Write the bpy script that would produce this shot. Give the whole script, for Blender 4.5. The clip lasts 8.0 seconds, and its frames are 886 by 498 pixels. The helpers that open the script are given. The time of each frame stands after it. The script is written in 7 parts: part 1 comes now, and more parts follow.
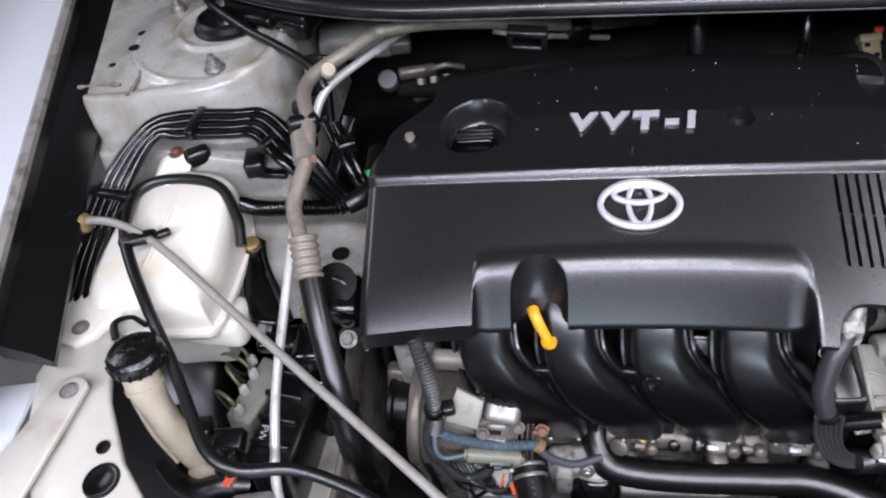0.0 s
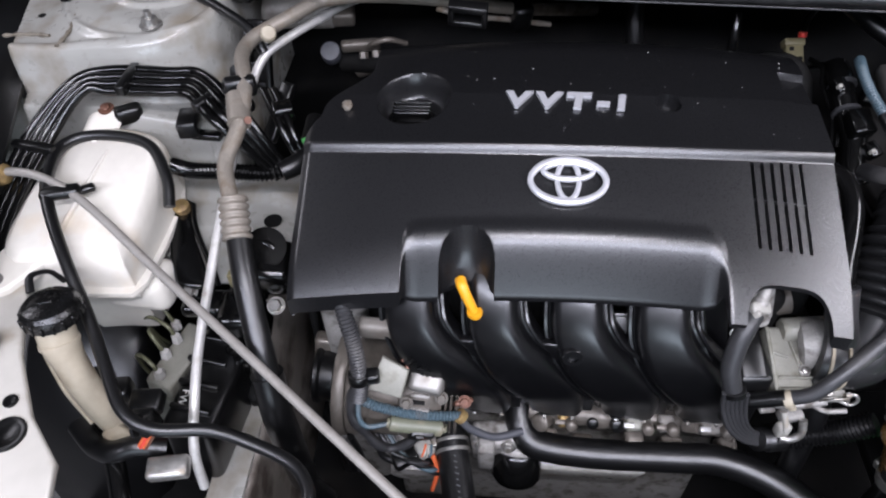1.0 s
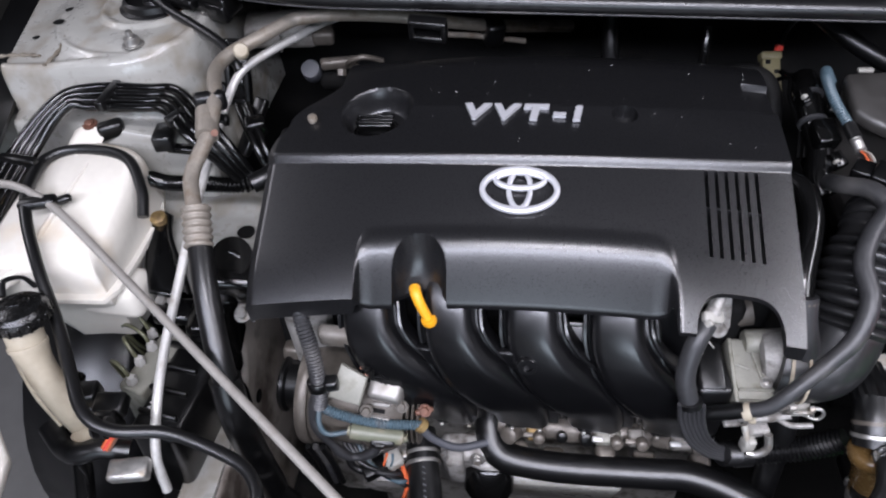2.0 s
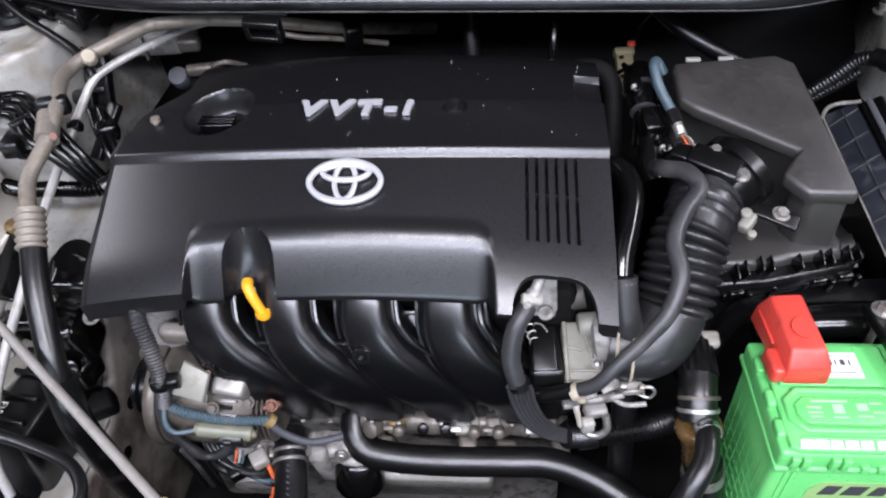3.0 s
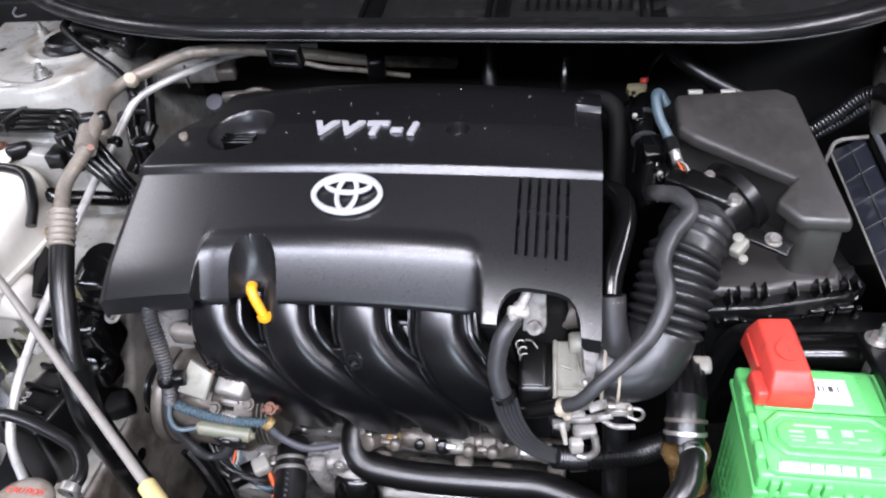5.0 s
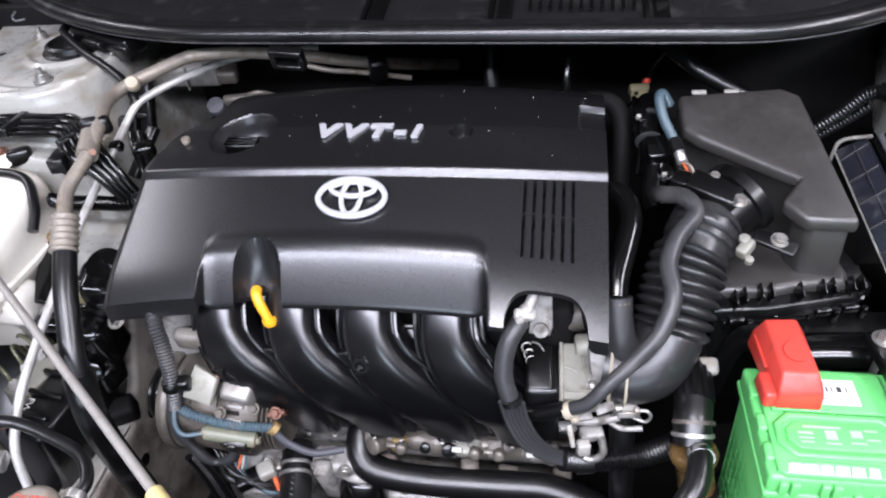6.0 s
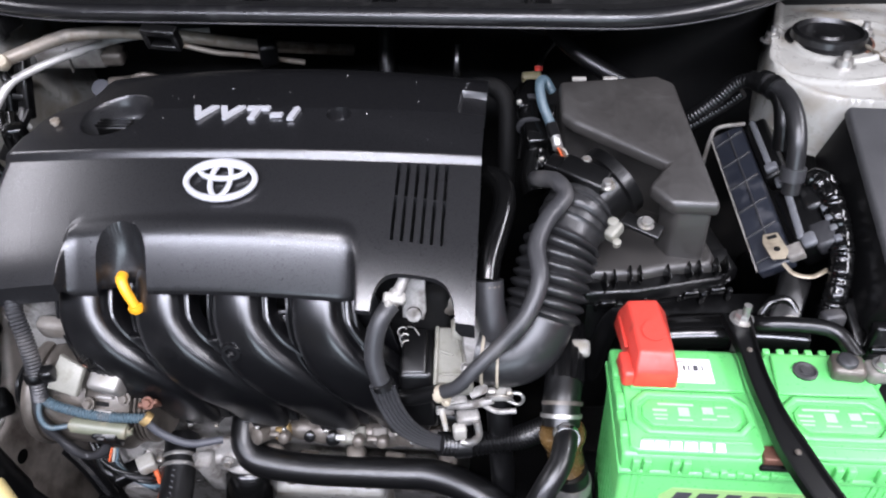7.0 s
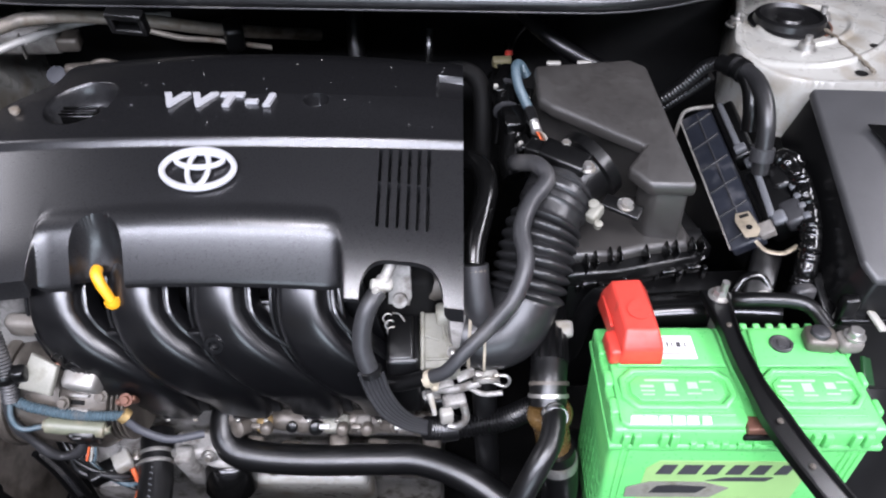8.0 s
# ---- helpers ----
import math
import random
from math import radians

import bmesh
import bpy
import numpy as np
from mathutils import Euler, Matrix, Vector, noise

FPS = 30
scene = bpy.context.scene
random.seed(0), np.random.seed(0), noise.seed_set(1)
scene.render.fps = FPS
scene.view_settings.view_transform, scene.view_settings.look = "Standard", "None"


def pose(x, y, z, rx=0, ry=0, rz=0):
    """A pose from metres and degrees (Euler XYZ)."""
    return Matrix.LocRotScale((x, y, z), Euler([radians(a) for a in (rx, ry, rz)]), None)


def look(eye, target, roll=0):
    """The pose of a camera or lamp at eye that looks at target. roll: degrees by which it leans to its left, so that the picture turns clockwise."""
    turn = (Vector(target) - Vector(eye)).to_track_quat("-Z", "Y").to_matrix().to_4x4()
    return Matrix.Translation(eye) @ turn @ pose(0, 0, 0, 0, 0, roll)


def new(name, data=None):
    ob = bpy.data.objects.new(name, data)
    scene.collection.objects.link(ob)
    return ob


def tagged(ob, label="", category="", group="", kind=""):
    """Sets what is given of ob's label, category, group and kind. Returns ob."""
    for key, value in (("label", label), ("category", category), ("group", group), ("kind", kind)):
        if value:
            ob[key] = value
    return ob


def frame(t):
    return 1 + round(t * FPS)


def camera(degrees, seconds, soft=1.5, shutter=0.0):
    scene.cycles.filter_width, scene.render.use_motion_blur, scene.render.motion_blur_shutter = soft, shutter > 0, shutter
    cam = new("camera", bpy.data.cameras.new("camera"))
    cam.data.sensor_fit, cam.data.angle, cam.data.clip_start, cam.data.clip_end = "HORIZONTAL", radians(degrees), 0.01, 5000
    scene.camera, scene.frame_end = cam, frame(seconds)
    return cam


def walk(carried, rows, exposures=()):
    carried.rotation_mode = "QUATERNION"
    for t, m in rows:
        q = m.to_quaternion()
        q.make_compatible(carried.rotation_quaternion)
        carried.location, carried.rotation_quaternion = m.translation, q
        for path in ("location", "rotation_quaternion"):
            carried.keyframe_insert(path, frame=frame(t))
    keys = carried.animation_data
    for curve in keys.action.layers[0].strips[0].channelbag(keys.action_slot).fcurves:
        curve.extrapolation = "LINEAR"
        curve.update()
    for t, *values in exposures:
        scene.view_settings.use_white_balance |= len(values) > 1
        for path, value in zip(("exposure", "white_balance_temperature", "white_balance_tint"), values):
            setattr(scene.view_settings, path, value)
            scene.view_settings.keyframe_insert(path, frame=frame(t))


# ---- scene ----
cam = camera(65.0, 8.0, soft=2.1)
PATH = [
    (0, (0.162, 0.03, 1.386), (-0.14, 1.377, -0.062), -10.0),
    (0.5, (0.173, 0.025, 1.371), (-0.024, 1.37, -0.095), -6.5),
    (1, (0.176, 0.007, 1.37), (0.033, 1.363, -0.094), -2.5),
    (1.2, (0.185, -0.002, 1.368), (0.019, 1.369, -0.079), -2.2),
    (2.3, (0.302, -0.006, 1.353), (0.024, 1.400, -0.042), -6.3),
    (2.5, (0.339, -0.01, 1.344), (0.075, 1.41, -0.039), -7.8),
    (3, (0.401, -0.019, 1.341), (0.213, 1.423, -0.032), -5.2),
    (3.5, (0.452, -0.024, 1.331), (0.293, 1.458, -0.003), -2.1),
    (4, (0.46, -0.046, 1.322), (0.219, 1.444, 0.01), -2.8),
    (4.5, (0.473, -0.056, 1.326), (0.151, 1.451, 0.051), -4.7),
    (4.7, (0.471, -0.059, 1.324), (0.124, 1.461, 0.071), -5.8),
    (5.8, (0.458, -0.056, 1.323), (0.109, 1.474, 0.083), -6.9),
    (6, (0.458, -0.056, 1.325), (0.115, 1.471, 0.079), -6.7),
    (6.5, (0.461, -0.057, 1.322), (0.12, 1.468, 0.074), -6.2),
    (7, (0.534, -0.05, 1.306), (0.332, 1.487, 0.042), -3.6),
    (7.5, (0.536, -0.051, 1.302), (0.457, 1.477, 0.014), -1.7),
    (8, (0.499, -0.053, 1.307), (0.443, 1.467, 0.007), -1.5),
]
walk(cam, [(t, look(eye, target, roll)) for t, eye, target, roll in PATH], [(0.0, -0.38), (0.5, -0.46), (1.0, -0.47), (2.5, -0.36), (3.5, -0.08), (4.0, 0.03), (4.5, 0.10), (6.0, 0.08), (8.0, 0.08)])

# ---- light ----
world = bpy.data.worlds.new("garage_air")
scene.world = world
world.use_nodes = True
world.node_tree.nodes["Background"].inputs["Color"].default_value = (0.8, 0.85, 1.0, 1)
world.node_tree.nodes["Background"].inputs["Strength"].default_value = 0.01
scene.view_settings.exposure = 0.0


def ceiling_lamp(x, y, z, sx, sy, watts, colour=(1.0, 0.98, 1.09)):
    """A ceiling panel of the garage: an area lamp looking down."""
    data = bpy.data.lights.new("ceiling_lamp", "AREA")
    data.shape, data.size, data.size_y, data.energy, data.color = "RECTANGLE", sx, sy, watts, colour
    ob = new("ceiling_lamp", data)
    ob.matrix_world = pose(x, y, z)
    return ob


ceiling_lamp(0.45, -0.70, 2.75, 1.3, 0.16, 64)
ceiling_lamp(0.20, -1.78, 2.75, 4.2, 0.50, 290, (0.95, 0.97, 1.16))
ceiling_lamp(-2.4, 1.0, 2.75, 0.25, 1.6, 42)
ceiling_lamp(2.5, -0.3, 2.75, 0.4, 2.4, 120)
# daylight through the open garage door in front of the car
door_light = ceiling_lamp(0.3, -5.9, 1.3, 3.4, 1.6, 150, (0.74, 0.85, 1.0))
door_light.matrix_world = pose(0.3, -5.9, 1.3, 90, 0, 0)


# ---- materials ----
def mat(name, base, rough=0.5, metal=0.0, vary=0.2, scale=30.0, bump=0.1, bscale=500.0, dirt=None, amount=0.3, dscale=14.0, coat=0.0, grain=0.0006, even=0.06, spec=0.5):
    """A surface with two scales of colour, patches of dirt and a fine relief, all at world size."""
    m = bpy.data.materials.new(name)
    m.use_nodes = True
    nt = m.node_tree
    n, ln = nt.nodes, nt.links
    b = n["Principled BSDF"]
    b.inputs["Metallic"].default_value = metal
    b.inputs["Coat Weight"].default_value = coat
    b.inputs["Specular IOR Level"].default_value = spec
    geo = n.new("ShaderNodeNewGeometry")

    def noise_at(size, detail=4.0):
        t = n.new("ShaderNodeTexNoise")
        t.inputs["Scale"].default_value = size
        t.inputs["Detail"].default_value = detail
        ln.new(geo.outputs["Position"], t.inputs["Vector"])
        return t

    def ranged(source, lo, hi, a, c):
        r = n.new("ShaderNodeMapRange")
        r.inputs["From Min"].default_value, r.inputs["From Max"].default_value = lo, hi
        r.inputs["To Min"].default_value, r.inputs["To Max"].default_value = a, c
        ln.new(source, r.inputs["Value"])
        return r.outputs["Result"]

    big, small = noise_at(scale), noise_at(scale * 9)
    both = n.new("ShaderNodeMath")
    both.operation = "ADD"
    ln.new(big.outputs["Fac"], both.inputs[0])
    ln.new(small.outputs["Fac"], both.inputs[1])
    tone = ranged(both.outputs[0], 0.6, 1.4, 1 - vary, 1 + vary)
    mul = n.new("ShaderNodeMix")
    mul.data_type, mul.blend_type = "RGBA", "MULTIPLY"
    mul.inputs["Factor"].default_value = 1.0
    mul.inputs["A"].default_value = (*base, 1)
    ln.new(tone, mul.inputs["B"])
    colour = mul.outputs["Result"]
    rough_out = ranged(small.outputs["Fac"], 0.3, 0.7, max(rough - even, 0.02), min(rough + even, 1))
    if dirt:
        mask = ranged(noise_at(dscale, 7.0).outputs["Fac"], 0.62 - 0.3 * amount, 0.78 - 0.2 * amount, 0.0, min(1.0, 0.5 + amount))
        mix = n.new("ShaderNodeMix")
        mix.data_type = "RGBA"
        ln.new(mask, mix.inputs["Factor"])
        ln.new(colour, mix.inputs["A"])
        mix.inputs["B"].default_value = (*dirt, 1)
        colour = mix.outputs["Result"]
        add = n.new("ShaderNodeMath")
        add.operation = "MULTIPLY_ADD"
        ln.new(mask, add.inputs[0])
        add.inputs[1].default_value = 0.25
        ln.new(rough_out, add.inputs[2])
        rough_out = add.outputs[0]
    ln.new(colour, b.inputs["Base Color"])
    ln.new(rough_out, b.inputs["Roughness"])
    if bump:
        bp = n.new("ShaderNodeBump")
        bp.inputs["Strength"].default_value = bump
        bp.inputs["Distance"].default_value = grain
        ln.new(noise_at(bscale, 2.0).outputs["Fac"], bp.inputs["Height"])
        ln.new(bp.outputs["Normal"], b.inputs["Normal"])
    return m


M = {
    "cover": mat("grained_black_plastic", (0.0060, 0.0060, 0.0066), 0.305, spec=0.80, vary=0.04, scale=120, bump=0.04, bscale=1100, grain=0.0002, even=0.05),
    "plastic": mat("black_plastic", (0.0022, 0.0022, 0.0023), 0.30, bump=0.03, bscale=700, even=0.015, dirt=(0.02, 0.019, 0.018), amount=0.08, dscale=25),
    "runner": mat("moulded_black_nylon", (0.0022, 0.0022, 0.0026), 0.29, spec=0.80, vary=0.06, bump=0.03, bscale=1200, grain=0.0002, even=0.015),
    # black plastic with the light on the fuse box top put into its colour
    "fuse_lid": mat("lit_textured_black_plastic", (0.030, 0.030, 0.031), 0.44, bump=0.2, bscale=1350, grain=0.0002, spec=0.6, dirt=(0.05, 0.048, 0.046), amount=0.12),
    "box": mat("dusty_black_plastic", (0.026, 0.024, 0.0222), 0.42, bump=0.2, bscale=1350, grain=0.0002, spec=0.7, dirt=(0.042, 0.040, 0.037), amount=0.1),
    "gloss": mat("glossy_black_paint", (0.002, 0.002, 0.002), 0.17, vary=0.05, bump=0.0, even=0.004),
    "rubber": mat("black_rubber", (0.003, 0.003, 0.0032), 0.34, vary=0.08, bump=0.0, even=0.006, spec=0.6),
    "duct": mat("dusty_duct_rubber", (0.012, 0.012, 0.0125), 0.36, vary=0.1, bump=0.05, bscale=300, spec=0.6, dirt=(0.02, 0.019, 0.018), amount=0.12, dscale=40),
    "capblack": mat("scuffed_black_cap", (0.004, 0.004, 0.004), 0.24, vary=0.2, bump=0.5, bscale=220, grain=0.0008, spec=0.4, dirt=(0.03, 0.028, 0.025), amount=0.15, dscale=120),
    "seal": mat("hood_seal_rubber", (0.006, 0.006, 0.0065), 0.30, vary=0.1, bump=0.05, bscale=300, even=0.03, spec=0.6, dirt=(0.02, 0.02, 0.02), amount=0.15, dscale=40),
    "cowl": mat("weathered_cowl_plastic", (0.006, 0.006, 0.006), 0.55, spec=0.35, vary=0.3, scale=25, bump=0.15, bscale=600, dirt=(0.02, 0.019, 0.018), amount=0.2, dscale=30),
    "hose": mat("grey_rubber", (0.024, 0.024, 0.0255), 0.42, bump=0.1, bscale=300, dirt=(0.09, 0.085, 0.08), amount=0.2),
    "paint": mat("pale_body_paint", (0.275, 0.270, 0.248), 0.30, vary=0.08, scale=8, bump=0.03, bscale=60, dirt=(0.17, 0.145, 0.11), amount=0.42, dscale=22, coat=0.3),
    "sealer": mat("dirty_sealant", (0.16, 0.14, 0.11), 0.55, vary=0.3, scale=60, bump=0.3, bscale=200, dirt=(0.06, 0.045, 0.03), amount=0.5, dscale=70),
    "white": mat("white_car_paint", (0.52, 0.535, 0.56), 0.2, vary=0.02, bump=0.0, coat=0.8),
    "tank": mat("milky_plastic", (0.60, 0.57, 0.51), 0.38, vary=0.06, scale=12, bump=0.1, bscale=90, dirt=(0.55, 0.45, 0.33), amount=0.22, dscale=16),
    "alloy": mat("cast_aluminium", (0.25, 0.24, 0.225), 0.52, metal=0.3, vary=0.28, scale=45, bump=0.35, bscale=420, dirt=(0.055, 0.045, 0.035), amount=0.40, dscale=60),
    "pipe": mat("dull_aluminium_pipe", (0.225, 0.20, 0.168), 0.52, metal=0.4, vary=0.2, scale=60, bump=0.15, dirt=(0.15, 0.115, 0.08), amount=0.4, dscale=60),
    "steel": mat("zinc_plated_steel", (0.40, 0.39, 0.37), 0.38, metal=0.85, vary=0.2, bump=0.1, dirt=(0.22, 0.18, 0.13), amount=0.3, dscale=80),
    "chrome": mat("bright_chrome", (0.86, 0.86, 0.87), 0.16, metal=1.0, vary=0.05, bump=0.0),
    "silver": mat("silver_paint", (0.50, 0.50, 0.52), 0.24, metal=0.4, even=0.01, vary=0.02, bump=0.0),
    "brass": mat("yellow_zinc", (0.36, 0.25, 0.11), 0.4, metal=0.6, vary=0.25, bump=0.1, dirt=(0.2, 0.13, 0.07), amount=0.35, dscale=90),
    "copper": mat("rusty_copper", (0.13, 0.06, 0.04), 0.5, metal=0.4, vary=0.4, scale=120),
    "green": mat("bright_green_plastic", (0.115, 0.47, 0.135), 0.32, vary=0.05, bump=0.1, bscale=600, dirt=(0.16, 0.48, 0.14), amount=0.12),
    "red": mat("red_plastic", (0.50, 0.045, 0.032), 0.35, vary=0.06, bump=0.1, bscale=500, dirt=(0.2, 0.03, 0.02), amount=0.3, dscale=45),
    "yellow": mat("yellow_plastic", (0.66, 0.30, 0.012), 0.4, vary=0.06, bump=0.1),
    "grip": mat("faded_yellow_sleeve", (0.44, 0.36, 0.16), 0.5, vary=0.08, dirt=(0.4, 0.3, 0.12), amount=0.2, dscale=60),
    "rod": mat("grey_painted_rod", (0.24, 0.225, 0.205), 0.42, metal=0.2, vary=0.12, bump=0.05, dirt=(0.16, 0.14, 0.12), amount=0.2, dscale=50),
    "amber": mat("amber_nylon", (0.085, 0.05, 0.018), 0.25, vary=0.25, bump=0.05),
    "bluegrey": mat("blue_grey_conduit", (0.05, 0.078, 0.095), 0.4, vary=0.15, bump=0.1, dirt=(0.08, 0.08, 0.08), amount=0.2, dscale=60),
    "plate": mat("dull_pale_metal", (0.21, 0.205, 0.175), 0.5, metal=0.2, vary=0.15, scale=60, bump=0.2, bscale=300, dirt=(0.12, 0.11, 0.08), amount=0.35, dscale=60),
    "bright": mat("clean_cast_metal", (0.22, 0.21, 0.195), 0.42, metal=0.55, vary=0.1, scale=50, bump=0.12, bscale=300, dirt=(0.16, 0.14, 0.115), amount=0.25, dscale=50),
    "cream": mat("cream_body_paint", (0.46, 0.44, 0.395), 0.34, vary=0.06, scale=8, bump=0.03, bscale=60, dirt=(0.30, 0.25, 0.19), amount=0.3, dscale=25, coat=0.3),
    "trim": mat("worn_grey_trim", (0.17, 0.16, 0.145), 0.5, vary=0.25, scale=30, bump=0.2, bscale=200, dirt=(0.07, 0.06, 0.05), amount=0.4, dscale=40),
    "slate": mat("slate_grey_plastic", (0.05, 0.052, 0.060), 0.5, vary=0.1, bump=0.05),
    "bare": mat("bare_aluminium_line", (0.46, 0.45, 0.43), 0.42, metal=0.35, vary=0.12, scale=60, bump=0.08, dirt=(0.26, 0.23, 0.19), amount=0.25, dscale=50),
    "olive": mat("olive_grey_sleeve", (0.115, 0.12, 0.085), 0.4, vary=0.1, dirt=(0.2, 0.17, 0.12), amount=0.2, dscale=60),
    "ecu": mat("blue_black_plastic", (0.012, 0.014, 0.020), 0.42, spec=0.5, bump=0.15, bscale=900, grain=0.0002, dirt=(0.05, 0.05, 0.055), amount=0.2, dscale=50),
    "grey": mat("mid_grey_plastic", (0.085, 0.088, 0.095), 0.42, vary=0.12, bump=0.05, dirt=(0.08, 0.08, 0.08), amount=0.3, dscale=60),
    "paper": mat("white_label", (0.62, 0.62, 0.60), 0.5, vary=0.03, bump=0.0),
    "faint": mat("faint_pale_print", (0.30, 0.62, 0.30), 0.4, vary=0.1, bump=0.0),
    "darkgreen": mat("dark_green_plastic", (0.012, 0.045, 0.016), 0.4, vary=0.1, bump=0.05),
    "print": mat("dark_print", (0.04, 0.04, 0.045), 0.5, bump=0.0),
    # near-black; also puts shade into holes, slots and the timing housing
    "dark": mat("black_and_shade", (0.003, 0.003, 0.003), 0.7, vary=0.3, bump=0.2, dirt=(0.012, 0.011, 0.010), amount=0.3, spec=0.15),
    "concrete": mat("garage_concrete", (0.08, 0.078, 0.075), 0.75, vary=0.2, scale=3, bump=0.3, bscale=120),
    "wall": mat("garage_wall_paint", (0.07, 0.07, 0.075), 0.8, vary=0.05, scale=2, bump=0.1),
    "housing": mat("dull_beige_casting", (0.17, 0.158, 0.142), 0.5, metal=0.2, vary=0.2, scale=25, bump=0.3, bscale=300, dirt=(0.09, 0.075, 0.06), amount=0.42, dscale=22),
    "rail": mat("dirty_tan_paint", (0.225, 0.20, 0.175), 0.45, vary=0.2, scale=14, bump=0.15, bscale=120, dirt=(0.055, 0.042, 0.033), amount=0.5, dscale=18, coat=0.15),
    "plated": mat("tan_plated_steel", (0.24, 0.205, 0.15), 0.4, metal=0.4, vary=0.2, scale=60, bump=0.1, dirt=(0.10, 0.08, 0.06), amount=0.35, dscale=60),
    "orange": mat("orange_wire", (0.45, 0.09, 0.03), 0.4),
    "white_wire": mat("pale_connector", (0.27, 0.26, 0.235), 0.45, vary=0.1, dirt=(0.2, 0.17, 0.13), amount=0.35, dscale=60),
    "neck": mat("yellowed_plastic", (0.33, 0.29, 0.22), 0.45, vary=0.12, scale=14, bump=0.1, bscale=90, dirt=(0.22, 0.17, 0.11), amount=0.4, dscale=20),
    "brakepipe": mat("olive_drab_pipe", (0.10, 0.10, 0.06), 0.4, vary=0.2, metal=0.2),
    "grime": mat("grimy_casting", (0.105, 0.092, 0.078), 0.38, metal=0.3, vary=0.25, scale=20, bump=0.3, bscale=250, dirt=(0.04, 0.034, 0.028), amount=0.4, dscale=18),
    "label": mat("pale_green_label", (0.24, 0.40, 0.15), 0.4, vary=0.05, bump=0.0),
    "ochre": mat("ochre_connector", (0.15, 0.13, 0.07), 0.45, vary=0.1),
}


# ---- building helpers ----
def thing(name, label, category, base=(0, 0, 0), group="", kind=""):
    ob = new(name)
    ob.empty_display_size = 0.02
    ob.matrix_world = Matrix.Translation(base)
    return tagged(ob, label, category, group, kind)


def part(name, bm, material, parent=None, label="", smooth=50.0):
    me = bpy.data.meshes.new(name)
    bm.to_mesh(me)
    bm.free()
    me.materials.append(M[material] if isinstance(material, str) else material)
    for p in me.polygons:
        p.use_smooth = True
    me.set_sharp_from_angle(angle=radians(smooth))
    ob = new(name, me)
    if parent is not None:
        ob.parent = parent
        base = parent.matrix_basis.copy()
        if parent.parent is not None:
            base = parent.parent.matrix_basis @ parent.matrix_parent_inverse @ base
        ob.matrix_parent_inverse = base.inverted()
    if label:
        ob["label"] = label
    return ob


def spline(pts, per=8):
    """A smooth line through the points."""
    p = [Vector(v) for v in pts]
    if len(p) == 2 or per < 2:
        return p
    p = [2 * p[0] - p[1]] + p + [2 * p[-1] - p[-2]]
    out = []
    for i in range(1, len(p) - 2):
        a, b, c, d = p[i - 1 : i + 3]
        for k in range(per):
            t = k / per
            out.append(0.5 * (2 * b + (c - a) * t + (2 * a - 5 * b + 4 * c - d) * t * t + (3 * b - a - 3 * c + d) * t**3))
    return out + [p[-2]]


def rings_to_bm(rings, bm=None, closed=True, caps=True):
    bm = bm or bmesh.new()
    rows = [[bm.verts.new(v) for v in ring] for ring in rings]
    n = len(rows[0])
    for a, b in zip(rows, rows[1:]):
        for k in range(n if closed else n - 1):
            bm.faces.new((a[k], a[(k + 1) % n], b[(k + 1) % n], b[k]))
    if caps and closed:
        bm.faces.new(list(reversed(rows[0])))
        bm.faces.new(rows[-1])
    return bm


def sweep(pts, radius, seg=14, per=8, flat=1.0, up=(0, 0, 1), bm=None, caps=True):
    """A round (or, with flat, oval) tube along a smooth line. radius: a number or a function of the way along (0 to 1) and the metres."""
    line = spline(pts, per)
    total = sum((b - a).length for a, b in zip(line, line[1:])) or 1
    tang = [((line[min(i + 1, len(line) - 1)]) - line[max(i - 1, 0)]).normalized() for i in range(len(line))]
    side = tang[0].cross(Vector(up))
    if side.length < 1e-3:
        side = tang[0].cross(Vector((1, 0, 0)))
    side.normalize()
    rings, gone = [], 0.0
    for i, p in enumerate(line):
        if i:
            gone += (p - line[i - 1]).length
        side = (side - tang[i] * side.dot(tang[i])).normalized()
        top = side.cross(tang[i])
        r = radius(gone / total, gone) if callable(radius) else radius
        rings.append([p + side * (r * math.cos(a)) + top * (r * flat * math.sin(a)) for a in (2 * math.pi * k / seg for k in range(seg))])
    return rings_to_bm(rings, bm, caps=caps)


def ribbed(r, pitch=0.004, depth=0.0012):
    """A corrugated radius."""
    return lambda s, d: r + depth * math.sin(2 * math.pi * d / pitch)


def fine(pts, step):
    """Points at even short steps along a smooth line, for corrugated tubes."""
    line = spline(pts, 24)
    out, left = [line[0]], step
    for a, b in zip(line, line[1:]):
        gap = (b - a).length
        while gap >= left and gap > 0:
            a = a + (b - a) * (left / gap)
            out.append(a.copy())
            gap -= left
            left = step
        left -= gap
    return out


def conduit(pts, r, pitch=0.004, depth=0.0012, seg=12):
    return sweep(fine(pts, pitch / 4), ribbed(r, pitch, depth), seg=seg, per=1)


def lathe(profile, m=None, seg=28, bm=None):
    """A turned shape: profile of (radius, height), about z, put at the pose m."""
    m = m or Matrix()
    rings = [[m @ Vector((max(r, 1e-5) * math.cos(a), max(r, 1e-5) * math.sin(a), h)) for a in (2 * math.pi * k / seg for k in range(seg))] for r, h in profile]
    return rings_to_bm(rings, bm)


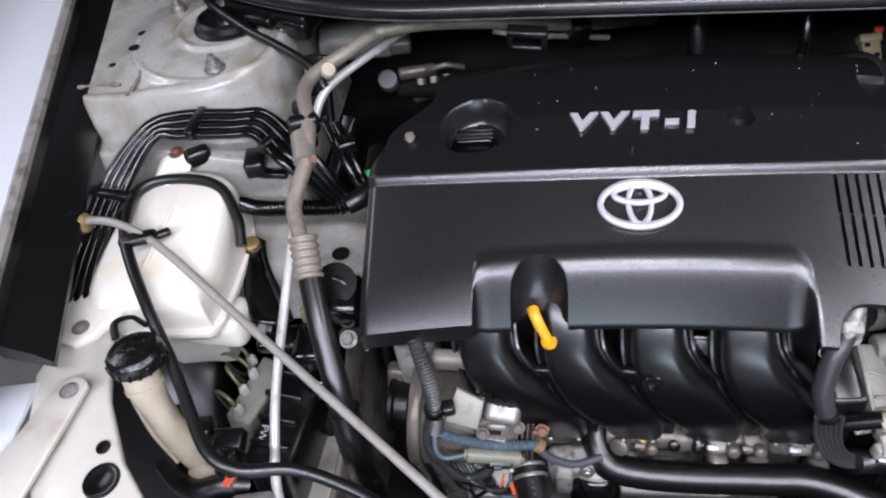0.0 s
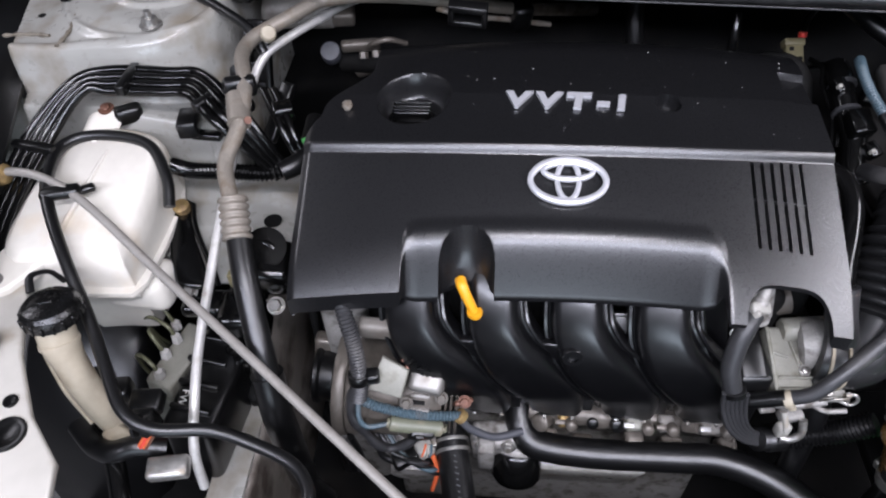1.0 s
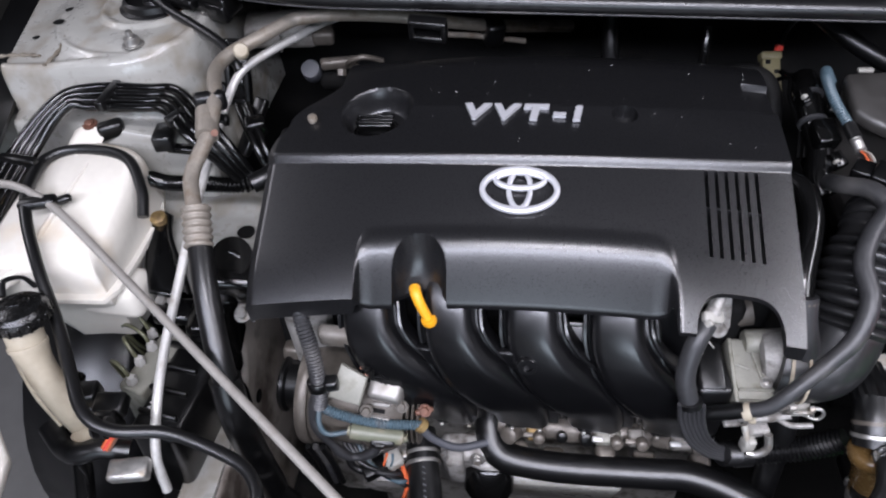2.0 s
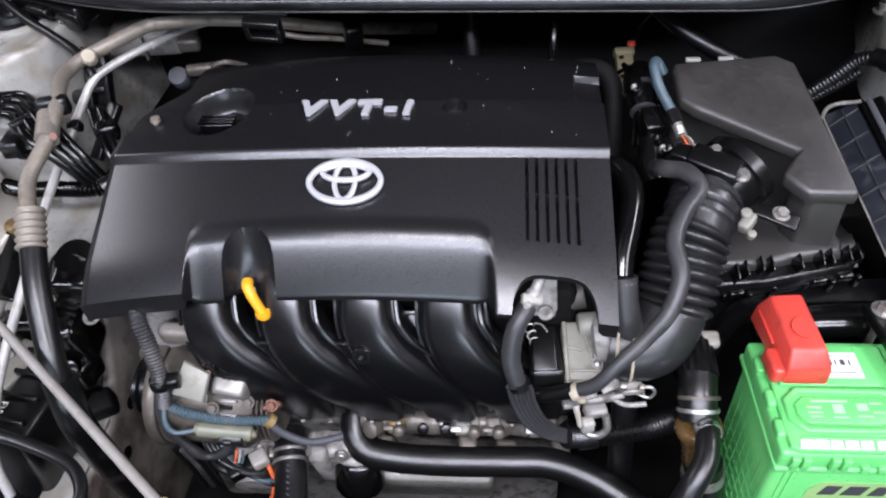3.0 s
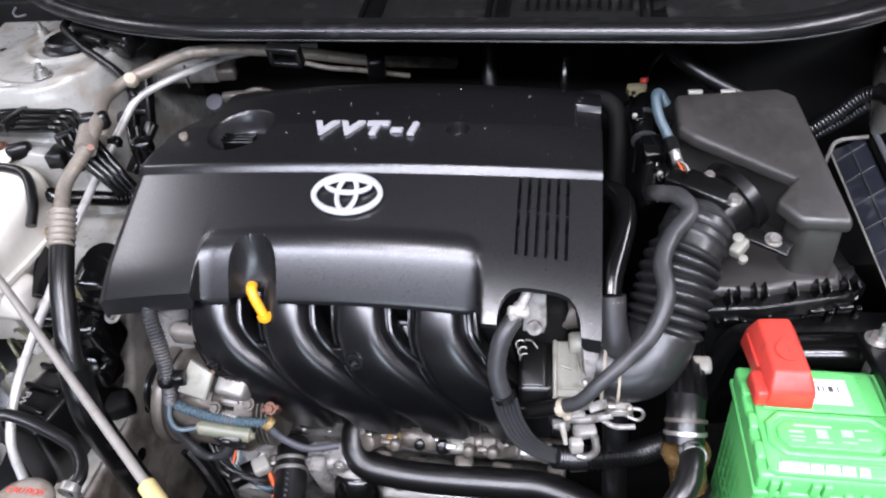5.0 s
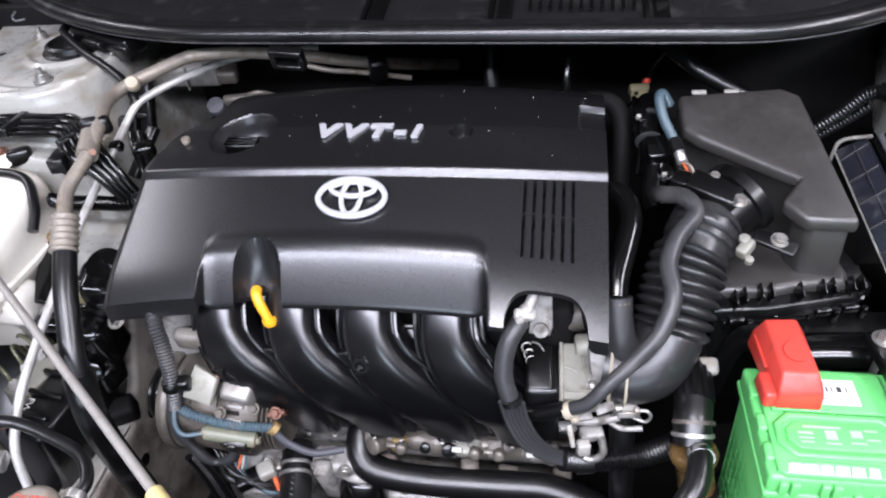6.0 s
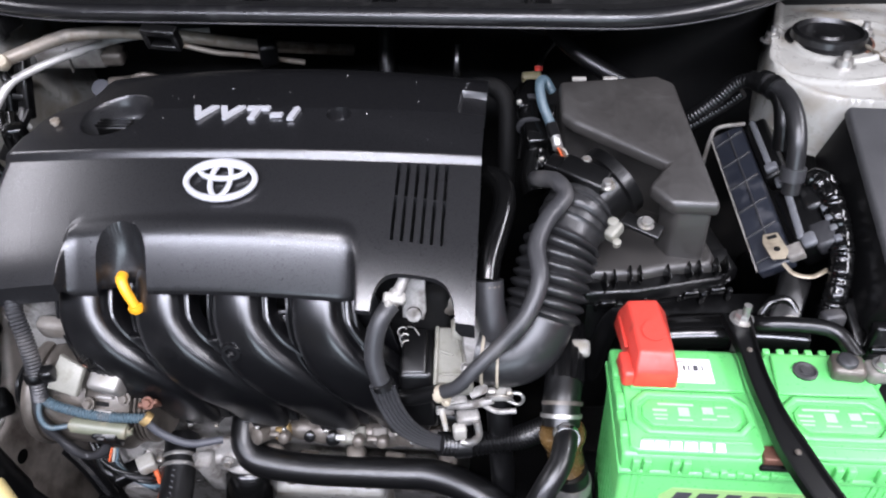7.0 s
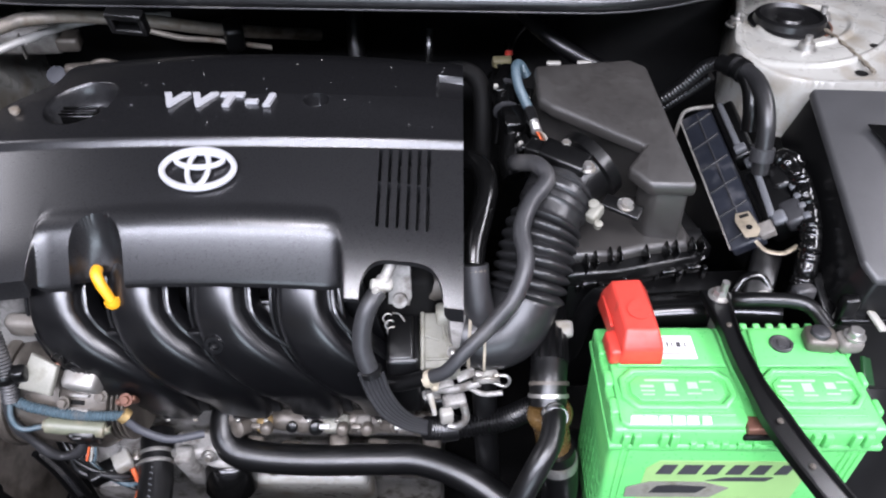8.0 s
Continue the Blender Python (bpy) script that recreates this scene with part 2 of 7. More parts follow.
def block(size, m=None, bevel=0.004, seg=2, taper=1.0, bm=None):
    """A box with rounded edges, its middle at m; taper: how far its top is drawn in."""
    own = bmesh.new()
    bmesh.ops.create_cube(own, size=1.0)
    for v in own.verts:
        k = taper if v.co.z > 0 else 1.0
        v.co = Vector((v.co.x * size[0] * k, v.co.y * size[1] * k, v.co.z * size[2]))
    if bevel:
        bmesh.ops.bevel(own, geom=list(own.edges), offset=bevel, segments=seg, affect="EDGES", profile=0.5)
    own.transform(m or Matrix())
    if bm is None:
        return own
    return joined(bm, own)


def joined(a, b):
    """b's faces added to a."""
    me = bpy.data.meshes.new("join")
    b.to_mesh(me)
    b.free()
    a.from_mesh(me)
    bpy.data.meshes.remove(me)
    return a


def plate(outline, z0, z1, m=None, bevel=0.0015, seg=2):
    """A flat outline (x, y) given a thickness from z0 to z1."""
    bm = bmesh.new()
    low = [bm.verts.new((x, y, z0)) for x, y in outline]
    high = [bm.verts.new((x, y, z1)) for x, y in outline]
    n = len(outline)
    bm.faces.new(list(reversed(low)))
    bm.faces.new(high)
    for k in range(n):
        bm.faces.new((low[k], low[(k + 1) % n], high[(k + 1) % n], high[k]))
    bmesh.ops.recalc_face_normals(bm, faces=list(bm.faces))
    if bevel:
        flat_edges = [e for e in bm.edges if abs(e.verts[0].co.z - e.verts[1].co.z) < 1e-7]
        bmesh.ops.bevel(bm, geom=flat_edges, offset=bevel, segments=seg, affect="EDGES", profile=0.5)
    bm.transform(m or Matrix())
    return bm


def sheet(xs, ys, height, thick=0.002):
    """A pressed sheet: height(x, y) over a grid, with a thickness."""
    bm = bmesh.new()
    rows = [[bm.verts.new((x, y, height(x, y))) for x in xs] for y in ys]
    for a, b in zip(rows, rows[1:]):
        for k in range(len(xs) - 1):
            bm.faces.new((a[k], a[k + 1], b[k + 1], b[k]))
    low = [[bm.verts.new(v.co - Vector((0, 0, thick))) for v in row] for row in rows]
    for a, b in zip(low, low[1:]):
        for k in range(len(xs) - 1):
            bm.faces.new((a[k], b[k], b[k + 1], a[k + 1]))
    for up, dn in ((rows[0], low[0]), (rows[-1], low[-1]), ([r[0] for r in rows], [r[0] for r in low]), ([r[-1] for r in rows], [r[-1] for r in low])):
        for k in range(len(up) - 1):
            bm.faces.new((up[k], dn[k], dn[k + 1], up[k + 1]))
    bmesh.ops.recalc_face_normals(bm, faces=list(bm.faces))
    return bm


def trimmed(bm, low):
    """A sheet that ends at a height: what lies lower is drawn up to it and taken away."""
    for v in bm.verts:
        v.co.z = max(v.co.z, low)
    gone = [f for f in bm.faces if max(v.co.z for v in f.verts) < low + 1e-5]
    bmesh.ops.delete(bm, geom=gone, context="FACES")
    return bm


def steps(a, b, n):
    return [a + (b - a) * k / n for k in range(n + 1)]


def smooth(a, b, v):
    t = min(max((v - a) / (b - a), 0.0), 1.0)
    return t * t * (3 - 2 * t)


def arc_points(cx, cy, r, a0, a1, n=8):
    return [(cx + r * math.cos(radians(a0 + (a1 - a0) * k / n)), cy + r * math.sin(radians(a0 + (a1 - a0) * k / n))) for k in range(n + 1)]


def bolt_bm(m, r=0.006, h=0.005, washer=0.009):
    """A hexagon head on a washer."""
    bm = lathe([(0.0, 0), (washer, 0), (washer, 0.0012), (0.0, 0.0012)], m, 20)
    return lathe([(r, 0.001), (r, 0.001 + h * 0.8), (r * 0.85, 0.001 + h), (0, 0.001 + h)], m, 6, bm)


def along(a, b):
    """A pose at a whose z axis points to b."""
    a, b = Vector(a), Vector(b)
    return Matrix.Translation(a) @ (b - a).to_track_quat("Z", "Y").to_matrix().to_4x4()


def hose_clamp(parent, at, way, r, material="steel", width=0.009):
    """A spring or worm clamp round a hose: a band with a raised screw housing."""
    m = along(at, Vector(at) + Vector(way))
    band = part("clamp", lathe([(r, -width / 2), (r + 0.0012, -width / 2), (r + 0.0016, 0), (r + 0.0012, width / 2), (r, width / 2)], m, 28), material, parent, "zinc-plated hose clamp")
    part("screw_housing", block((0.012, 0.008, width * 0.9), m @ pose(0, -r - 0.003, 0), 0.002), material, band)
    return band


def lettering(text, size, depth, m, material, parent, name="lettering", label="", shear=0.0, bold=0.0, space=1.0):
    """Raised letters in the built-in font, as a mesh."""
    cu = bpy.data.curves.new(name, "FONT")
    cu.body, cu.size, cu.extrude, cu.shear, cu.offset = text, size, depth / 2, shear, bold
    cu.align_x, cu.align_y, cu.space_character = "CENTER", "CENTER", space
    tmp = new("lettering_curve", cu)
    bpy.context.view_layer.update()
    me = bpy.data.meshes.new_from_object(tmp.evaluated_get(bpy.context.evaluated_depsgraph_get()))
    bpy.data.objects.remove(tmp)
    bm = bmesh.new()
    bm.from_mesh(me)
    bpy.data.meshes.remove(me)
    bm.transform(m)
    return part(name, bm, material, parent, label, 30)


def bars(rows, m, material, parent, name, label):
    """Plain printed bars: rows of (x, y, length, height), 0.4 mm thick."""
    bm = bmesh.new()
    for x, y, w, h in rows:
        joined(bm, block((w, h, 0.0004), m @ pose(x, y, 0), 0))
    return part(name, bm, material, parent, label)


# ---- garage ----
tagged(part("ground", block((12, 12, 0.1), pose(0.3, 0, -0.05), 0), "concrete"), "grey concrete garage floor under the car", "floor", kind="structure")
tagged(part("ceiling", block((12, 12, 0.1), pose(0.3, 0, 2.85), 0), "wall"), "plain painted garage ceiling", "ceiling", kind="structure")
for nm, sx, sy, x, y in (("wall_north", 12, 0.1, 0.3, 6.05), ("wall_south", 12, 0.1, 0.3, -6.05), ("wall_east", 0.1, 12, 6.35, 0), ("wall_west", 0.1, 12, -5.75, 0)):
    tagged(part(nm, block((sx, sy, 2.8), pose(x, y, 1.4), 0), "wall"), "plain painted garage wall", "wall", kind="structure")

# ---- car body ----
car = thing("car_body", "white car body with its hood raised over a pale-painted engine bay", "car", (0.3, 0.9, 0))
for x in (-0.42, 1.02):
    wheel = part("wheel", lathe([(0, -0.09), (0.20, -0.09), (0.27, -0.10), (0.295, -0.08), (0.30, 0), (0.295, 0.08), (0.27, 0.10), (0.20, 0.09), (0, 0.09)], pose(x, 0.72, 0.30, 0, 90, 0), 40), "rubber", car, "black tyre")


def corner(qx, qy, r):
    """How far a place lies outside a rounded corner (minus: inside)."""
    return math.hypot(max(qx + r, 0), max(qy + r, 0)) - r + min(max(qx + r, qy + r), 0)


def apron_left(x, y):
    """Wheel arch and strut tower beside the tank."""
    z = 0.915 - 0.02 * smooth(-0.30, -0.16, x)
    z -= 0.40 * smooth(-0.135, -0.085, x) * smooth(0.57, 0.61, y)
    z -= 0.11 * smooth(0.632, 0.600, y) + 0.05 * smooth(-0.19, -0.10, x) * smooth(0.61, 0.58, y)
    z -= 0.14 * smooth(-0.345, -0.335, x) * smooth(-0.150, -0.165, x) * smooth(0.628, 0.612, y)
    z -= 0.40 * smooth(0.47, 0.42, y) + 0.30 * smooth(-0.05, 0.0, x)
    z -= 0.40 * smooth(-0.152, -0.138, x) * smooth(0.650, 0.662, y)
    wall = smooth(0.006, -0.006, corner(x + 0.140, 0.660 - y, 0.100))
    d = math.hypot(x + 0.235, y - 0.80)
    top = 0.963 + 0.016 * smooth(0.16, 0.085, d) + 0.005 * smooth(0.008, 0.001, abs(d - 0.060)) + 0.003 * smooth(0.006, 0.001, abs(d - 0.118)) * smooth(0.80, 0.78, y) + 0.005 * smooth(0.010, 0.002, abs(corner(x + 0.140, 0.660 - y, 0.100) + 0.012))
    # it dips under the black channel along the fender
    t = (y - 0.30) / 0.75
    return z + (top - z) * wall - 0.07 * smooth(-0.272, -0.282, x + 0.20 * t + 0.02 * t * t)


part("inner_fender", trimmed(sheet(steps(-0.54, -0.108, 150), steps(0.588, 1.0, 160), apron_left), 0.795), "paint", car, "pale-painted inner fender with the strut tower")
def side_wall(x, y):
    return 0.815 - 0.55 * max(0.0, 0.545 - y) - 20.0 * max(0.0, 0.475 - y) ** 2 + 0.10 * max(0.0, y - 0.58) - 0.25 * max(0.0, x + 0.085) + 0.004 * smooth(0.02, 0.0, abs(y - 0.60))


lower_wall = part("inner_fender", sheet(steps(-0.205, -0.045, 50), steps(0.488, 0.640, 50), side_wall), "paint", car, "pale lower panel of the inner fender")
part("hole", lathe([(0, 0), (0.010, 0), (0.0105, 0.0015), (0, 0.002)], pose(-0.076, 0.556, side_wall(-0.076, 0.556) + 0.0015), 20), "dark", lower_wall, "dark hole")


def apron_right(x, y):
    x = x - 0.32 * max(0.0, y - 0.69)
    z = 0.62 - 0.30 * smooth(0.86, 0.78, x)
    out = corner(0.797 - x, 0.642 - y, 0.12)
    wall = smooth(0.011, -0.009, out)
    d = math.hypot(x - 0.892, y - 0.795)
    top = 0.938 + 0.010 * smooth(0.14, 0.08, d) + 0.004 * smooth(0.008, 0.001, abs(d - 0.058)) + 0.003 * smooth(0.006, 0.001, abs(d - 0.105)) * smooth(0.80, 0.78, y) + 0.005 * smooth(0.010, 0.002, abs(out + 0.012))
    return z + (top - z) * wall


part("inner_fender", trimmed(sheet(steps(0.784, 1.14, 230), steps(0.630, 1.05, 260), apron_right), 0.872), "paint", car, "pale-painted inner fender with the strut tower")

# the chassis rail under the tank: a side wall that rises to the rear, and a narrow top flange
SIDEWAYS = Matrix(((0, 0, 1, 0), (1, 0, 0, 0), (0, 1, 0, 0), (0, 0, 0, 1)))
rail = part("chassis_rail", plate([(0.12, 0.36), (0.62, 0.36), (0.62, 0.800), (0.560, 0.780), (0.505, 0.715), (0.465, 0.650), (0.430, 0.615), (0.12, 0.600)], 0, 0.022, Matrix.Translation((-0.112, 0, 0)) @ SIDEWAYS, 0.008, 3), "rail", car, "dirty tan chassis rail")
part("rail_top", block((0.042, 0.30, 0.006), pose(-0.116, 0.285, 0.612, 2, 0, 0), 0.002), "paint", rail, "pale top flange of the rail")
for y, z in ((0.470, 0.600), (0.420, 0.560)):
    part("hole", lathe([(0, 0), (0.009, 0), (0.0095, 0.001), (0, 0.0016)], along((-0.0902, y, z), (0.0, y, z)), 20), "dark", rail, "dark hole")

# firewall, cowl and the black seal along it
part("firewall", block((1.6, 0.02, 0.75), pose(0.3, 0.95, 0.62), 0.004), "dark", car, "near-black firewall")


def cowl_line(x, dy=0.0, z=1.03):
    """The seal's line: bowed towards the front in the middle."""
    y = 0.694 - 0.07 * (x - 0.2) + 1.0 * max(0.0, 0.05 - x) ** 2 + 2.3 * min(max(0.0, x - 0.62), 0.24) ** 2 + 1.0 * max(0.0, x - 0.86)
    return (x, y + dy, z)


COWL_X = steps(-0.335, 1.05, 44)
part("cowl_panel", rings_to_bm([[cowl_line(x, 0.006, 1.030), cowl_line(x, 0.045, 1.028), cowl_line(x, 0.060, 1.012), cowl_line(x, 0.30, 1.05), cowl_line(x, 0.30, 0.94), cowl_line(x, 0.10, 0.98), cowl_line(x, 0.05, 1.008)] for x in COWL_X]), "cowl", car, "black plastic cowl below the windscreen")
# shallow trays moulded into the cowl, with raised edges
for x0, x1 in ((0.045, 0.205), (0.235, 0.365), (0.405, 0.545), (0.575, 0.80)):
    part("cowl_rib", sweep([cowl_line(x, 0.066, 1.016) for x in steps(x0, x1, 4)], 0.0028, 8, 4), "plastic", car)
    part("cowl_rib", sweep([cowl_line(x1, 0.066, 1.016), cowl_line(x1, 0.12, 1.025), cowl_line(x1, 0.20, 1.037)], 0.0036, 8, 4), "plastic", car)
    part("cowl_step", rings_to_bm([[cowl_line(x1 + 0.008, d, 1.004 + 0.16 * d), cowl_line(x1 + 0.026, d, 1.004 + 0.16 * d), cowl_line(x1 + 0.024, d, 1.013 + 0.16 * d), cowl_line(x1 + 0.010, d, 1.013 + 0.16 * d)] for d in (0.068, 0.12, 0.20, 0.28)]), "plastic", car)
for k in range(11):
    part("cowl_louvre", sweep([cowl_line(0.412 + 0.012 * k, 0.090, 1.021), cowl_line(0.412 + 0.012 * k, 0.110, 1.025)], 0.0022, 6), "plastic", car)
seal = [cowl_line(x) for x in COWL_X]
hs = thing("hood_seal", "black rubber hood seal bowed along the cowl", "seal", (0.36, 0.69, 1.02))
part("bulb", sweep(seal, 0.0108, 18, 3, flat=0.85), "seal", hs)
part("lip", sweep([(x, y + 0.0110, z + 0.0040) for x, y, z in seal], 0.0014, 8, 3), "grey", hs, "thin worn upper lip")
part("lip", sweep([(x, y - 0.0080, z - 0.0085) for x, y, z in seal], 0.0011, 8, 3), "hose", hs, "thin worn lower lip")
part("end_loop", sweep([(-0.336, 0.842, 1.020), (-0.345, 0.842, 1.012), (-0.338, 0.838, 1.008), (-0.322, 0.838, 1.010)], 0.0014, 8), "grey", hs, "bent end of the seal")

# the raised hood, hinged at the cowl, and the front bulkhead
part("hood", block((1.45, 0.95, 0.012), pose(0.3, 0.72, 1.50, -63, 0, 0) @ pose(0, 0, 0.008), 0.004), "white", car, "white hood panel held open")
# out of view; sized to keep the hood's white out of the cover's reflections
part("hood_dark_sheet", block((1.37, 0.87, 0.012), pose(0.3, 0.72, 1.50, -63, 0, 0) @ pose(0, 0.025, -0.006), 0.004), "dark", car, "unseen dark sheet under the hood that darkens reflections")
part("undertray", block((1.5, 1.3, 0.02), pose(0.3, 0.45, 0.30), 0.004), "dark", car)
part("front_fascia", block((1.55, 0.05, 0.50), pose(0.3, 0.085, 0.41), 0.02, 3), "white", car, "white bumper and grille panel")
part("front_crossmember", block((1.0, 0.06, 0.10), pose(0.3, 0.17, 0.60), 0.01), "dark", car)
part("lower_panel", block((0.20, 0.03, 0.18), pose(0.28, 0.455, 0.45, 20, 0, 0), 0.008), "paint", car, "pale lower panel")

# added black sheet that stands for the dark gap between channel and tank
part("gap_shade_panel", plate([(-0.385, 0.560), (-0.352, 0.618), (-0.335, 0.600), (-0.322, 0.500), (-0.330, 0.425), (-0.352, 0.400), (-0.380, 0.400)], 0.838, 0.846, None, 0.002), "plastic", car, "added black panel for the shade beside the tank")
for pts in (((-0.330, 0.775, 0.975), (-0.322, 0.735, 0.973), (-0.316, 0.700, 0.970), (-0.318, 0.668, 0.968)), ((-0.400, 0.700, 0.962), (-0.372, 0.700, 0.964), (-0.340, 0.695, 0.966))):
    part("sealant", sweep(pts, lambda q, d: 0.0022 + 0.0007 * math.sin(d * 410), 8), "sealer", car, "dirty body sealant")
for x, y, r in ((-0.345, 0.760, 0.006), (-0.352, 0.800, 0.005), (-0.372, 0.742, 0.004)):
    part("hole", lathe([(0, 0), (r, 0), (r * 1.2, 0.0008), (0, 0.0016)], pose(x, y, apron_left(x, y) + 0.0003), 16), "dark", car, "dark hole")
for x, y, r in ((0.948, 0.679, 0.006), (0.985, 0.735, 0.005)):
    part("hole", lathe([(0, 0), (r, 0), (r * 1.2, 0.0008), (0, 0.0016)], pose(x, y, apron_right(x, y) + 0.0003), 16), "dark", car, "dark hole")
part("sealant", sweep([(0.958, 0.672, 0.944), (0.953, 0.715, 0.947), (0.944, 0.752, 0.951), (0.938, 0.775, 0.952)], lambda q, d: 0.0022 + 0.0007 * math.sin(d * 410), 8), "sealer", car, "dirty body sealant")

# fender at the left, its edge and the black channel inside it
def fender_row(t):
    y = 0.30 + 0.75 * t
    x, z = -0.325 - 0.20 * t - 0.02 * t * t, 0.945 + 0.085 * t - 0.03 * t * t
    return x, y, z


def strip(offsets, n=24, a=-0.05, b=1.0):
    """A band along the fender's edge through (dx, dz) offsets."""
    rings = []
    for k in range(n + 1):
        x, y, z = fender_row(a + (b - a) * k / n)
        rings.append([(x + dx, y, z + dz) for dx, dz in offsets])
    return rings_to_bm(rings)


part("fender", strip([(0, 0), (0.002, -0.006), (-0.002, -0.012), (-0.06, -0.02), (-0.30, -0.12), (-0.30, -0.11), (-0.06, 0.008), (-0.012, 0.003)]), "white", car, "glossy white front fender")
part("fender_flange", strip([(0.003, -0.010), (0.008, -0.012), (0.011, -0.026), (0.038, -0.040), (0.052, -0.052), (0.050, -0.060), (0.004, -0.046)], 24, 0.065), "rubber", car, "black channel along the fender's inner edge")
part("edge_trim", strip([(0.001, -0.002), (0.004, 0.000), (0.012, -0.001), (0.014, -0.006), (0.010, -0.012), (0.003, -0.010)]), "trim", car, "worn grey edge trim")

# ---- engine cover ----
SLOTS = [0.4185 + 0.0095 * k for k in range(6)]


def cover_front(x):
    """How far forward the cover reaches, with the two arches in its edge."""
    y = 0.412 + 0.008 * smooth(0.0895, 0.0940, x) - 0.024 * smooth(0.3860, 0.3900, x)
    u = abs(x - 0.443) / 0.039
    if u < 1:
        y += 0.032 * (1 - u ** 4) ** 0.5
    u = abs(x - 0.152) / 0.0265
    if u < 1:
        y += 0.022 * (1 - u * u) ** 0.5
    return y


def cover_left(y):
    """The left edge: straight, then drawn in behind the ridge in a hollow curve."""
    return -0.020 + 0.014 * smooth(0.566, 0.600, y) + 0.046 * smooth(0.602, 0.668, y)


def ridge_at(x):
    return 0.539 + 0.25 * (x - 0.25) ** 2


def cover_height(x, y, slot=False):
    ridge = ridge_at(x)
    z = 0.950 + 0.11 * min(max(y - ridge, 0.0), 0.07) - 6.0 * max(y - 0.685, 0.0) ** 2
    # the step along the ridge, rounded above and creased below
    d = min(max((ridge - y) / 0.008, 0.0), 1.0)
    z -= 0.0085 * (d * d * (1.6 - 0.6 * d))
    z -= 0.43 * max(ridge - 0.008 - y, 0.0) + (4.0 - 1.3 * smooth(0.384, 0.392, x)) * max(0.46 - y, 0.0) ** 2
    z -= 0.26 * (x - 0.25) ** 2
    # rounded shoulders at both ends
    z -= 0.003 * smooth(-0.012, -0.021, x)
    # the steep front face between the two lobes
    face = smooth(0.0905, 0.0945, x) * smooth(0.3890, 0.3815, x)
    if face > 0:
        turn = 0.017 * min(max((x - 0.366) / 0.0225, 0.0), 1.0) ** 2.5 + 0.008 * min(max((0.108 - x) / 0.016, 0.0), 1.0) ** 2.5
        k = 0.9 * (0.452 - turn - y)
        drop = 0.5 * (k + math.sqrt(k * k + 0.00003)) - 0.0002
        z -= face * max(drop, 0.0)
        z += 0.0025 * face * smooth(0.475 - turn, 0.458 - turn, y)
    # hollow for the dipstick, a scoop with steep round walls
    q = (abs(x - 0.152) / 0.0262) ** 2 + (max(y - 0.436, 0.0) / 0.027) ** 2
    if q < 1:
        z -= 0.036 * (1 - q * q) ** 0.75
    # oil filler bowl, bolt hole, corner notch
    r = math.hypot(x - 0.089, (y - 0.611) * 0.92)
    if r < 0.039:
        z -= 0.027 * smooth(0.039, 0.0295, r)
    z -= 0.014 * smooth(0.0128, 0.0118, math.hypot(x - 0.346, y - 0.601))
    z -= 0.007 * smooth(0.471, 0.473, x) * smooth(0.620, 0.632, y) * smooth(0.673, 0.671, y)
    return z - (0.020 if slot else 0.0)


def cover_rows(x):
    """The places along the cover from front to back, in step with its creases; True inside a louvre."""
    foot = ridge_at(x) - 0.008
    marks = [(cover_front(x), 14, False), (0.449, 8, False), (0.4567, 1, False), (0.4570, 26, True), (0.5012, 1, True), (0.5015, 1, False), (0.5023, 1, False), (0.5026, 22, True), (foot - 0.0012, 1, True), (foot - 0.0009, 1, False), (foot, 8, False), (foot + 0.008, 1, False), (foot + 0.012, 30, False), (0.586, 32, False), (0.618, 62, False), (0.722 - 0.05 * (x - 0.26) ** 2, 0, False)]
    rows = []
    for (a, n, inside), (b, _, _) in zip(marks, marks[1:]):
        rows += [(a + (b - a) * k / n, inside) for k in range(n)]
    rows.append((marks[-1][0], False))
    return rows


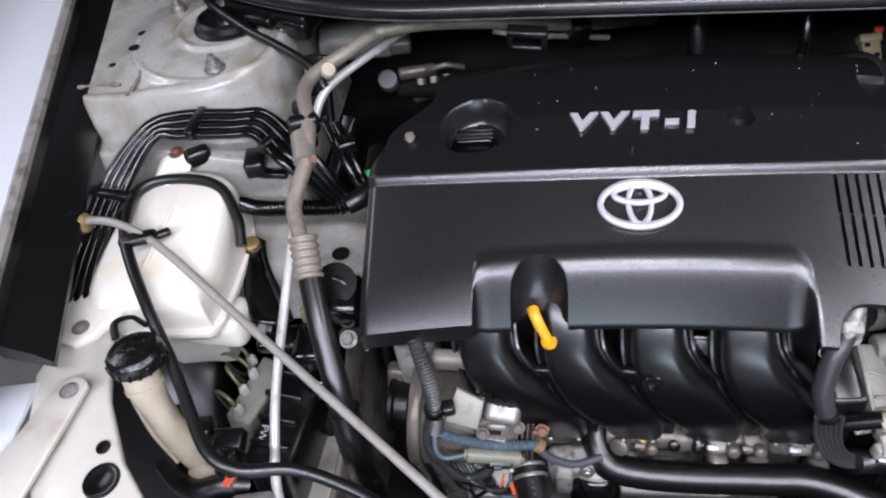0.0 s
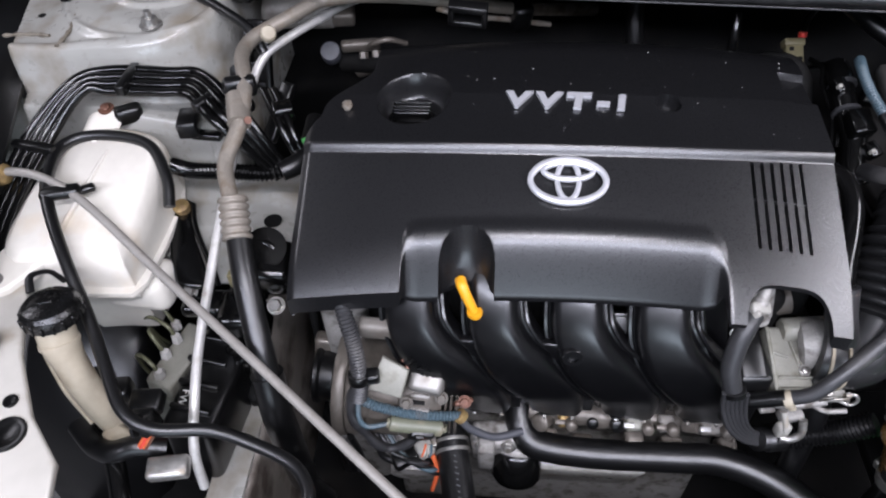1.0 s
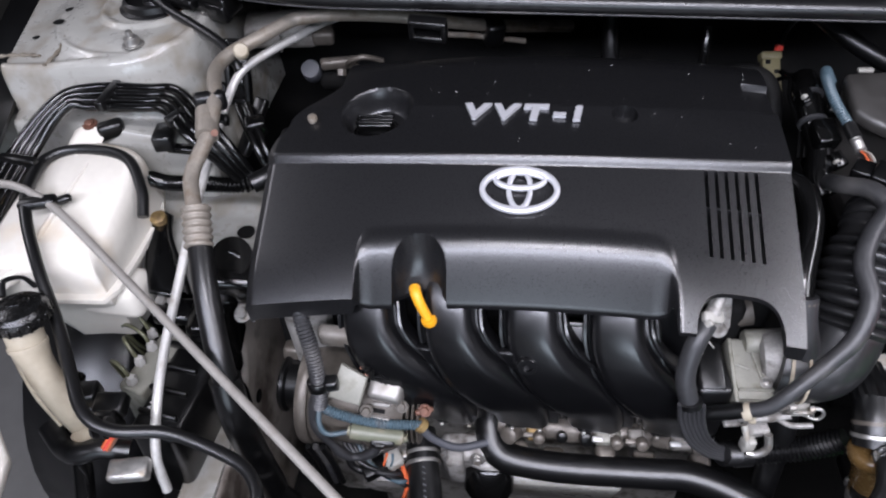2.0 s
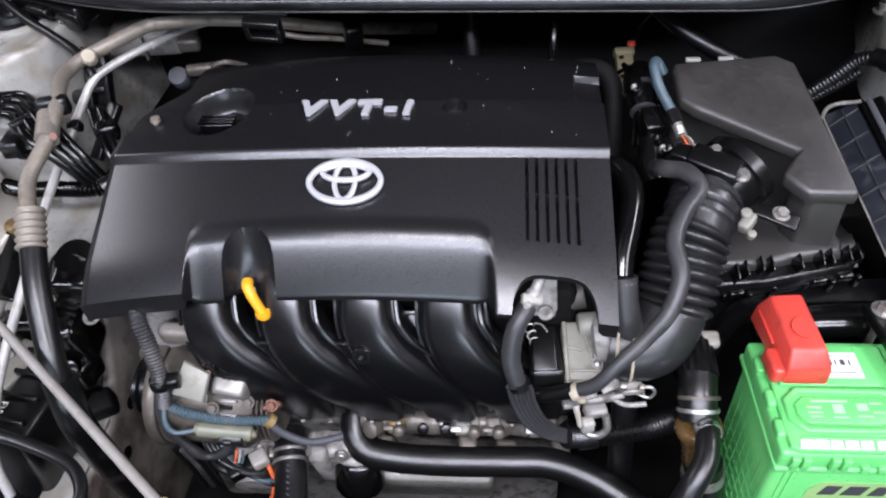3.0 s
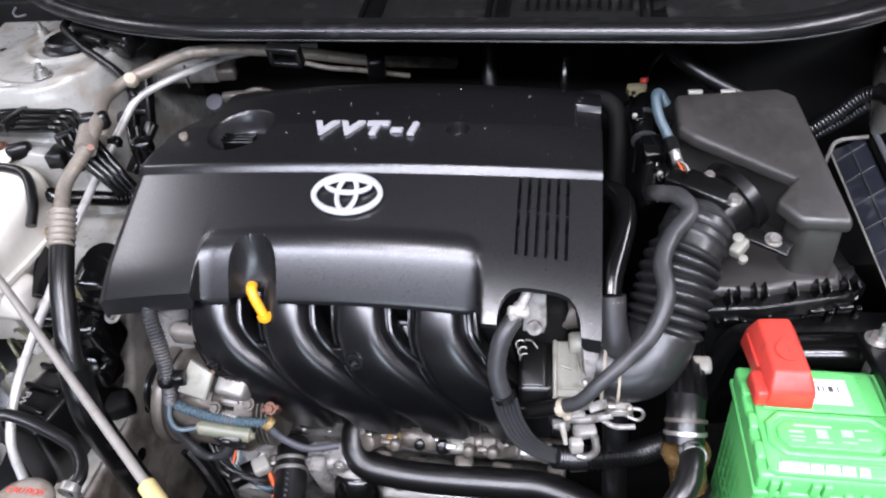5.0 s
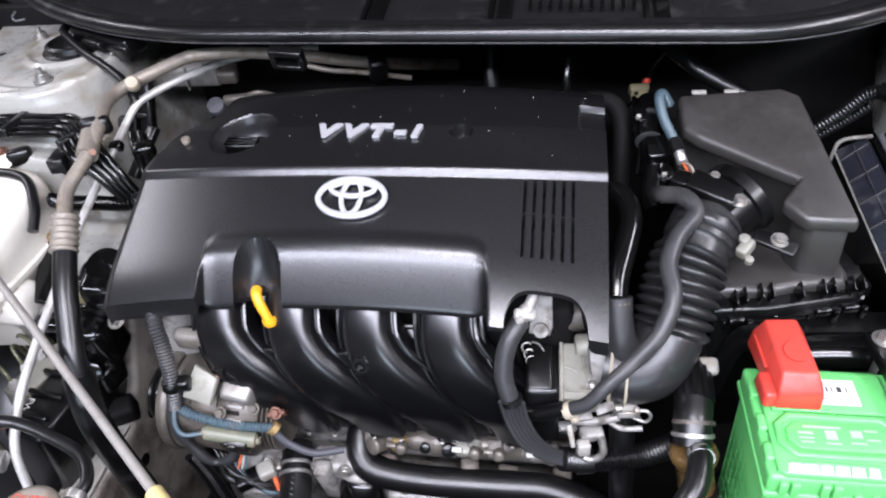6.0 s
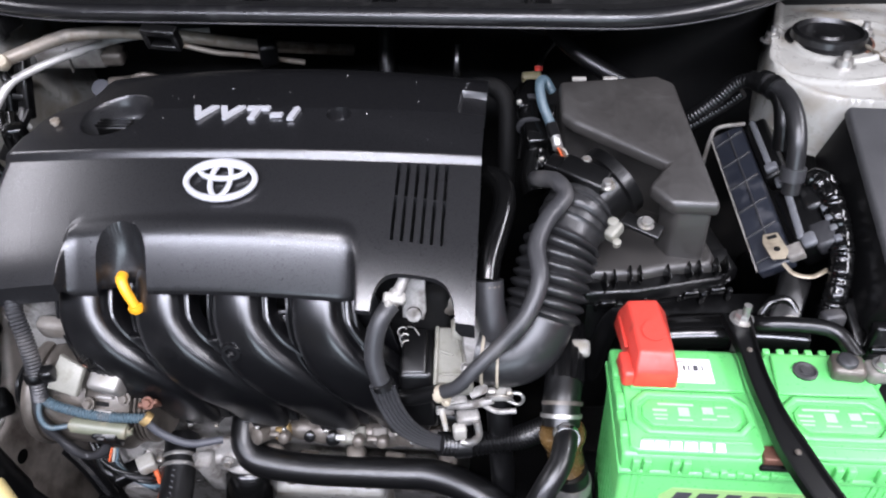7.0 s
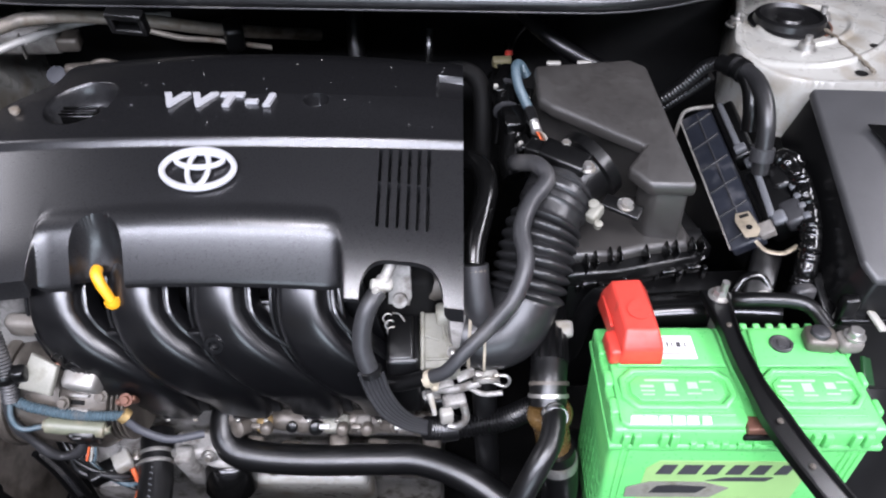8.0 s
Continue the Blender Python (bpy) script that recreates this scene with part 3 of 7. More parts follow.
def engine_cover():
    ob = thing("engine_cover", "grained black plastic engine cover with a chrome oval badge", "engine cover", (0.24, 0.55, 0.84))
    xs = set(round(v, 5) for v in steps(-0.02, 0.50, 330)) | set(round(v, 5) for v in steps(0.118, 0.186, 110))
    xs |= set(round(v, 5) for v in steps(0.0885, 0.0965, 20)) | set(round(v, 5) for v in steps(0.364, 0.391, 42)) | set(round(v, 5) for v in steps(0.330, 0.362, 40)) | set(round(v, 5) for v in steps(0.400, 0.408, 14)) | set(round(v, 5) for v in steps(0.478, 0.486, 14))
    xs = [x for x in xs if all(abs(x - q) > 0.0021 for q in SLOTS)]
    xs = sorted(xs + [round(q + d, 5) for q in SLOTS for d in (-0.0017, -0.0014, 0.0, 0.0014, 0.0017)])
    bm = bmesh.new()
    columns = []
    for x0 in xs:
        deep = any(abs(x0 - q) < 0.0016 for q in SLOTS)
        col = []
        for y, inside in cover_rows(x0):
            left = cover_left(y)
            x = left + (x0 + 0.02) * (0.50 - left) / 0.52
            col.append(bm.verts.new((x, y, cover_height(x, y, deep and inside))))
        columns.append(col)
    top = [list(row) for row in zip(*columns)]
    for a, b in zip(top, top[1:]):
        for k in range(len(xs) - 1):
            bm.faces.new((a[k], a[k + 1], b[k + 1], b[k]))

    def lip(x):
        return 0.022 - 0.017 * smooth(0.086, 0.096, x) + 0.012 * smooth(0.476, 0.488, x)

    def skirt(edge, drops, inward):
        prev = edge
        for f, inn in ((0.12, 0.0007), (1.0, 0.001), (1.0, 0.004)):
            row = [bm.verts.new(v.co + Vector((inward[0] * inn, inward[1] * inn, -d * f))) for v, d in zip(edge, drops)]
            for k in range(len(edge) - 1):
                bm.faces.new((prev[k], prev[k + 1], row[k + 1], row[k]))
            prev = row

    skirt(list(reversed(top[0])), [lip(v.co.x) for v in reversed(top[0])], (0, 0))
    skirt(top[-1], [0.02] * len(xs), (0, 0))
    skirt([r[0] for r in top], [0.022 + 0.004 * smooth(0.43, 0.5, r[0].co.y) for r in top], (1, 0))
    skirt([r[-1] for r in reversed(top)], [0.014] * len(top), (-1, 0))
    bmesh.ops.recalc_face_normals(bm, faces=list(bm.faces))
    part("shell", bm, "cover", ob, smooth=38)

    # badge: an oval ring with two ovals across it, on the sloping front
    m = Matrix.Translation((0.244, 0.503, 0.9335)) @ pose(0, 0, 0, 24.5, 0, 0)

    def oval(cx, cy, a, b, w, h, seg=56):
        rings = []
        for k in range(seg):
            t = 2 * math.pi * k / seg
            c, s = math.cos(t), math.sin(t)
            nx, ny = c / a, s / b
            ln = math.hypot(nx, ny)
            nx, ny = nx / ln, ny / ln
            wide = w * (1.0 + 0.25 * abs(s))
            ring = []
            for f, z in ((0, 0), (0, h * 0.7), (0.25, h), (0.75, h), (1, h * 0.7), (1, 0)):
                ring.append(m @ Vector((cx + a * c - nx * wide * f, cy + b * s - ny * wide * f, z)))
            rings.append(ring)
        rings.append(rings[0])
        bm = rings_to_bm(rings, caps=False)
        bmesh.ops.remove_doubles(bm, verts=list(bm.verts), dist=1e-6)
        bmesh.ops.recalc_face_normals(bm, faces=list(bm.faces))
        return bm

    badge = part("badge", oval(0, 0, 0.0380, 0.0250, 0.0056, 0.004), "silver", ob, "chrome oval badge", 60)
    part("badge_oval", oval(0, 0.0098, 0.0255, 0.0112, 0.0046, 0.0037), "silver", badge, "", 60)
    part("badge_oval", oval(0, 0.0005, 0.0125, 0.0232, 0.0046, 0.0034), "silver", badge, "", 60)

    # raised lettering on the flat rear, letter by letter
    lettering("VVT-i", 0.033, 0.0032, Matrix.Translation((0.2425, 0.5950, 0.9580)) @ pose(0, 0, 0, 5, 0, -0.8) @ Matrix.Diagonal((1.12, 0.92, 1, 1)), "silver", ob, "lettering", "raised silver letters", 0.12, 0.0017, 1.42)
    # stud at the left rear with its keyhole
    stud = part("stud", lathe([(0, 0), (0.009, 0), (0.009, 0.0015), (0.0045, 0.003), (0.004, 0.010), (0.0055, 0.011), (0.005, 0.015), (0, 0.016)], pose(0.020, 0.600, 0.933), 18), "pipe", ob, "dull metal stud")
    return ob


engine_cover()

cap = thing("oil_filler_cap", "black ribbed oil filler cap sunk in the engine cover", "oil cap", (0.087, 0.606, 0.905))
part("body", lathe([(0, 0), (0.022, 0), (0.0235, 0.003), (0.0235, 0.022), (0.0215, 0.026), (0, 0.026)], pose(0.087, 0.606, 0.902), 40), "plastic", cap)
part("grip", block((0.038, 0.018, 0.014), pose(0.087, 0.604, 0.934), 0.003, 3), "gloss", cap)
for k in range(3):
    part("rib", block((0.040, 0.0022, 0.0035), pose(0.087, 0.5975 + 0.0065 * k, 0.9415), 0.0008), "gloss", cap)
part("rim", lathe([(0.0240, 0), (0.0258, 0.001), (0.0258, 0.003), (0.0240, 0.004)], pose(0.087, 0.606, 0.922), 40), "gloss", cap)

# ---- cylinder head and block under the cover ----
engine = thing("engine_block", "cast aluminium engine block with black valve cover", "engine", (0.25, 0.55, 0.31))
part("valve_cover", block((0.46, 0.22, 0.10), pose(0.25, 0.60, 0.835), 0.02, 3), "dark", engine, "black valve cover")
part("cylinder_head", block((0.44, 0.20, 0.14), pose(0.25, 0.56, 0.755), 0.008), "dark", engine, "near-black cylinder head")
part("block", block((0.42, 0.24, 0.38), pose(0.26, 0.58, 0.50), 0.012), "alloy", engine)
part("timing_cover", block((0.05, 0.26, 0.42), pose(0.02, 0.57, 0.62), 0.012), "alloy", engine)

# ---- intake manifold ----
manifold = thing("intake_manifold", "black moulded intake manifold with four curved runners", "intake manifold", (0.27, 0.43, 0.66))


def section(left, right, depth, r, n=6):
    """A runner's outline (across, outwards): a thin flange, a groove, a face that rises to a rounded ridge, a groove and a rib."""
    u0, u1 = -left, right
    out = [(u0 - 0.0075, -0.018), (u0 - 0.0075, -0.0022), (u0 - 0.0067, -0.0008), (u0 - 0.0041, -0.0006), (u0 - 0.0031, -0.0020), (u0 - 0.0017, -0.0040), (u0 - 0.0005, -0.0030), (u0, 0.0006), (u0 + 0.0016, 0.0046), (u0 + 0.0050, 0.0082)]
    top = u1 - r
    for k in range(1, 7):
        q = k / 6
        out.append((u0 + 0.0050 + (top - u0 - 0.0050) * q, 0.0082 + (depth - 0.0082) * (1 - (1 - q) ** 1.6)))
    for k in range(1, n + 1):
        a = 0.5 * math.pi - 0.5 * math.pi * k / n
        out.append((top + r * math.cos(a), depth - 1.1 * r * (1 - math.sin(a))))
    out += [(u1 + 0.0016, -0.0030), (u1 + 0.0036, -0.0028), (u1 + 0.0048, 0.0004), (u1 + 0.0062, 0.0014), (u1 + 0.0084, 0.0006), (u1 + 0.0100, -0.0050), (u1 + 0.0104, -0.018)]
    return out


def runner_line(i):
    x = 0.0965 + 0.0813 * i
    return [Vector((x + a, b, c)) for a, b, c in ((0, 0.476, 0.872), (0, 0.454, 0.858), (0.000, 0.433, 0.839), (0.005, 0.416, 0.815), (0.021, 0.4050, 0.788), (0.044, 0.4025, 0.761), (0.064, 0.4065, 0.733), (0.075, 0.415, 0.703), (0.080, 0.425, 0.668), (0.080, 0.432, 0.648))]


def axes(line, k):
    """Along, across (to the right) and outwards at a place on a line."""
    d = (line[min(k + 1, len(line) - 1)] - line[max(k - 1, 0)]).normalized()
    across = Vector((0, -1, 0.25)).cross(d).normalized()
    return d, across, d.cross(across).normalized()


def runner_bm(line):
    pts = spline(line, 10)
    rings = []
    for k, p in enumerate(pts):
        t = k / (len(pts) - 1)
        _, across, out = axes(pts, k)
        shut = smooth(0.90, 1.0, t)
        shape = section(0.0240 + 0.0105 * smooth(0.18, 0.55, t), 0.0245 + 0.002 * smooth(0.3, 0.6, t), 0.0145 - 0.003 * smooth(0.0, 0.2, 0.2 - t), 0.0130)
        rings.append([p + across * (u * (1 - 0.14 * shut)) + out * (v * (1 - 0.45 * shut)) for u, v in shape])
    bm = rings_to_bm(rings)
    bmesh.ops.recalc_face_normals(bm, faces=list(bm.faces))
    return bm


def runner(i):
    line = runner_line(i)
    r = part("runner", runner_bm(line), "runner", manifold, "", 46)
    ex, ey, ez = line[-1]
    foot = part("foot", block((0.044, 0.026, 0.016), pose(ex - 0.002, ey + 0.002, ez + 0.002, 0, 0, 4), 0.006, 3), "runner", r)
    for q in (-1, 1):
        part("foot_clip", block((0.005, 0.004, 0.004), pose(ex + 0.016 * q, ey - 0.012, ez - 0.003, 0, 0, 10), 0.001), "steel", foot, "small bright clip")
    return r


runners = [runner(i) for i in range(4)]
UPRIGHT = Matrix(((1, 0, 0, 0), (0, 0, 1, 0), (0, 1, 0, 0), (0, 0, 0, 1)))
# the flat web with a square window between the last two runners, and the shell that closes the rest from behind
part("web", block((0.044, 0.070, 0.006), pose(0.314, 0.421, 0.785, 58, 0, 0), 0.002), "runner", manifold, "sloping moulded web")
part("web_lip", block((0.038, 0.006, 0.008), pose(0.306, 0.440, 0.816, 50, 0, 0), 0.002), "runner", manifold)
for i in range(2):
    x = runner_line(i)[0].x
    part("web", plate([(x + 0.050, 0.806), (x + 0.062, 0.806), (x + 0.0735, 0.817), (x + 0.086, 0.826), (x + 0.096, 0.790), (x + 0.118, 0.755), (x + 0.090, 0.745), (x + 0.062, 0.778)], 0, 0.010, Matrix.Translation((0, 0.4055, 0)) @ UPRIGHT, 0.003), "runner", manifold, "moulded web between two runners")
part("flange", block((0.330, 0.026, 0.026), pose(0.315, 0.456, 0.640, 12, 0, 0), 0.006, 2), "runner", manifold, "black mounting flange")
part("upper_rail", block((0.300, 0.012, 0.020), pose(0.245, 0.458, 0.846, 20, 0, 0), 0.004), "runner", manifold)
for i in range(3):
    x = 0.128 + 0.0813 * i
    part("shell", plate([(x + 0.004, 0.800), (x + 0.024, 0.800), (x + 0.05, 0.765), (x + 0.085, 0.70), (x + 0.085, 0.66), (x + 0.03, 0.66)], 0, 0.006, Matrix.Translation((0, 0.421, 0)) @ UPRIGHT, 0.001), "runner", manifold)
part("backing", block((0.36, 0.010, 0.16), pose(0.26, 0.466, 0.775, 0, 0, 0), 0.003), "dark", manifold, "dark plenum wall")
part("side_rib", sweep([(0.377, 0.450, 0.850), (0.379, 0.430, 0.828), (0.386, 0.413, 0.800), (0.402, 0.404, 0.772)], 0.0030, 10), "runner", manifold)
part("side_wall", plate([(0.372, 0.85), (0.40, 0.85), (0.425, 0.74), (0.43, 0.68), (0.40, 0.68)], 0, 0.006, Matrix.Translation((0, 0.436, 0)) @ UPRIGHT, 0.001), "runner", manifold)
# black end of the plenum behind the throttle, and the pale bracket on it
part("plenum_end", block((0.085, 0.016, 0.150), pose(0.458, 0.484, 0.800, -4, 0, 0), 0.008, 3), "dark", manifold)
bracket = part("bracket", plate([(-0.012, -0.024), (0.009, -0.027), (0.012, -0.018), (0.012, 0.026), (-0.010, 0.026)], 0, 0.005, pose(0.436, 0.452, 0.836, 62, 0, 4), 0.0015), "alloy", manifold, "pale cast bracket")
part("lug", lathe([(0, 0), (0.0065, 0), (0.0075, 0.002), (0.0075, 0.007), (0, 0.008)], along((0.437, 0.440, 0.820), (0.437, 0.40, 0.84)), 18), "alloy", bracket)
for x, y, z in ((0.257, 0.401, 0.799),):
    boss = part("boss", lathe([(0, -0.02), (0.0105, -0.02), (0.0105, 0.0), (0.0095, 0.002), (0.0055, 0.002), (0.0050, -0.002), (0, -0.002)], pose(x, y, z, 78, 0, 0) @ pose(0, 0, 0.004), 22), "runner", manifold)
# raised name along the first runner
name_line = spline(runner_line(0), 10)
along_, across_, out_ = axes(name_line, 45)
face_m = Matrix((along_, across_, out_)).transposed().to_4x4()
face_m.translation = name_line[42] + out_ * 0.0112 - across_ * 0.017
face_m = face_m @ pose(0, 0, 0, 10)
lettering("1NZ-FE", 0.0150, 0.0014, face_m, "runner", manifold, "lettering", "raised black letters", 0.0, 0.0002, 1.05)

# dipstick
dip = thing("dipstick", "oil dipstick with a yellow plastic loop handle", "dipstick", (0.155, 0.44, 0.80))
part("handle", sweep([(0.146, 0.438, 0.862), (0.148, 0.431, 0.862), (0.152, 0.425, 0.855), (0.157, 0.421, 0.845), (0.160, 0.419, 0.838)], lambda t, d: 0.0058 - 0.001 * t, 14, 8), "yellow", dip, "yellow plastic loop handle")
part("collar", lathe([(0, 0), (0.0075, 0), (0.008, 0.004), (0.006, 0.008), (0, 0.008)], along((0.160, 0.419, 0.840), (0.163, 0.418, 0.828)), 16), "yellow", dip)
part("tube", sweep([(0.160, 0.419, 0.838), (0.166, 0.425, 0.80), (0.175, 0.46, 0.70)], 0.004, 10), "alloy", dip)

# ---- throttle body and the pipes round it ----
throttle = thing("throttle_body", "cast aluminium throttle body with a black motor housing", "throttle body", (0.455, 0.43, 0.70))
part("motor_housing", block((0.034, 0.070, 0.085), pose(0.4375, 0.432, 0.733, 0, 0, 3), 0.005, 3), "rubber", throttle, "black plastic side housing")
part("motor_lid", block((0.026, 0.050, 0.010), pose(0.436, 0.424, 0.779, 18, 0, 3), 0.003), "plastic", throttle, "black plastic lid")
tm = pose(0.4755, 0.428, 0.764, 19, 0, 2)
cast = part("casting", block((0.040, 0.068, 0.022), tm, 0.004, 3), "plate", throttle, "pale cast face")
part("lip", block((0.0045, 0.066, 0.006), tm @ pose(-0.0175, 0, 0.012), 0.0018), "plate", cast)
part("lip", block((0.038, 0.0045, 0.006), tm @ pose(0.000, -0.031, 0.012), 0.0018), "plate", cast)
part("lip", block((0.034, 0.003, 0.0045), tm @ pose(0.003, -0.019, 0.0115), 0.0012), "plate", cast)
part("web", block((0.003, 0.028, 0.0045), tm @ pose(0.006, 0.006, 0.0115, 0, 0, 12), 0.0012), "plate", cast)
part("web", block((0.016, 0.003, 0.0045), tm @ pose(-0.008, 0.004, 0.0115, 0, 0, -20), 0.0012), "plate", cast)
part("boss", lathe([(0, 0), (0.0105, 0.001), (0.0125, 0.004), (0.0125, 0.030), (0.0105, 0.033), (0, 0.034)], tm @ pose(-0.004, 0.030, 0.010, 0, 90, 4), 28), "plate", cast, "round cast cap")
part("boss", lathe([(0, 0), (0.0150, 0.001), (0.0165, 0.004), (0.0165, 0.026), (0, 0.028)], along((0.452, 0.476, 0.800), (0.485, 0.480, 0.806)), 28), "grime", cast, "dull round drum")
part("stop_tab", block((0.008, 0.010, 0.006), tm @ pose(-0.006, -0.036, 0.006), 0.002), "plate", cast)
part("throat", lathe([(0, 0), (0.024, 0), (0.029, 0.004), (0.029, 0.04), (0, 0.04)], along((0.490, 0.447, 0.768), (0.56, 0.44, 0.786)), 32), "alloy", throttle)
coil = [Vector((0.421, 0.444, 0.792)) + Vector((0.0004, -0.0009, -0.0006)) * a + Vector((0.0048 * math.cos(a), 0.0015 * math.sin(a), 0.0034 * math.sin(a))) for a in steps(0, 22.0, 70)]
part("spring", sweep(coil, 0.0010, 6, 1), "steel", throttle, "bright return spring")
part("spring_arm", sweep([(0.427, 0.446, 0.794), (0.434, 0.444, 0.794), (0.440, 0.438, 0.790)], 0.0010, 6), "steel", throttle)
part("bolt", bolt_bm(tm @ pose(0.013, -0.012, 0.011), 0.004, 0.003, 0.006), "steel", throttle)
part("fitting", block((0.024, 0.015, 0.014), pose(0.490, 0.398, 0.712, 10, 0, 15), 0.003), "alloy", throttle)
part("fitting", block((0.014, 0.012, 0.018), pose(0.482, 0.386, 0.703, 0, 0, 15), 0.003), "white_wire", throttle)
part("pin", sweep([(0.466, 0.377, 0.752), (0.469, 0.370, 0.742), (0.471, 0.366, 0.732)], lambda q, d: 0.0034 - 0.0010 * q, 10), "white_wire", throttle, "pale plastic peg")
part("stub", sweep([(0.500, 0.390, 0.716), (0.502, 0.384, 0.700), (0.494, 0.382, 0.690), (0.484, 0.384, 0.688)], 0.0042, 10), "steel", throttle)
part("arm", sweep([(0.470, 0.400, 0.728), (0.492, 0.398, 0.732), (0.516, 0.398, 0.742)], 0.0046, 12), "alloy", throttle)
for a, b in (((0.480, 0.396, 0.742), 8), ((0.502, 0.400, 0.752), -12), ((0.466, 0.402, 0.716), 20)):
    part("lever", block((0.020, 0.010, 0.005), pose(*a, 15, b, 20), 0.0015), "alloy", throttle)
wc = thing("wire_clip", "plated wire clips beneath the intake hose", "clip", (0.53, 0.405, 0.72))
part("clip", block((0.026, 0.014, 0.010), pose(0.522, 0.404, 0.744, 20, 0, 5), 0.003), "white_wire", wc)
part("clip_tooth", block((0.008, 0.006, 0.014), pose(0.514, 0.400, 0.750, 20, 10, 5), 0.0015), "steel", wc)
part("clip_tooth", block((0.006, 0.006, 0.012), pose(0.533, 0.399, 0.751, 20, -10, 5), 0.0015), "steel", wc)
part("loop", sweep([(0.530, 0.402, 0.737), (0.542, 0.399, 0.735), (0.547, 0.400, 0.742), (0.543, 0.402, 0.748), (0.532, 0.403, 0.747)], 0.0018, 8), "steel", wc)
part("loop", sweep([(0.508, 0.398, 0.742), (0.514, 0.393, 0.752), (0.524, 0.392, 0.756), (0.532, 0.394, 0.752), (0.536, 0.398, 0.742)], 0.0015, 8), "steel", wc)
part("tail", sweep([(0.505, 0.400, 0.732), (0.520, 0.396, 0.726), (0.540, 0.396, 0.728)], 0.003, 8), "alloy", wc)
dp = thing("drain_pipe", "black rubber drain hose below the throttle body", "hose", (0.525, 0.405, 0.60))
part("tube", sweep([(0.520, 0.420, 0.730), (0.523, 0.408, 0.69), (0.525, 0.404, 0.64), (0.53, 0.40, 0.56)], 0.0135, 16), "rubber", dp)

# corrugated intake hose from the air box to the throttle
hose = thing("intake_hose", "black corrugated rubber intake hose", "intake hose", (0.57, 0.47, 0.74))
HOSE = [(0.606, 0.553, 0.876), (0.594, 0.530, 0.867), (0.580, 0.503, 0.848), (0.570, 0.476, 0.824), (0.560, 0.453, 0.799), (0.546, 0.436, 0.781), (0.526, 0.431, 0.774), (0.502, 0.436, 0.775)]


def bellows(s, d):
    base = 0.0335 + 0.002 * smooth(0.15, 0.3, s) - 0.002 * smooth(0.7, 0.9, s)
    wave = smooth(0.21, 0.24, s) * smooth(0.62, 0.59, s)
    neck_bands = sum(0.0032 * smooth(0.0045, 0.0030, abs(d - q)) for q in (0.009, 0.019, 0.029))
    return base + neck_bands + wave * 0.0048 * (abs(math.sin(math.pi * d / 0.0108)) ** 0.7 * 2 - 1)


part("duct", sweep(fine(HOSE, 0.0015), bellows, 32, 1), "duct", hose)
hose_clamp(hose, (0.6035, 0.5485, 0.8735), (0.42, 0.85, 0.33), 0.0352, "steel", 0.004)
hose_clamp(hose, (0.508, 0.4345, 0.7745), (1, -0.1, 0), 0.0345, "neck", 0.003)
hose_clamp(hose, (0.522, 0.4320, 0.7740), (1, -0.05, 0), 0.0345, "neck", 0.0025)

# grey breather hose from the air box end down over the intake hose
br = thing("breather_hose", "grey rubber breather hose over the intake hose", "hose", (0.55, 0.44, 0.75))
part("tube", sweep([(0.556, 0.585, 0.885), (0.559, 0.562, 0.900), (0.575, 0.540, 0.912), (0.583, 0.519, 0.908), (0.566, 0.495, 0.898), (0.556, 0.470, 0.884), (0.559, 0.440, 0.868), (0.548, 0.416, 0.846), (0.528, 0.401, 0.826), (0.500, 0.385, 0.802), (0.482, 0.379, 0.782), (0.462, 0.382, 0.768)], lambda q, d: 0.0088 - 0.0018 * smooth(0.55, 0.8, q), 16, 8), "hose", br)
hose_clamp(br, (0.466, 0.381, 0.769), (1, -0.1, 0.6), 0.0074, "neck", 0.008)
part("nipple", sweep([(0.464, 0.382, 0.770), (0.435, 0.388, 0.752), (0.420, 0.395, 0.747)], 0.0080, 14), "plastic", br, "black plastic elbow")

# ---- air filter box ----
air = thing("air_filter_box", "dusty black plastic air filter box", "air filter box", (0.67, 0.59, 0.72))


def air_lid():
    """The lid: a sloping top with a corner cut away towards the intake hose."""
    def shape(pts, z_of, low, grow, bevel):
        """A slab over an outline: down to a height, or (low under 0) as thick as that."""
        top = [Vector((x, y, z_of(x, y))) for x, y in pts]
        mid = sum(top, Vector()) / len(top)
        under = [Vector((mid.x + (v.x - mid.x) * grow, mid.y + (v.y - mid.y) * grow, v.z + low if low < 0 else low)) for v in top]
        bm = rings_to_bm([under, top])
        bmesh.ops.recalc_face_normals(bm, faces=list(bm.faces))
        bmesh.ops.bevel(bm, geom=list(bm.edges), offset=bevel, segments=3, affect="EDGES", profile=0.5)
        return bm

    slope = lambda x, y: 0.951 - 0.30 * (0.70 - y) + 0.05 * (x - 0.64)
    rear = [(0.708, 0.684), (0.690, 0.696), (0.582, 0.694)]
    top = shape([(0.583, 0.645), (0.597, 0.632), (0.690, 0.572), (0.668, 0.545), (0.688, 0.522), (0.734, 0.518)] + rear, slope, -0.016, 1.0, 0.005)
    body = shape([(0.588, 0.664), (0.612, 0.658), (0.708, 0.590), (0.682, 0.549), (0.693, 0.527), (0.729, 0.522)] + [(x - 0.003 * (x > 0.65), y - 0.004) for x, y in rear], lambda x, y: slope(x, y) - 0.010, 0.815, 1.02, 0.006)
    return joined(top, body)


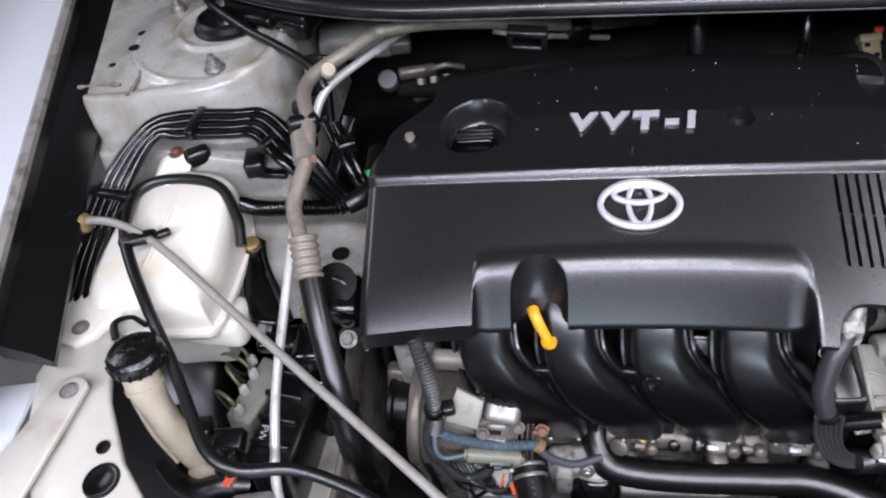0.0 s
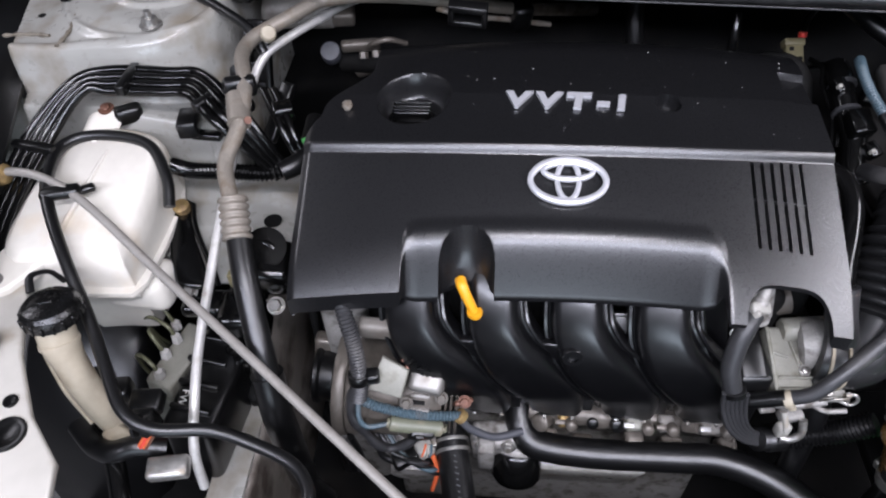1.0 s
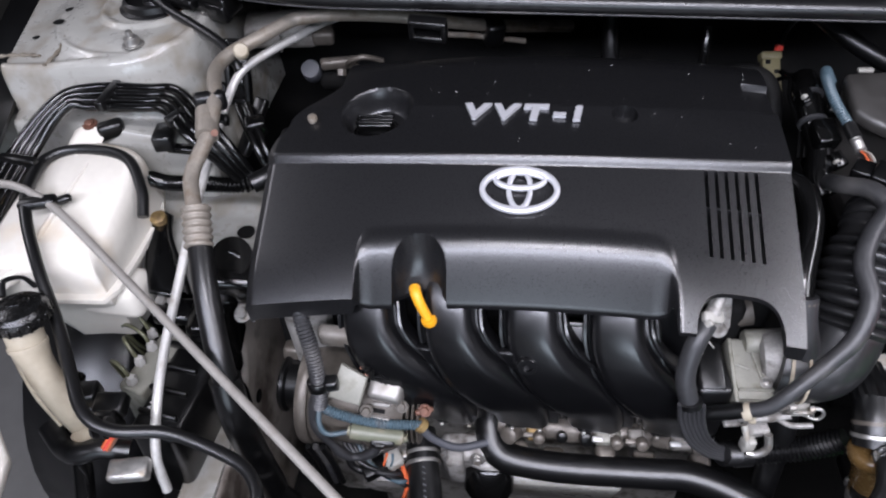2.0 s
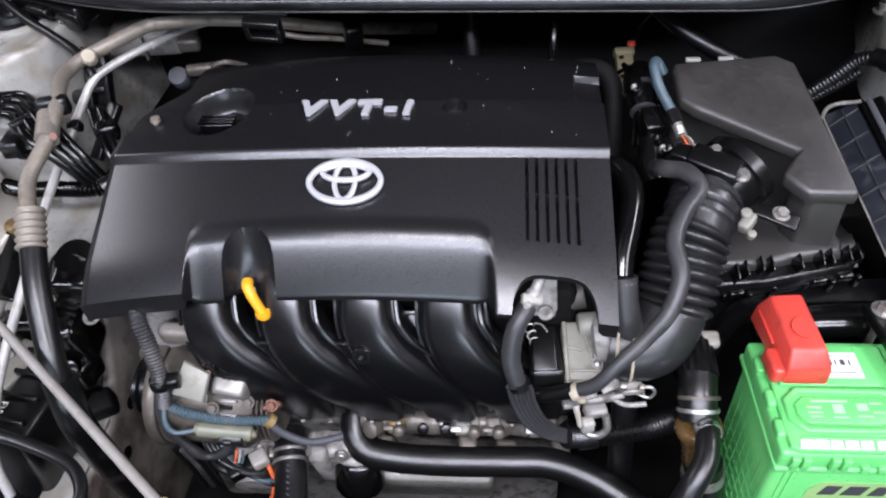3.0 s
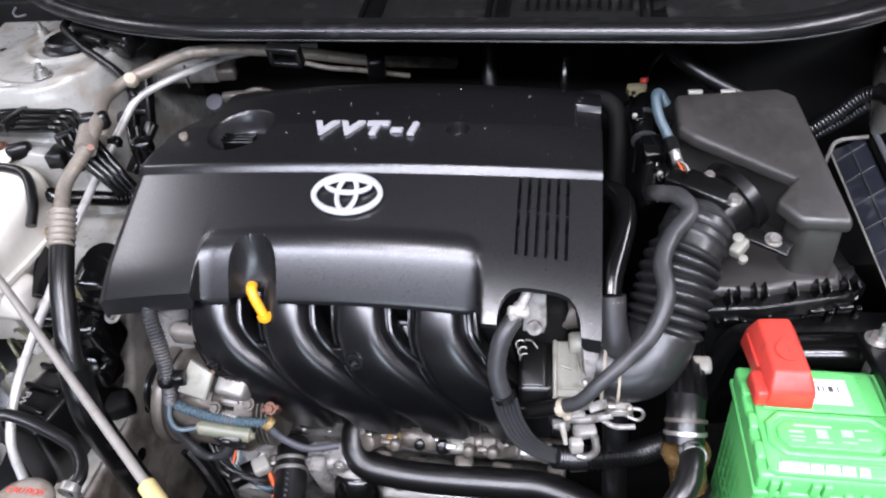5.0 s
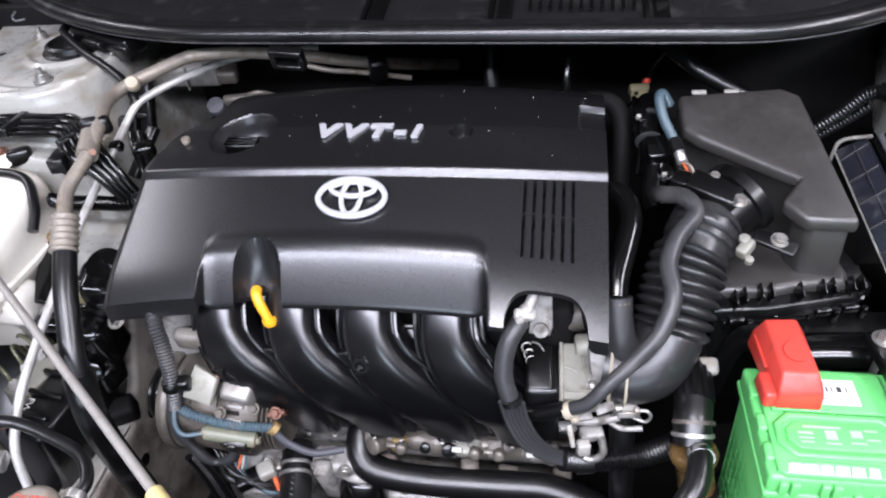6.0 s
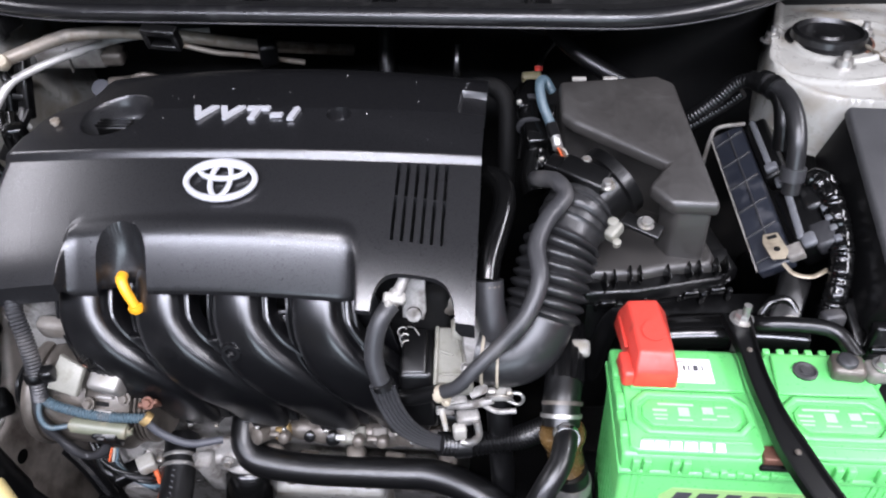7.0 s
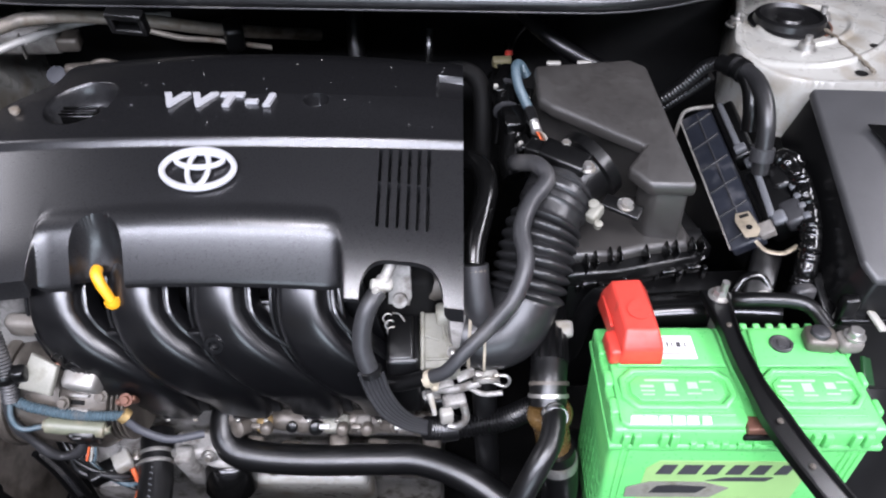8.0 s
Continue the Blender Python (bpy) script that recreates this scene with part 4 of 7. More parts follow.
part("lid", air_lid(), "box", air, "black plastic lid with a cut-away corner", 30)
ll = plate([(0.590, 0.715), (0.598, 0.53), (0.613, 0.497), (0.66, 0.498), (0.694, 0.509), (0.738, 0.514), (0.744, 0.530), (0.734, 0.60), (0.714, 0.715)], 0.806, 0.829, None, 0.008, 3)
part("lower_lid", ll, "box", air, "", 40)
rim = [(0.585, 0.725), (0.592, 0.52), (0.608, 0.478), (0.66, 0.483), (0.745, 0.505), (0.768, 0.525), (0.752, 0.60), (0.722, 0.725)]
part("rim", plate(rim, 0.798, 0.818, pose(0, 0, 0), 0.004), "plastic", air)
part("base", plate([(0.665 + (x - 0.665) * 0.94, 0.60 + (y - 0.60) * 0.94) for x, y in rim], 0.62, 0.798, None, 0.006), "plastic", air)
def rim_y(x):
    return 0.480 + 0.02 * smooth(0.60, 0.66, x) + 0.24 * max(0.0, x - 0.68)


for x in (0.626, 0.636, 0.652, 0.662, 0.690, 0.712, 0.722, 0.740, 0.750):
    part("fin", block((0.0022, 0.016, 0.030), pose(x, rim_y(x) - 0.002, 0.822, 24, 0, 8), 0.0008), "gloss", air)
for x in (0.631, 0.657, 0.717, 0.745):
    c = part("clip", block((0.016, 0.010, 0.010), pose(x, rim_y(x) - 0.010, 0.803, 10, 0, 8), 0.002), "gloss", air)
    part("clip_tooth", block((0.005, 0.006, 0.018), pose(x + 0.012, rim_y(x) - 0.012, 0.798, 10, 0, 8), 0.001), "gloss", c)
    part("clip_tooth", block((0.004, 0.005, 0.012), pose(x - 0.011, rim_y(x) - 0.011, 0.797, 10, 0, 8), 0.001), "gloss", c)
part("flange", rings_to_bm([[(x, rim_y(x) - 0.004, 0.806), (x, rim_y(x) + 0.012, 0.820), (x, rim_y(x) + 0.03, 0.822), (x, rim_y(x) + 0.03, 0.800)] for x in steps(0.602, 0.760, 24)]), "plastic", air)
# bracket with a screw on the front slope
brk = part("bracket", block((0.040, 0.016, 0.006), pose(0.660, 0.510, 0.880, 20, 8, -28), 0.0015), "plastic", air)
part("screw", bolt_bm(pose(0.663, 0.510, 0.883, 18, 5, 0), 0.0062, 0.005, 0.0085), "steel", brk)
part("spout", lathe([(0.034, 0), (0.040, 0), (0.0405, 0.012), (0.036, 0.014), (0.036, 0.05), (0.030, 0.05), (0.030, 0)], along((0.640, 0.575, 0.893), (0.607, 0.552, 0.875)), 36), "plastic", air, "round black spout")

maf = thing("air_flow_sensor", "black air flow sensor with two screws on the spout", "sensor", (0.60, 0.555, 0.88))
part("body", block((0.052, 0.026, 0.016), pose(0.604, 0.552, 0.912, 14, 6, -32), 0.003), "plastic", maf)
part("connector", block((0.022, 0.020, 0.016), pose(0.578, 0.571, 0.909, 10, 0, -32), 0.002), "plastic", maf)
for x, y, z in ((0.606, 0.566, 0.917), (0.625, 0.533, 0.912)):
    part("screw", bolt_bm(pose(x, y, z, 12, 0, 0), 0.0055, 0.006, 0.008), "steel", maf)
lug = thing("hose_clip", "pale plastic hose clip on the intake hose clamp", "clip", (0.634, 0.505, 0.86))
part("body", block((0.012, 0.020, 0.014), pose(0.633, 0.508, 0.874, 20, 0, -40), 0.003), "plate", lug)
part("pin", lathe([(0, 0), (0.0042, 0), (0.0042, 0.006), (0, 0.007)], pose(0.635, 0.497, 0.866, 20, 0, 0), 14), "plate", lug)
part("eye", lathe([(0.002, 0), (0.0055, 0), (0.0055, 0.003), (0.0025, 0.004)], pose(0.632, 0.514, 0.880, 15, 0, 0), 16), "plate", lug)

# ---- battery ----
bat = thing("battery", "bright green car battery with black and white labels", "battery", (0.742, 0.357, 0.60))
BX0, BX1, BY0, BY1 = 0.627, 0.859, 0.299, 0.418
bx, by = (BX0 + BX1) / 2, (BY0 + BY1) / 2
part("case", block((BX1 - BX0 - 0.006, BY1 - BY0 - 0.008, 0.185), pose(bx, by, 0.688), 0.006, 3, 1.01), "green", bat, "green plastic case")
lid = part("lid", block((BX1 - BX0, BY1 - BY0, 0.026), pose(bx, by, 0.790), 0.004, 3), "green", bat, "green plastic lid")


def octagon(a, b, c):
    return [(-a, -b + c), (-a + c, -b), (a - c, -b), (a, -b + c), (a, b - c), (a - c, b), (-a + c, b), (-a, b - c)]


def ring_plate(a, b, c, wide, h, m):
    """A raised frame with cut corners."""
    outer, inner = octagon(a, b, c), octagon(a - wide, b - wide, c * 0.8)
    loop = lambda pts, z: [m @ Vector((x, y, z)) for x, y in pts]
    rings = [loop(outer, 0), loop(outer, h * 0.7), loop(octagon(a - 0.0012, b - 0.0012, c), h), loop(octagon(a - wide + 0.0012, b - wide + 0.0012, c * 0.8), h), loop(inner, h * 0.7), loop(inner, 0)]
    return rings_to_bm(rings, caps=False)


# two raised halves with a channel between them for the hold-down bar
for x0, x1 in ((0.634, 0.742), (0.760, 0.853)):
    w, cx = x1 - x0, (x0 + x1) / 2
    half = part("lid_half", plate([(x0, 0.304), (x0 + 0.006, 0.300), (x1 - 0.006, 0.300), (x1, 0.306), (x1, 0.408), (x1 - 0.005, 0.413), (x0 + 0.010, 0.413), (x0, 0.402)], 0.801, 0.8085, None, 0.002), "green", lid, "raised half of the lid")
    part("shelf", plate([(x0 + 0.006, 0.362), (x1 - 0.004, 0.362), (x1 - 0.004, 0.407), (x0 + 0.010, 0.407)], 0.8085, 0.8125, None, 0.0018), "green", half, "raised terminal shelf")
    m = pose(cx, 0.3375, 0.8083)
    part("frame", ring_plate(w / 2 - 0.004, 0.0225, 0.012, 0.0055, 0.0042, m), "green", half)
    part("panel", plate(octagon(w / 2 - 0.013, 0.0135, 0.008), 0, 0.0026, m, 0.001), "green", half, "raised panel with faint print")
    part("rib", block((w - 0.02, 0.0022, 0.003), pose(cx, 0.3105, 0.809), 0.0008), "green", half)
for k, dx in enumerate((0.012, 0.021, 0.044, 0.053, 0.142, 0.151, 0.172, 0.182, 0.206, 0.216)):
    part("notch_rib", block((0.0065, 0.0065, 0.016), pose(BX0 + dx, BY0 - 0.0015, 0.792), 0.0012), "green", lid)
for k in range(5):
    part("notch_rib", block((0.0062, 0.0045, 0.009), pose(BX0 + 0.071 + 0.0135 * k, BY0 - 0.001, 0.783), 0.001), "green", lid)
for k in range(6):
    part("rear_tooth", block((0.0065, 0.006, 0.006), pose(0.770 + 0.0125 * k, BY1 - 0.003, 0.806), 0.0012), "green", lid)
for y in (0.322, 0.352, 0.388):
    part("side_step", block((0.0075, 0.017, 0.010), pose(BX0 + 0.0035, y, 0.803), 0.0022), "green", lid)
    part("side_step", block((0.0060, 0.015, 0.010), pose(BX1 - 0.0020, y, 0.803), 0.0022), "green", lid)
part("lid_skirt", block((BX1 - BX0 + 0.003, BY1 - BY0 + 0.004, 0.007), pose(bx, by, 0.779), 0.002, 2), "green", lid, "overhanging lower rim")
plug = part("indicator", lathe([(0, 0), (0.0105, 0), (0.0105, 0.0025), (0.0085, 0.0032), (0.0075, 0.0015), (0.0045, 0.0015), (0.0040, 0.0028), (0, 0.003)], pose(0.795, 0.387, 0.8125), 28), "hose", bat, "dark round charge indicator")
for k, w in enumerate((0.011, 0.012, 0.010, 0.011, 0.010, 0.008)):
    part("brand_mark", plate([(-w / 2, -0.0042), (w / 2, -0.0042), (w / 2 + 0.001, 0.0042), (-w / 2 + 0.002, 0.0042)], 0, 0.0005, pose(0.6465 + 0.0118 * k, 0.3050, 0.8086), 0), "paper", bat, "plain white printed shape")
for cx in (0.688, 0.808):
    bars([(-0.012, 0.0085, 0.030, 0.0020), (-0.026, 0.002, 0.012, 0.0022), (-0.026, -0.003, 0.012, 0.0014), (-0.026, -0.007, 0.010, 0.0014), (-0.006, 0.001, 0.009, 0.0090), (0.014, 0.003, 0.009, 0.0070), (0.014, -0.006, 0.012, 0.0014), (-0.006, -0.0075, 0.012, 0.0014), (0.026, 0.007, 0.010, 0.0016), (0.026, -0.002, 0.010, 0.0014)], pose(cx, 0.3375, 0.8111), "faint", bat, "caution_print", "faint pale printed bars")
part("sticker", block((0.044, 0.028, 0.0005), pose(0.692, 0.3835, 0.8129), 0), "paper", bat, "white paper sticker")
bars([(-0.004, 0.003, 0.0016, 0.006), (0.0, 0.003, 0.0012, 0.006), (0.006, 0.003, 0.004, 0.006), (0.012, 0.003, 0.0012, 0.006), (0.000, -0.008, 0.030, 0.0008), (0.000, 0.010, 0.030, 0.0008)], pose(0.694, 0.3835, 0.8132), "print", bat, "sticker_print", "dark printed bars")
for k in range(9):
    part("side_rib", block((0.003, 0.100, 0.003), pose(BX0 + 0.0035, by, 0.630 + 0.016 * k), 0.001), "green", bat)
for k in range(9):
    part("side_rib", block((0.003, 0.003, 0.140), pose(BX0 + 0.0035, BY0 + 0.012 + 0.012 * k, 0.698), 0.001), "green", bat)
for x in (0.640, 0.646, 0.836, 0.842, 0.848):
    part("corner_flute", block((0.0022, 0.003, 0.165), pose(x, BY0 + 0.0035, 0.690), 0.0008), "green", bat)
part("brown_tab", block((0.024, 0.014, 0.008), pose(0.751, 0.3035, 0.804), 0.0012), "copper", bat, "brown vent tab")
part("brown_tab_foot", block((0.026, 0.004, 0.008), pose(0.751, 0.2970, 0.796, 20, 0, 0), 0.001), "dark", bat)
part("front_label", plate([(-0.072, -0.045), (0.072, -0.045), (0.078, 0.030), (-0.060, 0.030), (-0.070, 0.018)], 0, 0.0008, pose(0.736, 0.3028, 0.722, 90, 0, 0), 0.0), "label", bat, "pale green printed label")
for k, w in enumerate((0.017, 0.020, 0.016, 0.017, 0.016, 0.015)):
    part("front_brand_mark", plate([(-w / 2, -0.0075), (w / 2 - 0.003, -0.0075), (w / 2 + 0.001, 0.0075), (-w / 2 + 0.005, 0.0075)], 0, 0.0006, pose(0.684 + 0.0212 * k, 0.3018, 0.739, 90, 0, 0), 0), "print", bat, "plain dark printed shape")
part("front_stripe", plate([(-0.035, -0.003), (0.020, -0.003), (0.026, 0.003), (-0.018, 0.003)], 0, 0.0006, pose(0.758, 0.3018, 0.7235, 90, 0, 0), 0), "print", bat)
part("front_panel", plate([(-0.05, -0.02), (0.03, -0.02), (0.045, -0.004), (0.02, 0.006), (-0.03, 0.006), (-0.05, -0.004)], 0, 0.0008, pose(0.702, 0.3016, 0.713, 90, 0, 0), 0.0), "plate", bat)
part("front_panel_mark", plate([(-0.030, -0.008), (0.014, -0.008), (0.022, 0.002), (-0.010, 0.005), (-0.024, 0.003)], 0, 0.0006, pose(0.704, 0.3006, 0.710, 90, 0, 0), 0.0), "hose", bat)

red = thing("terminal_cover", "red plastic cover over the positive battery terminal", "terminal cover", (0.656, 0.40, 0.812))
hood_rings = [[(0.632, 0.440, 0.812), (0.680, 0.440, 0.812), (0.680, 0.362, 0.812), (0.641, 0.362, 0.812)], [(0.634, 0.438, 0.834), (0.678, 0.438, 0.834), (0.679, 0.363, 0.832), (0.642, 0.363, 0.832)], [(0.640, 0.432, 0.853), (0.666, 0.432, 0.855), (0.675, 0.375, 0.846), (0.645, 0.375, 0.846)]]
rb = rings_to_bm(hood_rings)
bmesh.ops.bevel(rb, geom=list(rb.edges), offset=0.0028, segments=3, affect="EDGES", profile=0.5)
part("hood", rb, "red", red, "", 35)
part("flap", block((0.014, 0.030, 0.018), pose(0.6375, 0.378, 0.820, 6, 0, 5), 0.004, 3, 0.9), "red", red)
part("side_groove", block((0.003, 0.040, 0.003), pose(0.636, 0.412, 0.832, 0, 20, 3), 0.001), "red", red)
part("plus_ring", lathe([(0.0095, 0), (0.0108, 0), (0.0108, 0.0007), (0.0095, 0.0007)], pose(0.660, 0.396, 0.8500, 9, 0, 8), 24), "red", red)
part("plus_bar", block((0.012, 0.0016, 0.0008), pose(0.660, 0.396, 0.8505, 9, 0, 8), 0), "red", red)
part("plus_bar", block((0.0016, 0.012, 0.0008), pose(0.660, 0.396, 0.8505, 9, 0, 8), 0), "red", red)
part("cable", sweep([(0.650, 0.436, 0.82), (0.640, 0.462, 0.80), (0.632, 0.482, 0.75), (0.625, 0.50, 0.66)], 0.011, 14), "rubber", red)
part("cable_collar", block((0.020, 0.018, 0.012), pose(0.604, 0.446, 0.770, 20, 0, 0), 0.004, 2), "white_wire", red, "dusty pale connector")

hold = thing("battery_clamp", "black steel battery hold-down bar with threaded rod", "battery clamp", (0.75, 0.43, 0.812))
BAR = [(0.744, 0.446, 0.826), (0.746, 0.425, 0.826), (0.747, 0.375, 0.824), (0.750, 0.345, 0.822), (0.756, 0.312, 0.820), (0.766, 0.280, 0.816), (0.779, 0.250, 0.811), (0.794, 0.222, 0.804)]


def bar_bm():
    rings = []
    for k, p in enumerate(spline(BAR, 8)):
        w = 0.0125 - 0.0035 * smooth(6, 14, k) + 0.003 * smooth(26, 36, k)
        rings.append([p + Vector(v) for v in ((-w, -0.004, -0.004), (-w * 0.93, -0.004, 0.004), (-w * 0.74, -0.003, 0.0045), (-w * 0.62, -0.003, 0.001), (w * 0.62, 0.003, 0.001), (w * 0.74, 0.003, 0.0045), (w * 0.93, 0.004, 0.004), (w, 0.004, -0.004))])
    return rings_to_bm(rings)


part("bar", bar_bm(), "plastic", hold, "channelled black steel bar", 30)
for x, y, z in ((0.747, 0.398, 0.827), (0.761, 0.296, 0.8205), (0.775, 0.258, 0.814)):
    part("rivet", bolt_bm(pose(x, y, z), 0.002, 0.001, 0.0026), "grime", hold)
part("rod", sweep([(0.748, 0.437, 0.62), (0.750, 0.434, 0.848)], 0.0036, 10), "steel", hold)
part("nut", bolt_bm(pose(0.7485, 0.436, 0.828), 0.0068, 0.007, 0.011), "steel", hold)
neg = thing("negative_terminal", "grey lead terminal clamp with its bolt", "terminal clamp", (0.845, 0.39, 0.812))
part("clamp", block((0.028, 0.024, 0.016), pose(0.829, 0.388, 0.819, 0, 0, -8), 0.005, 2), "grime", neg)
part("post", lathe([(0, 0), (0.009, 0), (0.0085, 0.010), (0.0075, 0.011), (0, 0.011)], pose(0.827, 0.388, 0.820), 24), "hose", neg, "grey lead post")
part("ear", block((0.022, 0.020, 0.016), pose(0.853, 0.384, 0.820, 0, 0, 5), 0.005, 2), "housing", neg)
part("bolt", bolt_bm(pose(0.855, 0.383, 0.829), 0.007, 0.007, 0.0095), "steel", neg)
part("cable", sweep([(0.842, 0.400, 0.82), (0.828, 0.424, 0.828), (0.795, 0.433, 0.826), (0.768, 0.440, 0.818), (0.755, 0.47, 0.79), (0.75, 0.50, 0.74)], 0.0075, 12), "plastic", neg, "black cable")
tray = thing("battery_tray", "black plastic battery tray", "tray", (0.735, 0.36, 0.55))
part("floor", block((0.25, 0.17, 0.015), pose(bx, by, 0.592), 0.004), "plastic", tray)
part("support", block((0.14, 0.12, 0.28), pose(bx, by, 0.445), 0.01), "dark", tray)
part("back_bracket", sweep([(0.650, 0.462, 0.770), (0.70, 0.462, 0.782), (0.77, 0.458, 0.790), (0.82, 0.455, 0.79)], 0.020, 20, 6, flat=0.8), "gloss", tray, "glossy black rounded bracket")
part("back_shelf", block((0.19, 0.050, 0.008), pose(0.735, 0.490, 0.782, 8, 0, 2), 0.003), "plastic", tray)
green_clip = thing("cable_shield", "dark green plastic shield beside the battery", "shield", (0.895, 0.37, 0.79))
part("shield", plate([(-0.008, -0.016), (0.008, -0.012), (0.008, 0.016), (-0.004, 0.014)], 0, 0.004, pose(0.872, 0.372, 0.792, 18, 35, 0), 0.001), "darkgreen", green_clip)
part("strap", block((0.009, 0.024, 0.004), pose(0.897, 0.418, 0.812, 14, 12, 18), 0.0015), "white_wire", green_clip, "pale tie strap")

# ---- control unit beside the air box ----
ecu = thing("engine_control_unit", "black ribbed control unit on a metal bracket", "control unit", (0.79, 0.61, 0.80))
eu = Vector((0.026, -0.002, 0.018)).normalized()
ev = Vector((-0.010, 0.185, 0.048))
ev = (ev - eu * ev.dot(eu)).normalized()
em = Matrix((eu, ev, eu.cross(ev))).transposed().to_4x4()
em.translation = Vector((0.790, 0.608, 0.853)) - eu.cross(ev) * 0.008
plate_ = part("case", block((0.036, 0.200, 0.016), em, 0.003), "ecu", ecu, "blue-black finned case")
# ribs coloured lighter than the case, for wear and the light they catch
for k in range(6):
    part("rib", block((0.034, 0.0018, 0.003), em @ pose(0, -0.086 + 0.034 * k, 0.009, 0, 0, 12), 0.0006), "hose", plate_)
part("rib", block((0.0018, 0.190, 0.003), em @ pose(0.002, 0, 0.009), 0.0006), "hose", plate_)
part("worn_edge", sweep([em @ Vector((-0.018, -0.098, 0.008)), em @ Vector((-0.018, 0.0, 0.008)), em @ Vector((-0.018, 0.098, 0.008))], 0.0011, 8), "trim", plate_, "worn bare edge")
part("end_block", block((0.016, 0.016, 0.012), em @ pose(0.022, -0.092, 0.008), 0.002), "trim", plate_, "dusty plastic end block")
part("bracket", sweep([(0.764, 0.706, 0.82), (0.766, 0.704, 0.862), (0.772, 0.704, 0.880), (0.800, 0.698, 0.889)], 0.0024, 8), "trim", ecu)
ear = part("ear", plate([(-0.013, -0.020), (0.004, -0.024), (0.014, -0.014), (0.014, 0.020), (-0.006, 0.022), (-0.013, 0.010)], 0, 0.002, pose(0.797, 0.524, 0.846, 14, -10, 14) @ Matrix.Scale(0.72, 4), 0.0005), "plated", ecu, "tan plated bracket ear")
part("ear_hole", lathe([(0, 0), (0.0030, 0), (0.0032, 0.0006), (0, 0.0008)], pose(0.798, 0.519, 0.8468, 14, -10, 0), 14), "dark", ear)
part("ear_slot", block((0.010, 0.004, 0.0008), pose(0.796, 0.534, 0.8502, 14, -10, 14), 0.0002), "dark", ear)
part("foot", sweep([(0.802, 0.505, 0.840), (0.810, 0.494, 0.836), (0.826, 0.490, 0.836), (0.842, 0.497, 0.840)], 0.0026, 8, flat=0.6), "plated", ecu, "tan wire foot")
conn = part("connector", block((0.024, 0.086, 0.028), em @ pose(0.032, 0.052, -0.006), 0.004), "plastic", ecu, "black connector")
part("lever", block((0.0065, 0.072, 0.007), em @ pose(0.030, 0.056, 0.010), 0.002), "grey", conn, "grey locking lever")
part("lever_foot", block((0.013, 0.010, 0.008), em @ pose(0.031, 0.018, 0.011), 0.002), "grey", conn)
conn2 = part("connector", block((0.034, 0.080, 0.036), em @ pose(0.040, -0.052, -0.010), 0.005), "plastic", ecu, "black connector")
part("lever", block((0.0070, 0.078, 0.008), em @ pose(0.035, -0.044, 0.012, 0, 0, -4), 0.002), "grey", conn2, "grey locking lever")
part("lever_loop", block((0.014, 0.016, 0.007), em @ pose(0.038, -0.086, 0.012), 0.003), "grey", conn2)
part("lever_loop", block((0.012, 0.014, 0.007), em @ pose(0.035, -0.006, 0.012), 0.003), "grey", conn2)
part("step", block((0.022, 0.030, 0.020), em @ pose(0.052, -0.082, 0.000), 0.004), "hose", conn2, "grey plastic step")
part("step", block((0.020, 0.036, 0.020), em @ pose(0.054, -0.034, 0.002), 0.006, 3), "plastic", conn2)
for k in range(4):
    part("tooth", block((0.007, 0.007, 0.010), em @ pose(0.062, -0.094 + 0.013 * k, 0.006), 0.0015), "grey", conn2)
har = thing("wiring_harness", "thick black corrugated wiring harness to the control unit", "wiring", (0.82, 0.62, 0.86))
part("conduit", conduit([(0.70, 0.735, 0.862), (0.732, 0.712, 0.885), (0.760, 0.706, 0.912), (0.782, 0.700, 0.940), (0.800, 0.684, 0.950)], 0.0078, 0.0042, 0.0004), "rubber", har)
part("conduit", conduit([(0.70, 0.742, 0.852), (0.735, 0.722, 0.868), (0.768, 0.716, 0.895), (0.792, 0.706, 0.925)], 0.0060, 0.0042, 0.0004), "rubber", har)
part("sleeve", sweep([(0.792, 0.692, 0.948), (0.806, 0.672, 0.950), (0.814, 0.650, 0.944), (0.816, 0.632, 0.925), (0.818, 0.625, 0.900)], 0.0100, 18), "plastic", har, "black taped sleeve")
part("sleeve", sweep([(0.800, 0.680, 0.954), (0.815, 0.650, 0.952), (0.819, 0.620, 0.944), (0.820, 0.598, 0.926), (0.821, 0.588, 0.900), (0.822, 0.582, 0.872)], 0.0092, 18), "duct", har, "dull black rubber sleeve")
for q, w in (((0.802, 0.678, 0.951), (0.012, -0.020, 0.002)), ((0.808, 0.666, 0.951), (0.010, -0.022, -0.002))):
    part("clamp_band", lathe([(0.0108, -0.005), (0.0130, -0.004), (0.0130, 0.004), (0.0108, 0.005)], along(q, Vector(q) + Vector(w)), 20), "plastic", har, "black plastic band")
part("collar", lathe([(0.0100, -0.008), (0.0125, -0.007), (0.0125, 0.007), (0.0100, 0.008)], along((0.821, 0.588, 0.892), (0.821, 0.584, 0.876)), 20), "hose", har)
part("tape", sweep(fine([(0.842, 0.590, 0.886), (0.852, 0.568, 0.882), (0.856, 0.540, 0.870), (0.854, 0.505, 0.852), (0.847, 0.478, 0.830), (0.840, 0.462, 0.80)], 0.002), lambda q, d: 0.0112 + 0.0005 * math.sin(d * 520) + 0.0005 * math.sin(d * 1270) + 0.0004 * math.sin(d * 2100 + 1), 16, 1), "gloss", har, "shiny crinkled black tape")
